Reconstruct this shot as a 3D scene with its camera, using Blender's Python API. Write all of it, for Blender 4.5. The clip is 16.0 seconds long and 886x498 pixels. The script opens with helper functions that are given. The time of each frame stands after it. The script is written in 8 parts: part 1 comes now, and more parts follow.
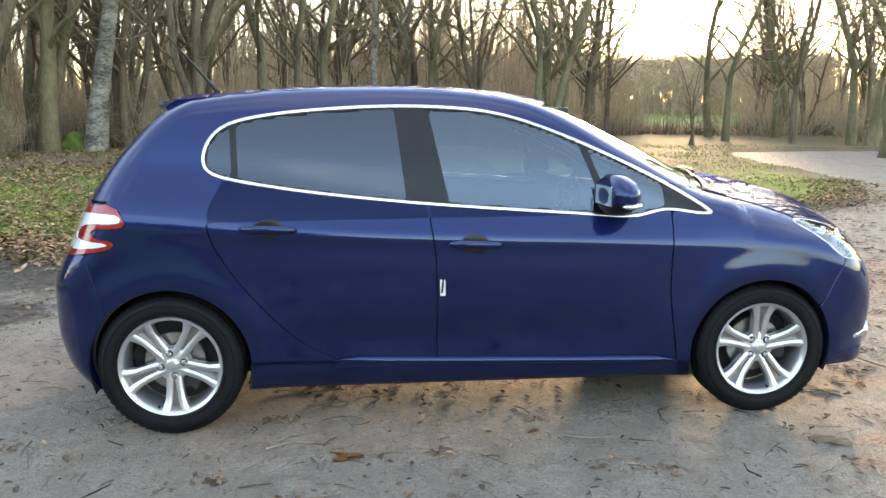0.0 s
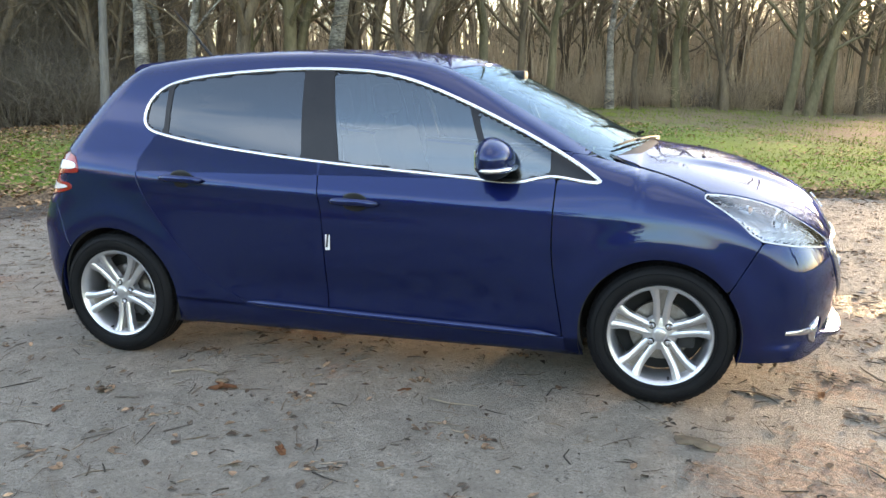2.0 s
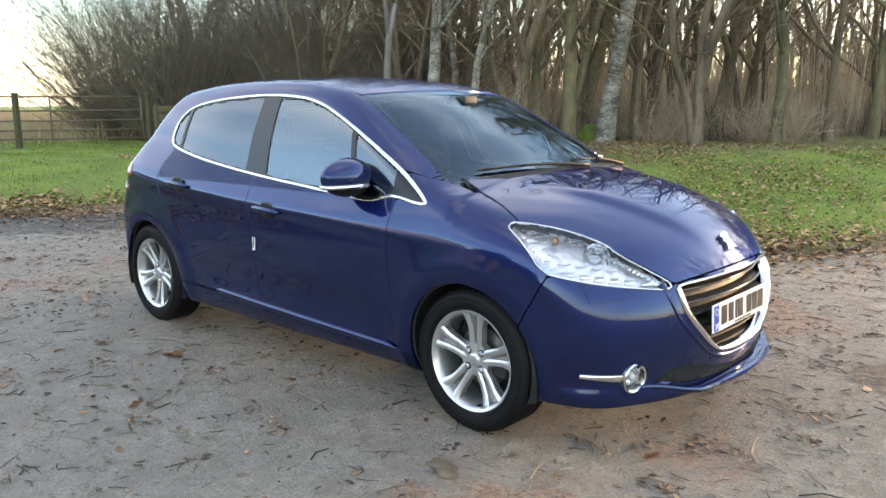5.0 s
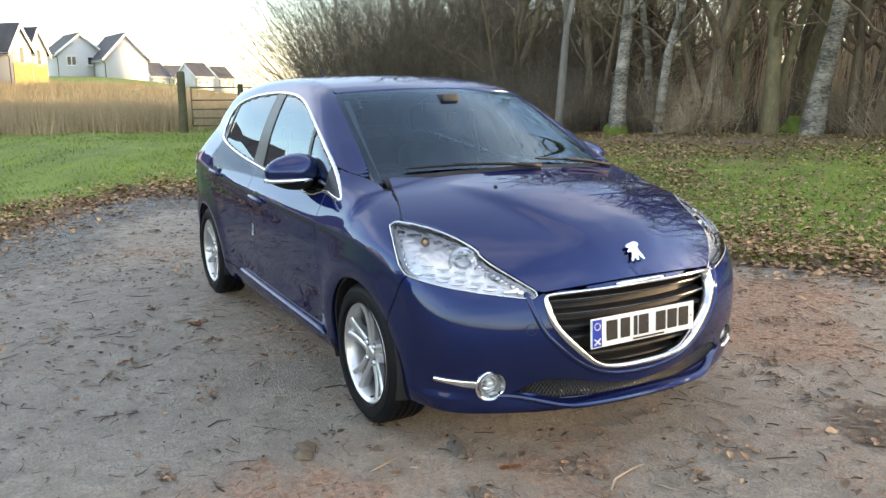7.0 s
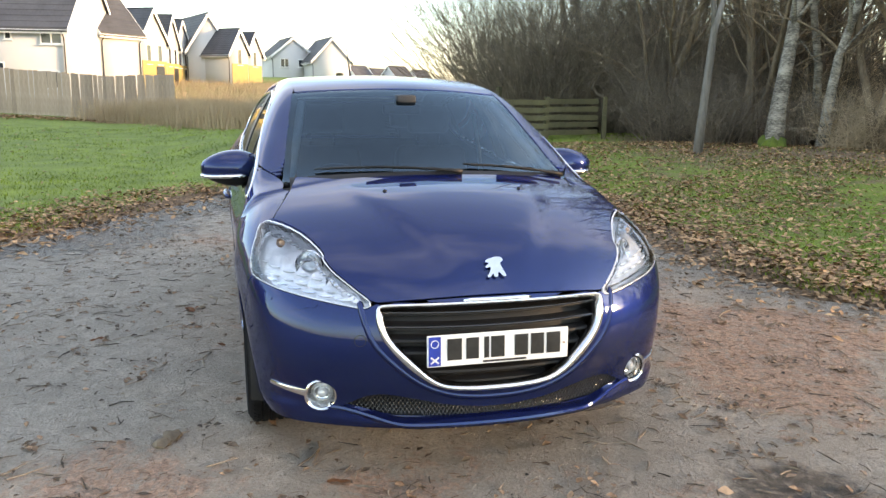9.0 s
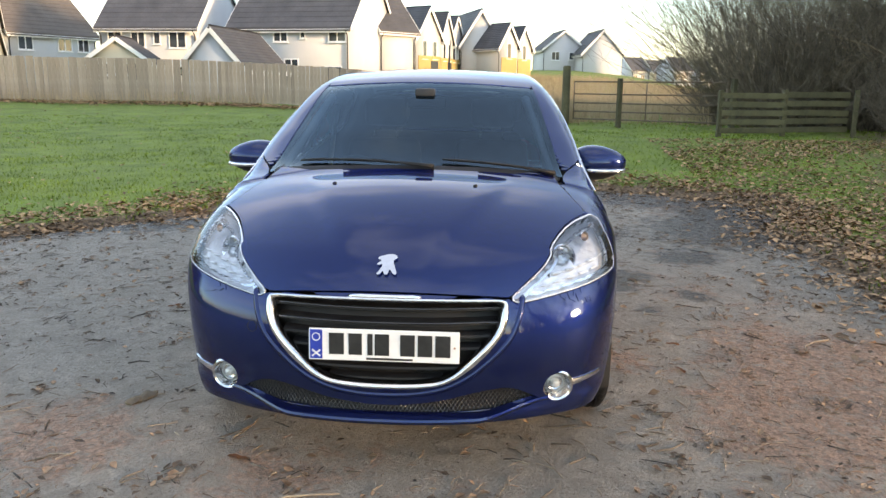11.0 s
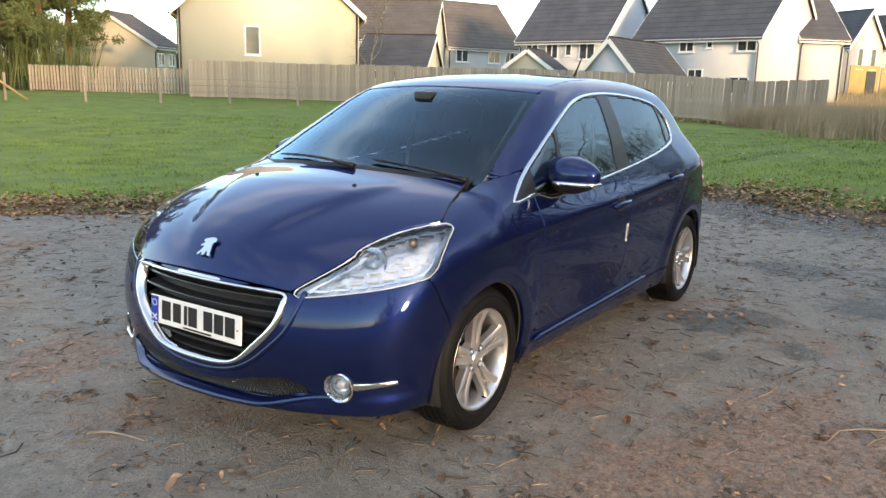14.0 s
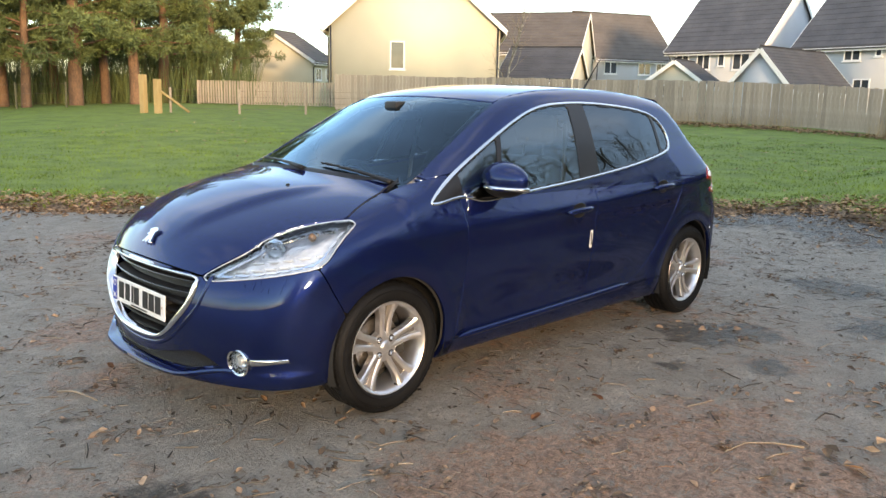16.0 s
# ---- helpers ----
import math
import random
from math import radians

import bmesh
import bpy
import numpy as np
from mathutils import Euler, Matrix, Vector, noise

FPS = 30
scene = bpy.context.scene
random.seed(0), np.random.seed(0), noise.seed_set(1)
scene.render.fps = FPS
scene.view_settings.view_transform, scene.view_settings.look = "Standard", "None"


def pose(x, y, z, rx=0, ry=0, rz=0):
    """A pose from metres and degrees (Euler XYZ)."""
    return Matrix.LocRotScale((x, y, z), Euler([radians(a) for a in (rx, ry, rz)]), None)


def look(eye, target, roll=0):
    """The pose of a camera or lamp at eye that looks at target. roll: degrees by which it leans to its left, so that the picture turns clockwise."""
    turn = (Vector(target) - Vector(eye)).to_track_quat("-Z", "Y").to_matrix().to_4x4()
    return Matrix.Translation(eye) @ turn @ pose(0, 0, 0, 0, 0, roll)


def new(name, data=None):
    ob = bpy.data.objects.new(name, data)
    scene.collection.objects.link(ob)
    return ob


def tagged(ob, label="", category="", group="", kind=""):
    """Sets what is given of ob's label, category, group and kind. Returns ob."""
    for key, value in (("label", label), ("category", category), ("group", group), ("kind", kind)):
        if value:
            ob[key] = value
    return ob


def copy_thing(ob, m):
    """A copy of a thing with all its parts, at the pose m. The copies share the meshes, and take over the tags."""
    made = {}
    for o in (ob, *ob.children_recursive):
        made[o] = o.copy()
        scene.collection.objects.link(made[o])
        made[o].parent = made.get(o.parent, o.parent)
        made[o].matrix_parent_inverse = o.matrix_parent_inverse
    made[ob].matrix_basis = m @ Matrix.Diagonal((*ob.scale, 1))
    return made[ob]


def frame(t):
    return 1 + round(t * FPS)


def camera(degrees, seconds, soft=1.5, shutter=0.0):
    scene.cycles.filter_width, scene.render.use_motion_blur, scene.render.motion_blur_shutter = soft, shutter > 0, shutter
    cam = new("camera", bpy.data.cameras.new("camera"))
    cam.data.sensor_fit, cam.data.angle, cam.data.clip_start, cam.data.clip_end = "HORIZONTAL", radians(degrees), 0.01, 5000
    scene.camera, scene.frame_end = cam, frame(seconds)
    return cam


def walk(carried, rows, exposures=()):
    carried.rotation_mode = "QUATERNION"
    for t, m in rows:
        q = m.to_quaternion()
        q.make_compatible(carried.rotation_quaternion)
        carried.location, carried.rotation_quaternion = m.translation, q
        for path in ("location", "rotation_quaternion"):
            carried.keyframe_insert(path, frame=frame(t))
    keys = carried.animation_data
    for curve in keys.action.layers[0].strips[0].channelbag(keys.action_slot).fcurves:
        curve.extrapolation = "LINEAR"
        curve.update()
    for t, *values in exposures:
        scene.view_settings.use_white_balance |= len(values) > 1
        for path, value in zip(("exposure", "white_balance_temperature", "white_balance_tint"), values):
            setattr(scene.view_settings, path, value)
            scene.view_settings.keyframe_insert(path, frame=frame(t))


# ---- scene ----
cam = camera(58.7, 16.0)
PATH = [
    (0, (0.861, -4.028, 1.367), (1.027, -2.069, 1.003), -0.2),
    (0.5, (1.289, -4.08, 1.377), (1.3, -2.126, 0.951), 0.5),
    (1, (1.691, -4.057, 1.321), (1.576, -2.109, 0.886), 0.3),
    (1.5, (2.099, -3.996, 1.318), (1.791, -2.066, 0.89), -0.4),
    (2, (2.529, -3.952, 1.309), (1.994, -2.072, 0.886), -0.3),
    (2.5, (2.919, -3.803, 1.279), (2.215, -1.973, 0.883), -0.5),
    (3, (3.241, -3.695, 1.294), (2.389, -1.925, 0.919), -0.8),
    (3.5, (3.63, -3.613, 1.31), (2.642, -1.914, 0.943), -0.9),
    (3.7, (3.74, -3.575, 1.289), (2.701, -1.903, 0.937), -0.8),
    (5.8, (4.857, -2.692, 1.347), (3.361, -1.425, 0.952), -0.6),
    (6, (4.925, -2.58, 1.357), (3.387, -1.365, 0.96), -0.7),
    (6.5, (5.181, -2.338, 1.355), (3.553, -1.246, 0.961), -0.6),
    (7, (5.394, -2.089, 1.351), (3.691, -1.114, 0.961), -0.4),
    (7.5, (5.452, -1.773, 1.363), (3.698, -0.896, 0.969), -0.2),
    (8, (5.566, -1.502, 1.365), (3.759, -0.736, 0.982), -0.2),
    (8.5, (5.726, -1.196, 1.374), (3.874, -0.541, 0.996), 0.4),
    (9, (5.76, -0.908, 1.339), (3.87, -0.375, 0.959), 0.7),
    (9.5, (5.779, -0.609, 1.359), (3.851, -0.248, 0.969), 0.7),
    (10, (5.86, -0.263, 1.354), (3.907, -0.081, 0.963), 0.7),
    (10.2, (5.873, -0.156, 1.36), (3.916, -0.035, 0.966), 0.6),
    (12.3, (5.572, 1.354, 1.349), (3.704, 0.762, 0.949), 0.8),
    (12.5, (5.517, 1.481, 1.356), (3.671, 0.819, 0.961), 0.7),
    (13, (5.45, 1.846, 1.348), (3.671, 1.02, 0.957), 1.2),
    (13.5, (5.338, 2.145, 1.343), (3.632, 1.18, 0.945), 1.4),
    (14, (5.127, 2.385, 1.358), (3.505, 1.285, 0.961), 1.4),
    (14.5, (4.999, 2.659, 1.357), (3.465, 1.438, 0.962), 1.4),
    (15, (4.884, 2.923, 1.364), (3.427, 1.609, 0.97), 1.5),
    (15.5, (4.756, 3.069, 1.365), (3.355, 1.695, 0.976), 1.4),
    (16, (4.672, 3.313, 1.364), (3.294, 1.913, 0.989), 1.2),
]
walk(cam, [(t, look(eye, target, roll)) for t, eye, target, roll in PATH], [(0, 3.4, 9300, 16), (1.5, 3.25, 9200, 16), (3.7, 3.35, 9300, 16), (6, 3.1, 9600, 18), (9.5, 3.05, 9600, 18), (12.5, 2.57, 8900, 16), (16, 2.7, 9000, 15)])


# ---- light ----
SUN_AZ, SUN_EL = 67.8, 7.5
world = bpy.data.worlds.new("sky")
scene.world = world
world.use_nodes = True
wn, wl = world.node_tree.nodes, world.node_tree.links
wn.clear()
sky = wn.new("ShaderNodeTexSky")
sky.sky_type, sky.sun_disc = "NISHITA", False
sky.sun_elevation, sky.sun_rotation = radians(SUN_EL), radians(90 - SUN_AZ)
sky.air_density, sky.dust_density, sky.ozone_density = 1.0, 0.7, 3.5
# thin streaks of high cloud over the whole dome
wco = wn.new("ShaderNodeTexCoord")
wmap = wn.new("ShaderNodeMapping")
wmap.inputs["Scale"].default_value = (0.9, 1.2, 3.2)
wno = wn.new("ShaderNodeTexNoise")
wno.inputs["Scale"].default_value, wno.inputs["Detail"].default_value, wno.inputs["Roughness"].default_value = 1.1, 5, 0.5
wra = wn.new("ShaderNodeValToRGB")
wra.color_ramp.elements[0].position, wra.color_ramp.elements[1].position = 0.50, 0.66
cloud = wn.new("ShaderNodeMix")
cloud.data_type = "RGBA"
cloud.inputs[7].default_value = (5.6, 5.9, 6.3, 1)
wfa = wn.new("ShaderNodeMath")
wfa.operation = "MULTIPLY_ADD"
wfa.inputs[1].default_value, wfa.inputs[2].default_value = 0.17, 0.055
wbg = wn.new("ShaderNodeBackground")
wbg.inputs["Strength"].default_value = 0.15
wout = wn.new("ShaderNodeOutputWorld")
wl.new(wco.outputs["Generated"], wmap.inputs["Vector"])
wl.new(wmap.outputs["Vector"], wno.inputs["Vector"])
wl.new(wno.outputs["Fac"], wra.inputs["Fac"])
wl.new(wra.outputs["Color"], wfa.inputs[0])
wl.new(wfa.outputs["Value"], cloud.inputs[0])
wl.new(sky.outputs["Color"], cloud.inputs[6])
wl.new(cloud.outputs[2], wbg.inputs["Color"])
wl.new(wbg.outputs["Background"], wout.inputs["Surface"])

sun_data = bpy.data.lights.new("sun", "SUN")
sun_data.energy, sun_data.angle, sun_data.color = 1.0, radians(7.0), (1.0, 0.80, 0.58)
sun = new("sun", sun_data)
sd_ = Vector((math.cos(radians(SUN_EL)) * math.cos(radians(SUN_AZ)), math.cos(radians(SUN_EL)) * math.sin(radians(SUN_AZ)), math.sin(radians(SUN_EL))))
sun.matrix_world = look(sd_ * 60, (0, 0, 0))


# ---- materials ----
def mat(name, a, b=None, rough=0.6, metal=0.0, scale=6.0, fine=60.0, bump=0.0, coat=0.0, spec=0.5, stretch=(1, 1, 1), vary=0.0, contrast=(0.35, 0.65), fine_amount=0.35, island=0.0, rough_var=0.08):
    """A two-scale noise material: colour a to b at a coarse scale, broken up by a finer grain, with relief."""
    m = bpy.data.materials.new(name)
    m.use_nodes = True
    n, l = m.node_tree.nodes, m.node_tree.links
    p = n["Principled BSDF"]
    p.inputs["Roughness"].default_value, p.inputs["Metallic"].default_value = rough, metal
    p.inputs["Specular IOR Level"].default_value, p.inputs["Coat Weight"].default_value = spec, coat
    p.inputs["Coat Roughness"].default_value = 0.03
    b = b or tuple(0.8 * v for v in a)
    co, mp = n.new("ShaderNodeTexCoord"), n.new("ShaderNodeMapping")
    mp.inputs["Scale"].default_value = stretch
    l.new(co.outputs["Object"], mp.inputs["Vector"])
    n1, n2 = n.new("ShaderNodeTexNoise"), n.new("ShaderNodeTexNoise")
    n1.inputs["Scale"].default_value, n1.inputs["Detail"].default_value = scale, 5
    n2.inputs["Scale"].default_value, n2.inputs["Detail"].default_value = fine, 3
    l.new(mp.outputs["Vector"], n1.inputs["Vector"])
    l.new(mp.outputs["Vector"], n2.inputs["Vector"])
    mixf = n.new("ShaderNodeMix")
    mixf.inputs[0].default_value = fine_amount
    l.new(n1.outputs["Fac"], mixf.inputs[2])
    l.new(n2.outputs["Fac"], mixf.inputs[3])
    ra = n.new("ShaderNodeValToRGB")
    ra.color_ramp.elements[0].position, ra.color_ramp.elements[1].position = contrast
    ra.color_ramp.elements[0].color, ra.color_ramp.elements[1].color = (*a, 1), (*b, 1)
    l.new(mixf.outputs[0], ra.inputs["Fac"])
    last = ra.outputs["Color"]
    if vary:
        oi = n.new("ShaderNodeObjectInfo")
        hs = n.new("ShaderNodeHueSaturation")
        ma = n.new("ShaderNodeMath")
        ma.operation = "MULTIPLY_ADD"
        ma.inputs[1].default_value, ma.inputs[2].default_value = 2 * vary, 1 - vary
        l.new(oi.outputs["Random"], ma.inputs[0])
        l.new(ma.outputs[0], hs.inputs["Value"])
        l.new(last, hs.inputs["Color"])
        last = hs.outputs["Color"]
    if island:
        ge = n.new("ShaderNodeNewGeometry")
        hi_ = n.new("ShaderNodeHueSaturation")
        mi = n.new("ShaderNodeMath")
        mi.operation = "MULTIPLY_ADD"
        mi.inputs[1].default_value, mi.inputs[2].default_value = 2 * island, 1 - island
        l.new(ge.outputs["Random Per Island"], mi.inputs[0])
        l.new(mi.outputs[0], hi_.inputs["Value"])
        l.new(last, hi_.inputs["Color"])
        last = hi_.outputs["Color"]
    l.new(last, p.inputs["Base Color"])
    if rough_var:
        mr = n.new("ShaderNodeMath")
        mr.operation = "MULTIPLY_ADD"
        mr.inputs[1].default_value, mr.inputs[2].default_value = 2 * rough_var, rough - rough_var
        l.new(mixf.outputs[0], mr.inputs[0])
        l.new(mr.outputs[0], p.inputs["Roughness"])
    if bump:
        bu = n.new("ShaderNodeBump")
        bu.inputs["Strength"].default_value, bu.inputs["Distance"].default_value = 1.0, bump
        l.new(mixf.outputs[0], bu.inputs["Height"])
        l.new(bu.outputs["Normal"], p.inputs["Normal"])
    return m


def glass(name, tint, ior=1.5, gloss=(1, 1, 1)):
    """A thin tinted pane: clear straight through, with a mirror-like gloss by angle."""
    m = bpy.data.materials.new(name)
    m.use_nodes = True
    n, l = m.node_tree.nodes, m.node_tree.links
    n.clear()
    out, mix, tr, gl, fr = (n.new(k) for k in ("ShaderNodeOutputMaterial", "ShaderNodeMixShader", "ShaderNodeBsdfTransparent", "ShaderNodeBsdfGlossy", "ShaderNodeFresnel"))
    tr.inputs["Color"].default_value = (*tint, 1)
    gl.inputs["Roughness"].default_value = 0.01
    gl.inputs["Color"].default_value = (*gloss, 1)
    fr.inputs["IOR"].default_value = ior
    l.new(fr.outputs[0], mix.inputs[0])
    l.new(tr.outputs[0], mix.inputs[1])
    l.new(gl.outputs[0], mix.inputs[2])
    l.new(mix.outputs[0], out.inputs["Surface"])
    return m


def paint_material():
    """Deep blue metallic: a dark pigment, a soft lobe of flakes and a hard blue-tinted coat over both."""
    m = bpy.data.materials.new("blue_metallic_paint")
    m.use_nodes = True
    n, l = m.node_tree.nodes, m.node_tree.links
    out, p = n["Material Output"], n["Principled BSDF"]
    both, flake = n.new("ShaderNodeAddShader"), n.new("ShaderNodeBsdfGlossy")
    co, vo, ra, no, rr = (n.new(k) for k in ("ShaderNodeTexCoord", "ShaderNodeTexVoronoi", "ShaderNodeValToRGB", "ShaderNodeTexNoise", "ShaderNodeMapRange"))
    vo.inputs["Scale"].default_value = 900
    ra.color_ramp.elements[0].color, ra.color_ramp.elements[1].color = (0.0013, 0.0042, 0.033, 1), (0.0034, 0.0104, 0.070, 1)
    no.inputs["Scale"].default_value, no.inputs["Detail"].default_value = 4.0, 7
    rr.inputs["To Min"].default_value, rr.inputs["To Max"].default_value = 0.004, 0.022
    l.new(co.outputs["Object"], vo.inputs["Vector"])
    l.new(co.outputs["Object"], no.inputs["Vector"])
    l.new(vo.outputs["Color"], ra.inputs["Fac"])
    l.new(ra.outputs["Color"], flake.inputs["Color"])
    flake.inputs["Roughness"].default_value = 0.42
    l.new(no.outputs["Fac"], rr.inputs["Value"])
    l.new(rr.outputs["Result"], p.inputs["Roughness"])
    p.inputs["Base Color"].default_value, p.inputs["IOR"].default_value = (0.0016, 0.0030, 0.017, 1), 1.58
    # the blue of a reflected clear sky is put into the specular tint
    p.inputs["Specular Tint"].default_value = (0.66, 0.84, 1.0, 1)
    l.new(p.outputs[0], both.inputs[0])
    l.new(flake.outputs[0], both.inputs[1])
    l.new(both.outputs[0], out.inputs["Surface"])
    return m


PAINT = paint_material()
CHROME = mat("polished_chrome", (0.80, 0.81, 0.83), (0.72, 0.73, 0.75), rough=0.10, metal=1.0, scale=20, rough_var=0.04)
ALLOY = mat("silver_alloy_paint", (0.66, 0.66, 0.68), (0.55, 0.55, 0.56), rough=0.31, metal=0.85, scale=9, fine=180, coat=0.25)
RUBBER = mat("worn_tyre_rubber", (0.0040, 0.0042, 0.005), (0.0085, 0.0088, 0.0095), rough=0.62, spec=0.16, scale=8, fine=90, bump=0.0008)
BLACK = mat("black_grained_plastic", (0.006, 0.006, 0.0065), (0.013, 0.013, 0.0135), rough=0.55, spec=0.3, scale=14, fine=400, bump=0.0003)
GLOSSBLACK = mat("gloss_black_trim", (0.006, 0.006, 0.008), (0.012, 0.012, 0.014), rough=0.14, scale=8, coat=0.5)
PILLARBLACK = mat("satin_black_pillar", (0.007, 0.007, 0.008), (0.012, 0.012, 0.013), rough=0.33, spec=0.35, scale=8)
PALETRIM = mat("pale_grey_cabin_trim", (0.36, 0.37, 0.38), (0.44, 0.45, 0.46), rough=0.8, scale=10, fine=200)
DARK = mat("dark_underbody", (0.010, 0.010, 0.010), (0.022, 0.021, 0.020), rough=0.85, scale=10)
FABRIC = mat("charcoal_seat_fabric", (0.016, 0.017, 0.019), (0.030, 0.031, 0.034), rough=0.9, scale=12, fine=600, bump=0.0006)
TRIM = mat("dark_grey_dashboard_plastic", (0.012, 0.0125, 0.014), (0.022, 0.0225, 0.025), rough=0.62, scale=10, fine=300, bump=0.0003)
# last colour of each pane: sky blue put into its reflections
GLASS = glass("clear_green_glass", (0.32, 0.38, 0.40), 2.25, (0.78, 0.93, 1.0))
PRIVACY = glass("tinted_privacy_glass", (0.025, 0.03, 0.036), 2.0, (0.80, 0.92, 1.0))
SCREEN = glass("laminated_windscreen_glass", (0.36, 0.48, 0.55), 1.58, (0.62, 0.86, 1.0))
LENS = glass("clear_lamp_lens", (0.93, 0.95, 0.96), 1.42)
LAMPIN = mat("bright_lamp_reflector", (0.92, 0.93, 0.94), (0.74, 0.76, 0.79), rough=0.24, metal=0.55, scale=22, fine=90, bump=0.010, fine_amount=0.15)
BOWL = mat("silvered_lamp_bowl", (0.90, 0.91, 0.92), (0.78, 0.80, 0.82), rough=0.16, metal=0.55, scale=30, rough_var=0.04)
REDLENS = mat("red_tail_lens", (0.36, 0.008, 0.012), (0.24, 0.004, 0.008), rough=0.12, scale=60, coat=1.0)
WHITELENS = mat("frosted_white_lens", (0.72, 0.74, 0.76), (0.60, 0.62, 0.65), rough=0.16, scale=50, coat=1.0)
AMBER = mat("amber_bulb", (0.80, 0.50, 0.30), (0.72, 0.38, 0.20), rough=0.3, scale=40)
PLATEW = mat("white_plate_acrylic", (0.80, 0.80, 0.77), (0.72, 0.72, 0.70), rough=0.25, scale=18)
PLATEB = mat("blue_plate_band", (0.01, 0.045, 0.36), (0.01, 0.035, 0.28), rough=0.3, scale=30)
INK = mat("black_plate_ink", (0.010, 0.010, 0.010), (0.02, 0.02, 0.02), rough=0.4, scale=30)
STICKER = mat("white_vinyl", (0.74, 0.74, 0.75), (0.62, 0.62, 0.63), rough=0.4, scale=40)
DISC = mat("brake_disc_steel", (0.22, 0.20, 0.19), (0.32, 0.30, 0.28), rough=0.38, metal=0.9, scale=30)

def lot_material():
    """Worn tarmac under packed dirt: grey ground, rusty needle drifts, damp dark stains and pale grit."""
    m = bpy.data.materials.new("packed_dirt_and_worn_tarmac")
    m.use_nodes = True
    n, l = m.node_tree.nodes, m.node_tree.links
    p = n["Principled BSDF"]
    co = n.new("ShaderNodeTexCoord")

    def noise_(scale, detail, lo, hi, rough=0.6, dist=0.0):
        t = n.new("ShaderNodeTexNoise")
        t.inputs["Scale"].default_value, t.inputs["Detail"].default_value, t.inputs["Roughness"].default_value, t.inputs["Distortion"].default_value = scale, detail, rough, dist
        l.new(co.outputs["Object"], t.inputs["Vector"])
        r = n.new("ShaderNodeMapRange")
        r.inputs["From Min"].default_value, r.inputs["From Max"].default_value = lo, hi
        l.new(t.outputs["Fac"], r.inputs["Value"])
        return r.outputs["Result"]

    def blend(fac, a, b):
        x = n.new("ShaderNodeMix")
        x.data_type = "RGBA"
        l.new(fac, x.inputs[0])
        for k, v in ((6, a), (7, b)):
            if isinstance(v, tuple):
                x.inputs[k].default_value = (*v, 1)
            else:
                l.new(v, x.inputs[k])
        return x.outputs[2]

    def field_(name, lo, hi, scale, amount):
        """A value carried by the mesh, its edge broken up by noise."""
        at = n.new("ShaderNodeAttribute")
        at.attribute_name = name
        t = n.new("ShaderNodeMath")
        t.operation = "MULTIPLY_ADD"
        t.inputs[1].default_value = amount
        l.new(noise_(scale, 9, 0.0, 1.0, 0.78, 0.4), t.inputs[0])
        l.new(at.outputs["Fac"], t.inputs[2])
        r = n.new("ShaderNodeMapRange")
        r.inputs["From Min"].default_value, r.inputs["From Max"].default_value = lo + amount * 0.5, hi + amount * 0.5
        l.new(t.outputs[0], r.inputs["Value"])
        return r.outputs["Result"]

    grey = blend(noise_(2.3, 9, 0.36, 0.64, 0.74), (0.47, 0.405, 0.330), (0.74, 0.645, 0.535))
    mottle = blend(noise_(7.5, 7, 0.38, 0.60, 0.8, 0.8), (0.39, 0.325, 0.258), grey)
    grit = blend(noise_(75, 4, 0.30, 0.60, 0.75), (0.34, 0.282, 0.225), mottle)
    fleck = blend(noise_(22, 8, 0.555, 0.63, 0.85, 1.8), grit, (0.095, 0.074, 0.056))
    rust = blend(noise_(34, 6, 0.38, 0.60, 0.85, 0.8), (0.20, 0.112, 0.074), (0.74, 0.465, 0.325))
    lay = n.new("ShaderNodeMath")
    lay.operation = "MULTIPLY"
    l.new(field_("needles", 0.64, 0.98, 5.0, 2.2), lay.inputs[0])
    l.new(noise_(15, 7, 0.38, 0.50, 0.85, 0.6), lay.inputs[1])
    col = blend(lay.outputs[0], fleck, rust)
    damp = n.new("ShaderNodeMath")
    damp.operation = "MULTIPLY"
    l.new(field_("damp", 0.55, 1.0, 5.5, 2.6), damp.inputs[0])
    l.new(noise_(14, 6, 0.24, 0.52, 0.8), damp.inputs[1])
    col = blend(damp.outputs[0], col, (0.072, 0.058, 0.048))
    stones = n.new("ShaderNodeTexVoronoi")
    stones.inputs["Scale"].default_value = 34
    l.new(co.outputs["Object"], stones.inputs["Vector"])
    peb = n.new("ShaderNodeMapRange")
    peb.inputs["From Min"].default_value, peb.inputs["From Max"].default_value = 0.19, 0.13
    l.new(stones.outputs["Distance"], peb.inputs["Value"])
    few = n.new("ShaderNodeMath")
    few.operation = "MULTIPLY"
    l.new(peb.outputs["Result"], few.inputs[0])
    l.new(noise_(19, 2, 0.60, 0.66), few.inputs[1])
    col = blend(few.outputs[0], col, (0.40, 0.37, 0.34))
    l.new(col, p.inputs["Base Color"])
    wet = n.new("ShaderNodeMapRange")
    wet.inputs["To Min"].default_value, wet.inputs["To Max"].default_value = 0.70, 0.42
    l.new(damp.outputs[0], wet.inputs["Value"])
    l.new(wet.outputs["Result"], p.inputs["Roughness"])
    p.inputs["Specular IOR Level"].default_value = 0.5
    add_ = n.new("ShaderNodeMath")
    add_.operation = "ADD"
    l.new(noise_(75, 4, 0.3, 0.7, 0.75), add_.inputs[0])
    l.new(noise_(9, 6, 0.3, 0.7, 0.7), add_.inputs[1])
    bu = n.new("ShaderNodeBump")
    bu.inputs["Strength"].default_value, bu.inputs["Distance"].default_value = 1.0, 0.030
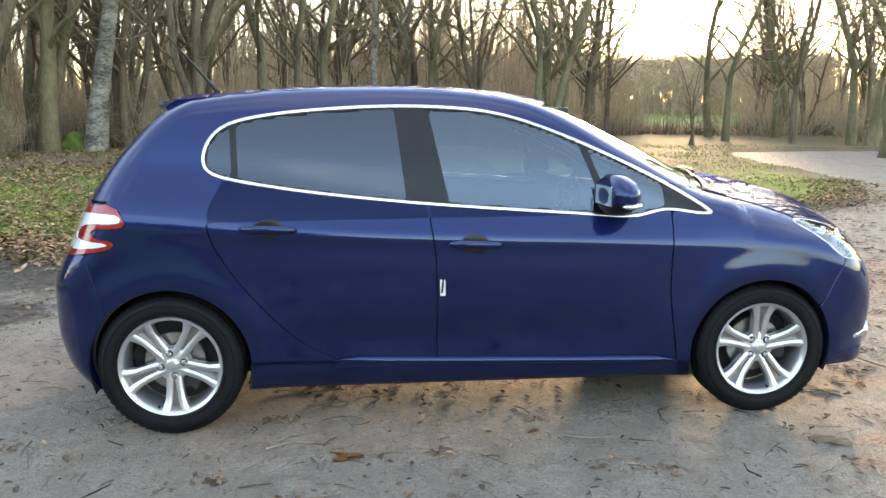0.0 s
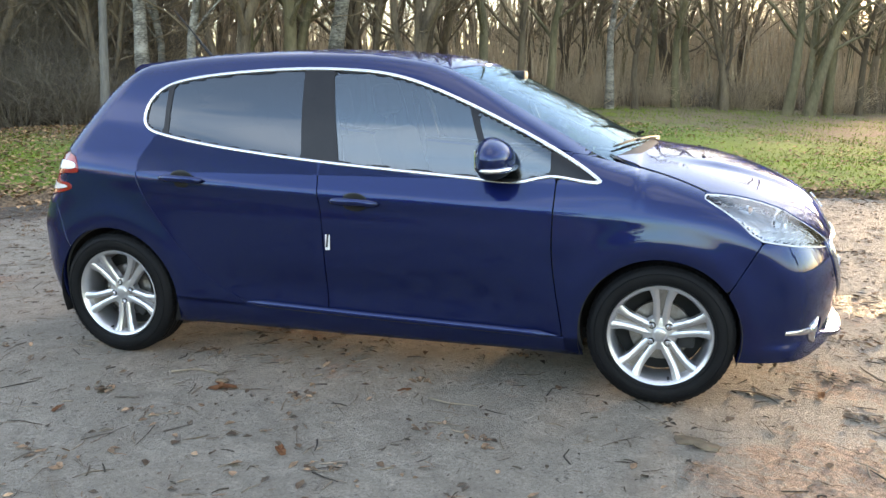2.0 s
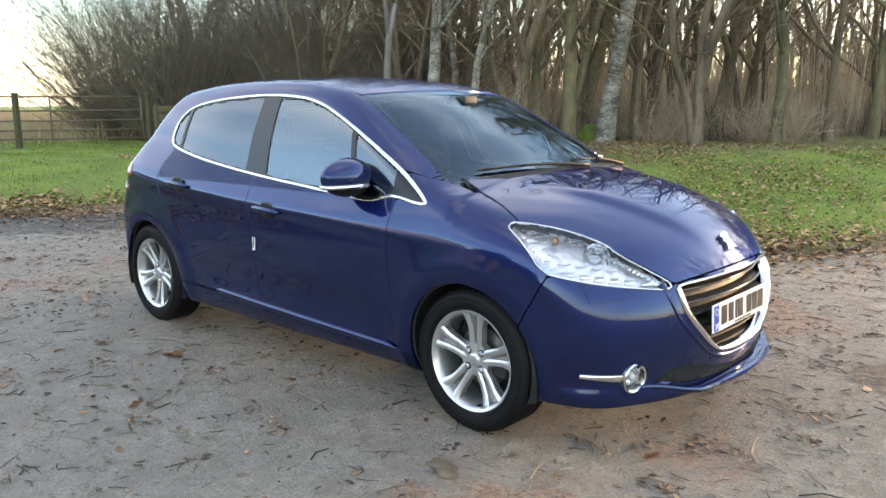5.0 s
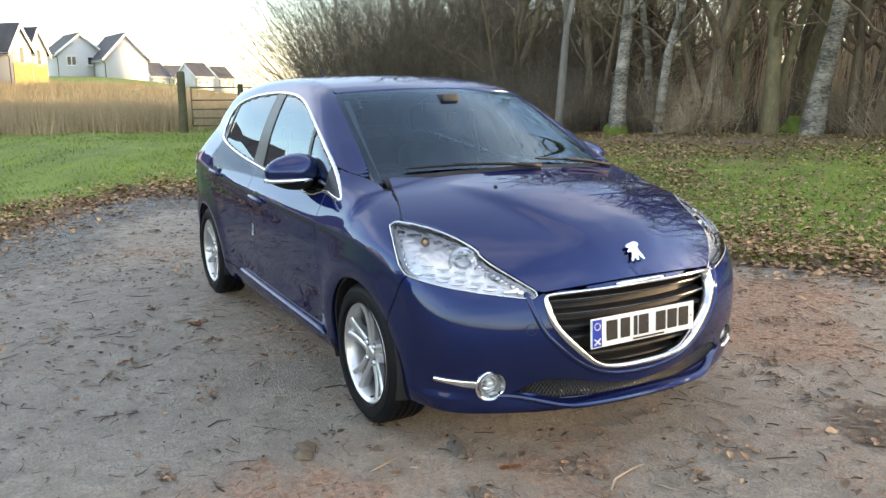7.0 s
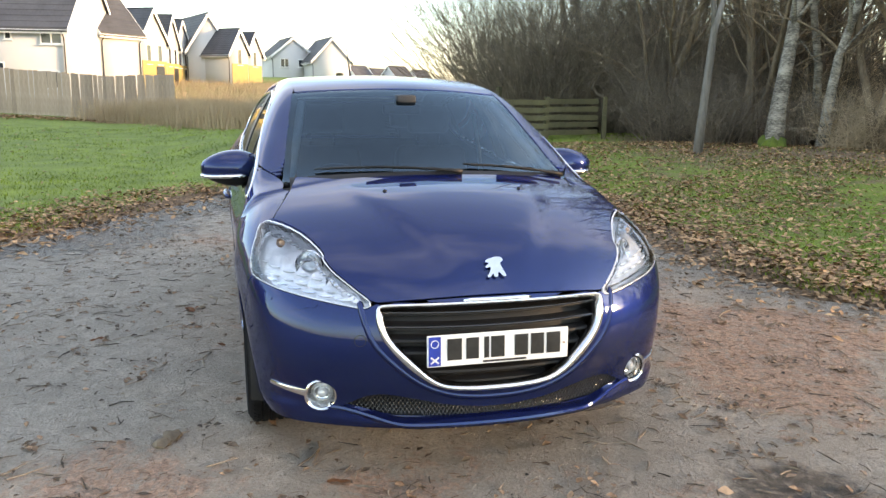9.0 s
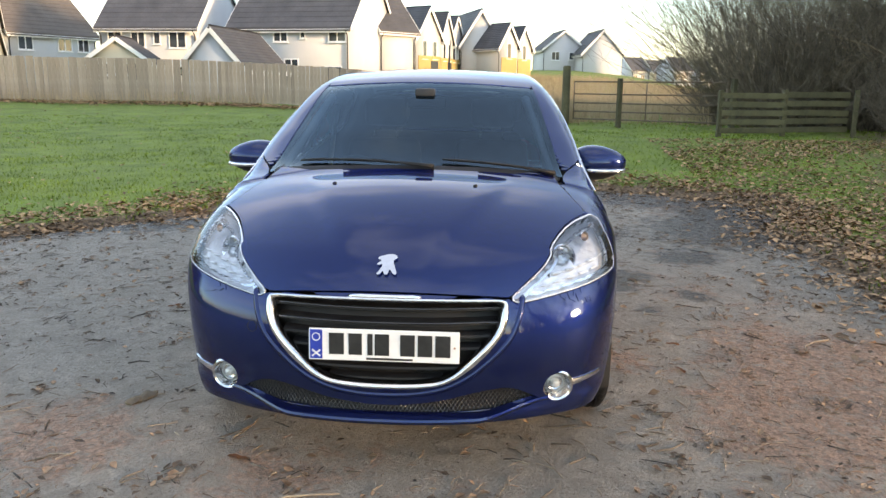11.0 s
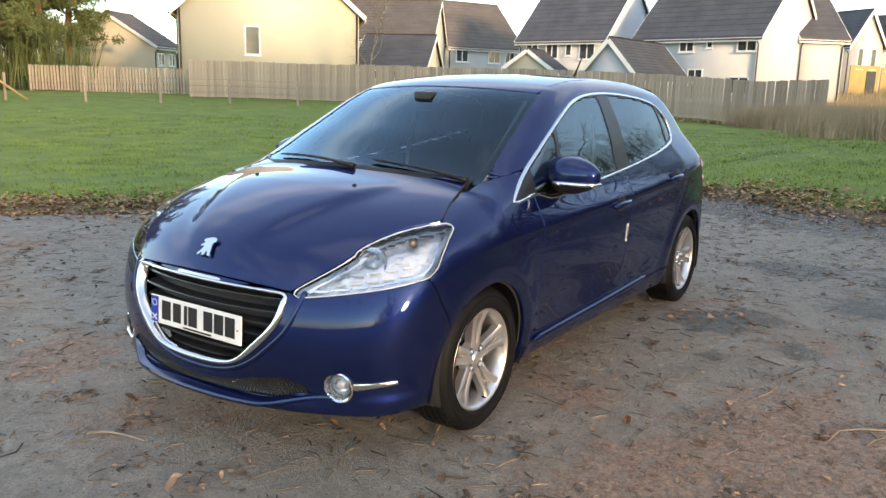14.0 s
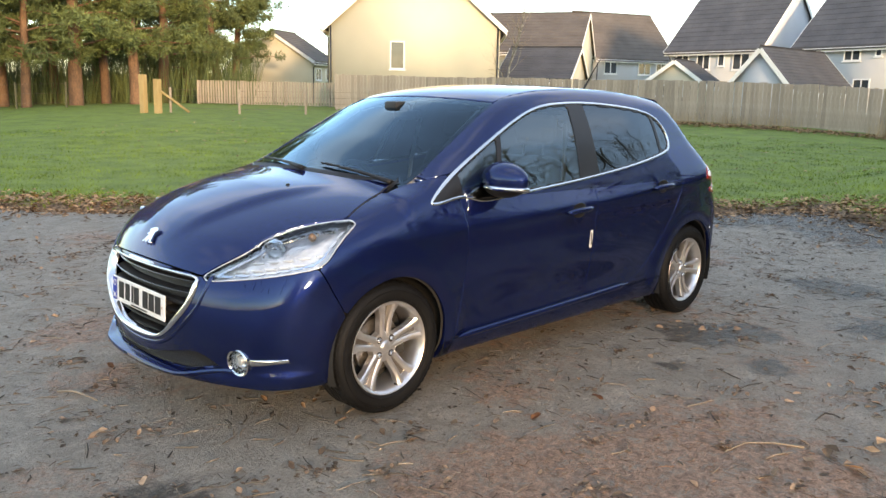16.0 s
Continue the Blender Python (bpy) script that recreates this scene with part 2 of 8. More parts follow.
    l.new(add_.outputs[0], bu.inputs["Height"])
    l.new(bu.outputs["Normal"], p.inputs["Normal"])
    return m


LOTMAT = lot_material()


def grass_material():
    """Mown grass that gives way to leaf mould and bare soil where the mesh's soil value is high."""
    m = mat("mown_winter_grass", (0.044, 0.079, 0.006), (0.192, 0.262, 0.030), rough=0.9, scale=1.6, fine=42, bump=0.03, fine_amount=0.55, contrast=(0.3, 0.7))
    n, l = m.node_tree.nodes, m.node_tree.links
    p = n["Principled BSDF"]
    green = p.inputs["Base Color"].links[0].from_socket
    at, co = n.new("ShaderNodeAttribute"), n.new("ShaderNodeTexCoord")
    at.attribute_name = "soil"
    t1, t2, add_, ra, mx, soil = (n.new(k) for k in ("ShaderNodeTexNoise", "ShaderNodeTexNoise", "ShaderNodeMath", "ShaderNodeMapRange", "ShaderNodeMix", "ShaderNodeValToRGB"))
    t1.inputs["Scale"].default_value, t1.inputs["Detail"].default_value, t1.inputs["Roughness"].default_value = 2.6, 8, 0.75
    t2.inputs["Scale"].default_value, t2.inputs["Detail"].default_value = 30, 6
    for t in (t1, t2):
        l.new(co.outputs["Object"], t.inputs["Vector"])
    l.new(at.outputs["Fac"], add_.inputs[0])
    l.new(t1.outputs["Fac"], add_.inputs[1])
    ra.inputs["From Min"].default_value, ra.inputs["From Max"].default_value = 0.92, 1.12
    l.new(add_.outputs[0], ra.inputs["Value"])
    soil.color_ramp.elements[0].position, soil.color_ramp.elements[1].position = 0.36, 0.64
    soil.color_ramp.elements[0].color, soil.color_ramp.elements[1].color = (0.055, 0.034, 0.020, 1), (0.24, 0.155, 0.09, 1)
    l.new(t2.outputs["Fac"], soil.inputs["Fac"])
    mx.data_type = "RGBA"
    l.new(ra.outputs["Result"], mx.inputs[0])
    l.new(green, mx.inputs[6])
    l.new(soil.outputs["Color"], mx.inputs[7])
    l.new(mx.outputs[2], p.inputs["Base Color"])
    return m


GRASSMAT = grass_material()
BLADEMAT = mat("grass_blade", (0.064, 0.112, 0.008), (0.23, 0.305, 0.040), rough=0.7, scale=1.6, fine=30, spec=0.2, island=0.4)
LEAFMAT = mat("dry_fallen_leaf", (0.15, 0.075, 0.034), (0.42, 0.255, 0.135), rough=0.85, scale=5.0, fine=40, fine_amount=0.6, contrast=(0.32, 0.66), island=0.72)
TRODDEN = mat("trodden_wet_leaf", (0.10, 0.058, 0.034), (0.30, 0.185, 0.11), rough=0.85, scale=5.0, fine=40, fine_amount=0.6, island=0.75)
SOILMAT = mat("dark_damp_crumbs", (0.030, 0.022, 0.016), (0.120, 0.082, 0.055), rough=0.9, scale=4.0, fine=40, fine_amount=0.6)
NEEDLEMAT = mat("brown_pine_needle_litter", (0.15, 0.078, 0.045), (0.32, 0.175, 0.10), rough=0.9, scale=3.0, fine=40, fine_amount=0.6, island=0.7)
TWIGMAT = mat("dead_twig", (0.10, 0.074, 0.054), (0.25, 0.195, 0.14), rough=0.9, scale=3.0, fine=30, fine_amount=0.5, island=0.85)
BARK = mat("grey_brown_bark", (0.060, 0.044, 0.029), (0.22, 0.165, 0.105), rough=0.95, scale=3.0, fine=26, bump=0.02, stretch=(1, 1, 0.25), vary=0.25)
BARKGREEN = mat("mossy_bark", (0.075, 0.068, 0.033), (0.235, 0.195, 0.115), rough=0.95, scale=2.2, fine=22, bump=0.02, stretch=(1, 1, 0.3), vary=0.25)
BIRCH = mat("pale_birch_bark", (0.070, 0.062, 0.048), (0.36, 0.33, 0.27), rough=0.85, scale=2.6, fine=16, bump=0.008, stretch=(1, 1, 2.2), contrast=(0.40, 0.62), fine_amount=0.45)
BRANCH = mat("bare_branch_bark", (0.125, 0.090, 0.058), (0.36, 0.265, 0.165), rough=0.95, scale=2.0, fine=15, vary=0.3)
THICKET = mat("bare_hawthorn_twigs", (0.085, 0.070, 0.052), (0.26, 0.215, 0.16), rough=0.95, scale=1.0, fine=12, vary=0.2)
UNDERMAT = mat("brown_undergrowth_stems", (0.24, 0.180, 0.115), (0.54, 0.415, 0.275), rough=0.95, scale=1.0, fine=12, vary=0.2)
# far branches: distance haze is put into the colour, paler than near bark
HAZEMAT = mat("hazed_far_branches", (0.26, 0.185, 0.115), (0.50, 0.38, 0.25), rough=0.95, scale=0.2, fine=6)
PINEBARK = mat("orange_pine_bark", (0.060, 0.036, 0.024), (0.19, 0.105, 0.060), rough=0.95, scale=3.0, fine=24, bump=0.02, stretch=(1, 1, 0.3), vary=0.2)
NEEDLES = mat("pine_needles", (0.028, 0.052, 0.016), (0.135, 0.165, 0.052), rough=0.8, scale=0.9, fine=14, fine_amount=0.5, vary=0.2)
DRYGRASS = mat("dry_tall_grass", (0.27, 0.185, 0.105), (0.50, 0.375, 0.235), rough=0.95, scale=0.7, fine=20, fine_amount=0.5)
FENCEWOOD = mat("weathered_fence_wood", (0.24, 0.185, 0.135), (0.46, 0.375, 0.29), rough=0.9, scale=1.2, fine=18, stretch=(3, 3, 0.5), bump=0.004, vary=0.18)
GREENWOOD = mat("algae_green_timber", (0.05, 0.046, 0.024), (0.13, 0.118, 0.062), rough=0.92, scale=1.4, fine=18, bump=0.004, vary=0.15)
NEWWOOD = mat("fresh_yellow_timber", (0.30, 0.205, 0.085), (0.40, 0.285, 0.13), rough=0.8, scale=3, fine=20, stretch=(3, 3, 0.5))
GATEMAT = mat("galvanised_rusty_gate", (0.11, 0.075, 0.05), (0.20, 0.16, 0.12), rough=0.6, metal=0.4, scale=9)
CREAM = mat("cream_render", (0.53, 0.475, 0.345), (0.59, 0.53, 0.395), rough=0.92, scale=0.5, fine=30, bump=0.004)
WHITE = mat("white_render", (0.49, 0.48, 0.46), (0.55, 0.54, 0.52), rough=0.92, scale=0.5, fine=30, bump=0.004)
GREYR = mat("pale_grey_render", (0.44, 0.45, 0.46), (0.51, 0.52, 0.53), rough=0.92, scale=0.5, fine=30, bump=0.004)
OCHRE = mat("ochre_cladding", (0.38, 0.26, 0.09), (0.46, 0.32, 0.12), rough=0.8, scale=1.5, fine=20)
SLATE = mat("dark_grey_roof_tiles", (0.038, 0.038, 0.042), (0.075, 0.075, 0.080), rough=0.75, scale=0.8, fine=9, bump=0.01, vary=0.15)
BROWNTILE = mat("brown_roof_tiles", (0.070, 0.058, 0.050), (0.115, 0.098, 0.085), rough=0.8, scale=0.8, fine=9, bump=0.01, vary=0.1)
UPVC = mat("white_upvc", (0.78, 0.78, 0.77), (0.70, 0.70, 0.69), rough=0.35, scale=2)
PANE = mat("dark_window_pane", (0.020, 0.026, 0.032), (0.05, 0.06, 0.07), rough=0.05, scale=1.5, spec=0.8, rough_var=0.02)
GUTTER = mat("black_gutter_plastic", (0.02, 0.02, 0.02), (0.035, 0.035, 0.035), rough=0.4, scale=3)
BRICK = mat("buff_base_brick", (0.30, 0.23, 0.15), (0.40, 0.31, 0.21), rough=0.9, scale=2, fine=20)


# ---- mesh helpers ----
def mesh_object(name, verts, faces, material, parent=None, label="", smooth=False, normals=None):
    me = bpy.data.meshes.new(name)
    v = np.asarray(verts, np.float32).reshape(-1, 3)
    sizes = np.fromiter((len(f) for f in faces), np.int32, len(faces)) if not isinstance(faces, np.ndarray) else np.full(len(faces), faces.shape[1], np.int32)
    flat = faces.reshape(-1).astype(np.int32) if isinstance(faces, np.ndarray) else np.fromiter((i for f in faces for i in f), np.int32, int(sizes.sum()))
    me.vertices.add(len(v))
    me.vertices.foreach_set("co", v.ravel())
    me.loops.add(len(flat))
    me.loops.foreach_set("vertex_index", flat)
    me.polygons.add(len(sizes))
    me.polygons.foreach_set("loop_start", np.concatenate([[0], np.cumsum(sizes)[:-1]]).astype(np.int32))
    me.update(calc_edges=True)
    if smooth or normals is not None:
        me.shade_smooth()
    if normals is not None:
        me.normals_split_custom_set_from_vertices(np.asarray(normals, np.float32))
    me.materials.append(material)
    ob = new(name, me)
    if parent is not None:
        ob.parent = parent
    if label:
        ob["label"] = label
    return ob


def part(name, bm, material, parent=None, label="", smooth=False):
    """Links a bmesh as one mesh object under a thing or a part."""
    me = bpy.data.meshes.new(name)
    bm.to_mesh(me)
    bm.free()
    if smooth:
        me.shade_smooth()
        me.set_sharp_from_angle(angle=radians(38))
    me.materials.append(material)
    ob = new(name, me)
    if parent is not None:
        ob.parent = parent
    if label:
        ob["label"] = label
    return ob


def empty(name, m=None, label="", category="", group="", kind=""):
    ob = new(name)
    if m is not None:
        ob.matrix_basis = m
    return tagged(ob, label, category, group, kind)


def box(x0, x1, y0, y1, z0, z1, bevel=0.0, bm=None, segments=2):
    """A bevelled box, into bm where one is given."""
    b = bmesh.new()
    bmesh.ops.create_cube(b, size=1)
    bmesh.ops.scale(b, vec=(x1 - x0, y1 - y0, z1 - z0), verts=b.verts)
    bmesh.ops.translate(b, vec=((x0 + x1) / 2, (y0 + y1) / 2, (z0 + z1) / 2), verts=b.verts)
    if bevel:
        bmesh.ops.bevel(b, geom=b.edges[:], offset=bevel, segments=segments, affect="EDGES", profile=0.6)
    if bm is None:
        return b
    add(bm, b)
    return bm


def add(bm, other, m=None):
    """Moves other's geometry into bm, laid out by m."""
    if m is not None:
        bmesh.ops.transform(other, matrix=m, verts=other.verts)
    me = bpy.data.meshes.new("scratch")
    other.to_mesh(me)
    other.free()
    bm.from_mesh(me)
    bpy.data.meshes.remove(me)
    return bm


def lathe(profile, n=48, axis="y", closed=False):
    """Turns (radius, along) pairs round an axis."""
    b = bmesh.new()
    rings = []
    for r, h in profile:
        ring = []
        for i in range(n):
            a = 2 * math.pi * i / n
            c, s = r * math.cos(a), r * math.sin(a)
            ring.append(b.verts.new((c, h, s) if axis == "y" else (c, s, h)))
        rings.append(ring)
    pairs = list(zip(rings, rings[1:])) + ([(rings[-1], rings[0])] if closed else [])
    for p, q in pairs:
        for i in range(n):
            j = (i + 1) % n
            b.faces.new((p[i], p[j], q[j], q[i]))
    bmesh.ops.recalc_face_normals(b, faces=b.faces)
    return b


def tube_arrays(points, radii, sides=6, cap=False):
    """Vertices and faces of a tapered tube along points."""
    v, f = many_tubes(np.array(points, float)[None], np.array(radii, float)[None], sides)
    if cap:
        n = len(points)
        f = [tuple(q) for q in f] + [tuple(range(sides))[::-1], tuple((n - 1) * sides + k for k in range(sides))]
    return v, f


def many_tubes(P, R, sides=3):
    """Tapered tubes all at once: P is tubes x points x 3, R tubes x points."""
    n, k = P.shape[:2]
    tang = np.empty_like(P)
    tang[:, 1:-1] = P[:, 2:] - P[:, :-2]
    tang[:, 0], tang[:, -1] = P[:, 1] - P[:, 0], P[:, -1] - P[:, -2]
    tang /= np.sqrt((tang * tang).sum(-1))[..., None] + 1e-9
    ref = np.where(np.abs(tang[:, :1, 2:3]) < 0.9, np.array((0.31, 0.17, 0.93)), np.array((0.95, 0.2, 0.1)))
    u = np.cross(tang, np.broadcast_to(ref, P.shape))
    u /= np.sqrt((u * u).sum(-1))[..., None] + 1e-9
    v = np.cross(tang, u)
    ang = np.arange(sides) * 2 * math.pi / sides
    ring = P[:, :, None, :] + R[:, :, None, None] * (np.cos(ang)[:, None] * u[:, :, None, :] + np.sin(ang)[:, None] * v[:, :, None, :])
    base = (np.arange(n) * k * sides)[:, None, None]
    i, s = np.arange(k - 1)[:, None] * sides, np.arange(sides)
    s2 = (s + 1) % sides
    quads = np.stack([base + i + s, base + i + s2, base + i + sides + s2, base + i + sides + s], -1)
    return ring.reshape(-1, 3), quads.reshape(-1, 4)


class Soup:
    """Collects many small meshes into one."""

    def __init__(self):
        self.v, self.f, self.n = [], [], 0

    def put(self, verts, faces):
        self.v.append(np.asarray(verts, float))
        self.f.append(np.asarray(faces, int) + self.n)
        self.n += len(verts)

    def build(self, name, material, parent=None, label="", smooth=False):
        return mesh_object(name, np.vstack(self.v), np.vstack(self.f), material, parent, label, smooth)


def tube(name, points, radii, material, parent=None, label="", sides=8):
    v, f = tube_arrays(points, radii if hasattr(radii, "__len__") else [radii] * len(points), sides, True)
    return mesh_object(name, v, f, material, parent, label, True)


def chaikin(pts, n=2, closed=True):
    """Rounds the corners of an outline."""
    p = np.array(pts, float)
    for _ in range(n):
        q = np.roll(p, -1, axis=0) if closed else p[1:]
        a = p if closed else p[:-1]
        s = np.empty((2 * len(a), 2))
        s[0::2], s[1::2] = 0.75 * a + 0.25 * q, 0.25 * a + 0.75 * q
        p = s if closed else np.vstack([p[:1], s, p[-1:]])
    return p


def outline_distance(u, v, pts):
    """Signed distance of the points (u, v) to a closed outline, below zero inside."""
    shape = np.shape(u)
    q = np.stack([np.ravel(u), np.ravel(v)], 1)
    d2 = np.full(len(q), 1e9)
    inside = np.zeros(len(q), bool)
    for a, b in zip(pts, np.roll(pts, -1, axis=0)):
        e, w = b - a, q - a
        t = np.clip((w @ e) / (e @ e + 1e-12), 0, 1)
        r = w - t[:, None] * e
        d2 = np.minimum(d2, (r * r).sum(1))
        hit = (a[1] > q[:, 1]) != (b[1] > q[:, 1])
        xc = a[0] + (q[:, 1] - a[1]) * e[0] / (e[1] if e[1] else 1e-12)
        inside ^= hit & (q[:, 0] < xc)
    return (np.sqrt(d2) * np.where(inside, -1, 1)).reshape(shape)



# ---- ground ----
LOT = chaikin([(-5.8, -0.6), (-3.6, -2.0), (-2.0, -2.9), (-0.6, -4.2), (0.7, -5.6), (2.0, -6.7), (5, -9), (9, -13), (18, -14), (24, 0), (24, 12),
               (17, 17), (12.5, 17.5), (10.2, 17.2), (9.4, 12), (8.9, 7.8), (7.3, 5.75), (5.5, 5.4), (4.2, 5.55), (3.2, 5.35), (2.7, 4.6), (2.35, 3.6),
               (1.2, 3.08), (-0.5, 2.95), (-2.2, 3.2), (-3.6, 3.35), (-4.3, 2.4), (-4.7, 0.9)], 2)


def wobble(x, y, s):
    """A cheap smooth unevenness between about -1 and 1."""
    return (np.sin(1.7 * s * x + 1.3 * np.sin(1.1 * s * y + 0.7)) + np.sin(1.9 * s * y + 1.7 * np.sin(0.9 * s * x)) + 0.5 * np.sin(4.3 * s * x + 3.1 * s * y)) / 2.5


def lot_distance(x, y):
    return outline_distance(x, y, LOT) + 0.16 * wobble(x, y, 1.3) + 0.06 * wobble(y, x, 4.1)


def smooth01(t):
    t = np.clip(t, 0, 1)
    return t * t * (3 - 2 * t)


def rise(x, y):
    """The lie of the land: level round the car, climbing gently to the garden fences."""
    r, az = np.hypot(x - 1.3, y), np.degrees(np.arctan2(y, x - 1.3))
    side = smooth01((az + 185) / 30) * smooth01((-85 - az) / 30)
    west = smooth01((np.abs(az) - 160) / 15)
    wood = np.where(az > 0, smooth01((az - 62) / 30), smooth01((-az - 160) / 20))
    return 0.75 * smooth01((r - 9) / 29) * side + 3.0 * smooth01((r - 35) / 65) * west + 0.40 * smooth01((r - 4.2) / 7.5) * np.maximum(wood - side, 0)


def ground_height(x, y):
    d = lot_distance(x, y)
    lift = 0.055 * smooth01((d + 0.02) / 0.16) - 0.05 * smooth01((0.05 - d) / 0.1)
    return rise(x, y) + lift + 0.012 * wobble(x, y, 2.2) * smooth01(d / 0.4) + 0.03 * wobble(x, y, 0.45) * smooth01(d / 1.5)


def ground_sheet():
    radii = list(np.arange(0.0, 11.0, 0.14)[1:])
    while radii[-1] < 2500:
        radii.append(radii[-1] * 1.035 if radii[-1] < 90 else radii[-1] * 1.25)
    n = 320
    ang = np.arange(n) * 2 * math.pi / n
    R = np.array(radii)
    x, y = 1.3 + R[:, None] * np.cos(ang), R[:, None] * np.sin(ang)
    z = ground_height(x, y)
    verts = np.vstack([[(1.3, 0, -0.05)], np.stack([x, y, z], -1).reshape(-1, 3)])
    faces = [(0, 1 + i, 1 + (i + 1) % n) for i in range(n)]
    for k in range(len(R) - 1):
        for i in range(n):
            j = (i + 1) % n
            faces.append((1 + k * n + i, 1 + (k + 1) * n + i, 1 + (k + 1) * n + j, 1 + k * n + j))
    ob = mesh_object("ground", verts, faces, GRASSMAT, smooth=True)
    d = lot_distance(verts[:, 0], verts[:, 1])
    az = np.degrees(np.arctan2(verts[:, 1], verts[:, 0] - 1.3))
    north = smooth01((az - 20) / 40) * smooth01((165 - az) / 30)
    far = np.hypot(verts[:, 0] - 1.3, verts[:, 1])
    soil = 0.62 * smooth01((0.75 - d) / 0.75) + north * (0.40 * smooth01((far - 7) / 8) + 0.20 + 0.26 * smooth01((az - 95) / 25)) + 0.5 * smooth01((d + 0.1) / 0.1) * smooth01((0.22 - d) / 0.2)
    soil = np.where(far > 40, 0.0, soil)
    at = ob.data.attributes.new("soil", "FLOAT", "POINT")
    at.data.foreach_set("value", soil.astype(np.float32))
    return tagged(ob, "mown winter grass with bare muddy patches", "grass", kind="structure")


# rusty drifts of needles and dark damp stains that lie at known spots: x, y, radius
DRIFTS = ((2.6, 1.5, 0.45), (2.1, 1.75, 0.45), (1.5, 1.85, 0.35), (1.8, 2.35, 0.4), (2.75, 1.9, 0.5), (2.2, 2.5, 0.4), (2.0, 0.98, 0.25), (2.85, -1.4, 0.35), (3.2, -1.2, 0.3), (3.3, -0.45, 0.35), (-1.6, -0.9, 0.5), (-1.9, 0.0, 0.5), (4.8, 2.0, 0.8), (1.1, -2.0, 0.3))
STAINS = ((0.37, 1.12, 0.26), (0.65, 1.70, 0.17), (0.05, 1.35, 0.2), (2.68, -1.16, 0.10), (-0.6, 1.9, 0.3), (-1.6, 1.2, 0.4), (1.0, 1.35, 0.12), (3.7, 1.0, 0.25), (4.3, -1.6, 0.3))


def spots_field(x, y, spots):
    total = 0
    for u, v, r in spots:
        total = total + np.exp(-(((x - u) ** 2 + (y - v) ** 2) / r ** 2))
    return total


def needle_field(x, y):
    """How thickly needles lie: drifts in the open, hardly any on the swept grey ground."""
    return 0.42 + 0.36 * wobble(x, y, 0.8) + 0.22 * wobble(y, x, 2.3) + 0.7 * spots_field(x, y, DRIFTS) - 0.25 * np.exp(-((y + 1.9) / 0.9) ** 2)


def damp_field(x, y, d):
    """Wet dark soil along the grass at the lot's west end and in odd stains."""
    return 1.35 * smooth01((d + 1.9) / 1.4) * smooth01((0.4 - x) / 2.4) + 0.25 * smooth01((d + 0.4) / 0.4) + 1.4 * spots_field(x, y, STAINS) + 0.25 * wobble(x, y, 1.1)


def lot_sheet():
    xs, ys = np.arange(-7.0, 25.0, 0.11), np.arange(-14.5, 18.5, 0.11)
    x, y = np.meshgrid(xs, ys, indexing="ij")
    d = lot_distance(x, y)
    z = 0.006 * wobble(x, y, 1.9) + 0.004 * wobble(y, x, 5.3) - 0.03 * smooth01((d + 0.12) / 0.2) + rise(x, y)
    near = np.hypot(np.minimum(np.abs(x - 0.0), np.abs(x - 2.538)), np.abs(y) - 0.75) < 0.35
    z = np.where(near, np.minimum(z, 0.002), z)
    index = np.arange(x.size).reshape(x.shape)
    keep = (d[:-1, :-1] < 0.12) & (d[1:, 1:] < 0.12)
    a, b, c, e = index[:-1, :-1][keep], index[1:, :-1][keep], index[1:, 1:][keep], index[:-1, 1:][keep]
    used = np.unique(np.concatenate([a, b, c, e]))
    back = np.full(x.size, -1)
    back[used] = np.arange(len(used))
    verts = np.stack([x, y, z], -1).reshape(-1, 3)[used]
    faces = np.stack([back[a], back[b], back[c], back[e]], 1)
    ob = mesh_object("pavement", verts, faces, LOTMAT, smooth=True)
    vx, vy = verts[:, 0], verts[:, 1]
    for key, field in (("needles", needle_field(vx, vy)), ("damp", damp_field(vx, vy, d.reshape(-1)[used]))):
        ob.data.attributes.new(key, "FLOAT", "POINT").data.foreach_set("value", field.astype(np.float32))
    return tagged(ob, "worn grey-brown dirt and tarmac parking ground strewn with litter", "parking ground", kind="structure")


ground_sheet()
lot_sheet()


# ---- houses ----
def polar(cam_xy, az, d):
    """A place by its bearing and distance from one of the standpoints below, each with its own zero."""
    az += cam_xy[2]
    return np.array((cam_xy[0] + d * math.cos(radians(az)), cam_xy[1] + d * math.sin(radians(az))))


SEAT_A, SEAT_B, SEAT_C = (4.67, 3.31, 0.45), (5.52, 1.48, 0.75), (5.76, -0.91, 0.9)


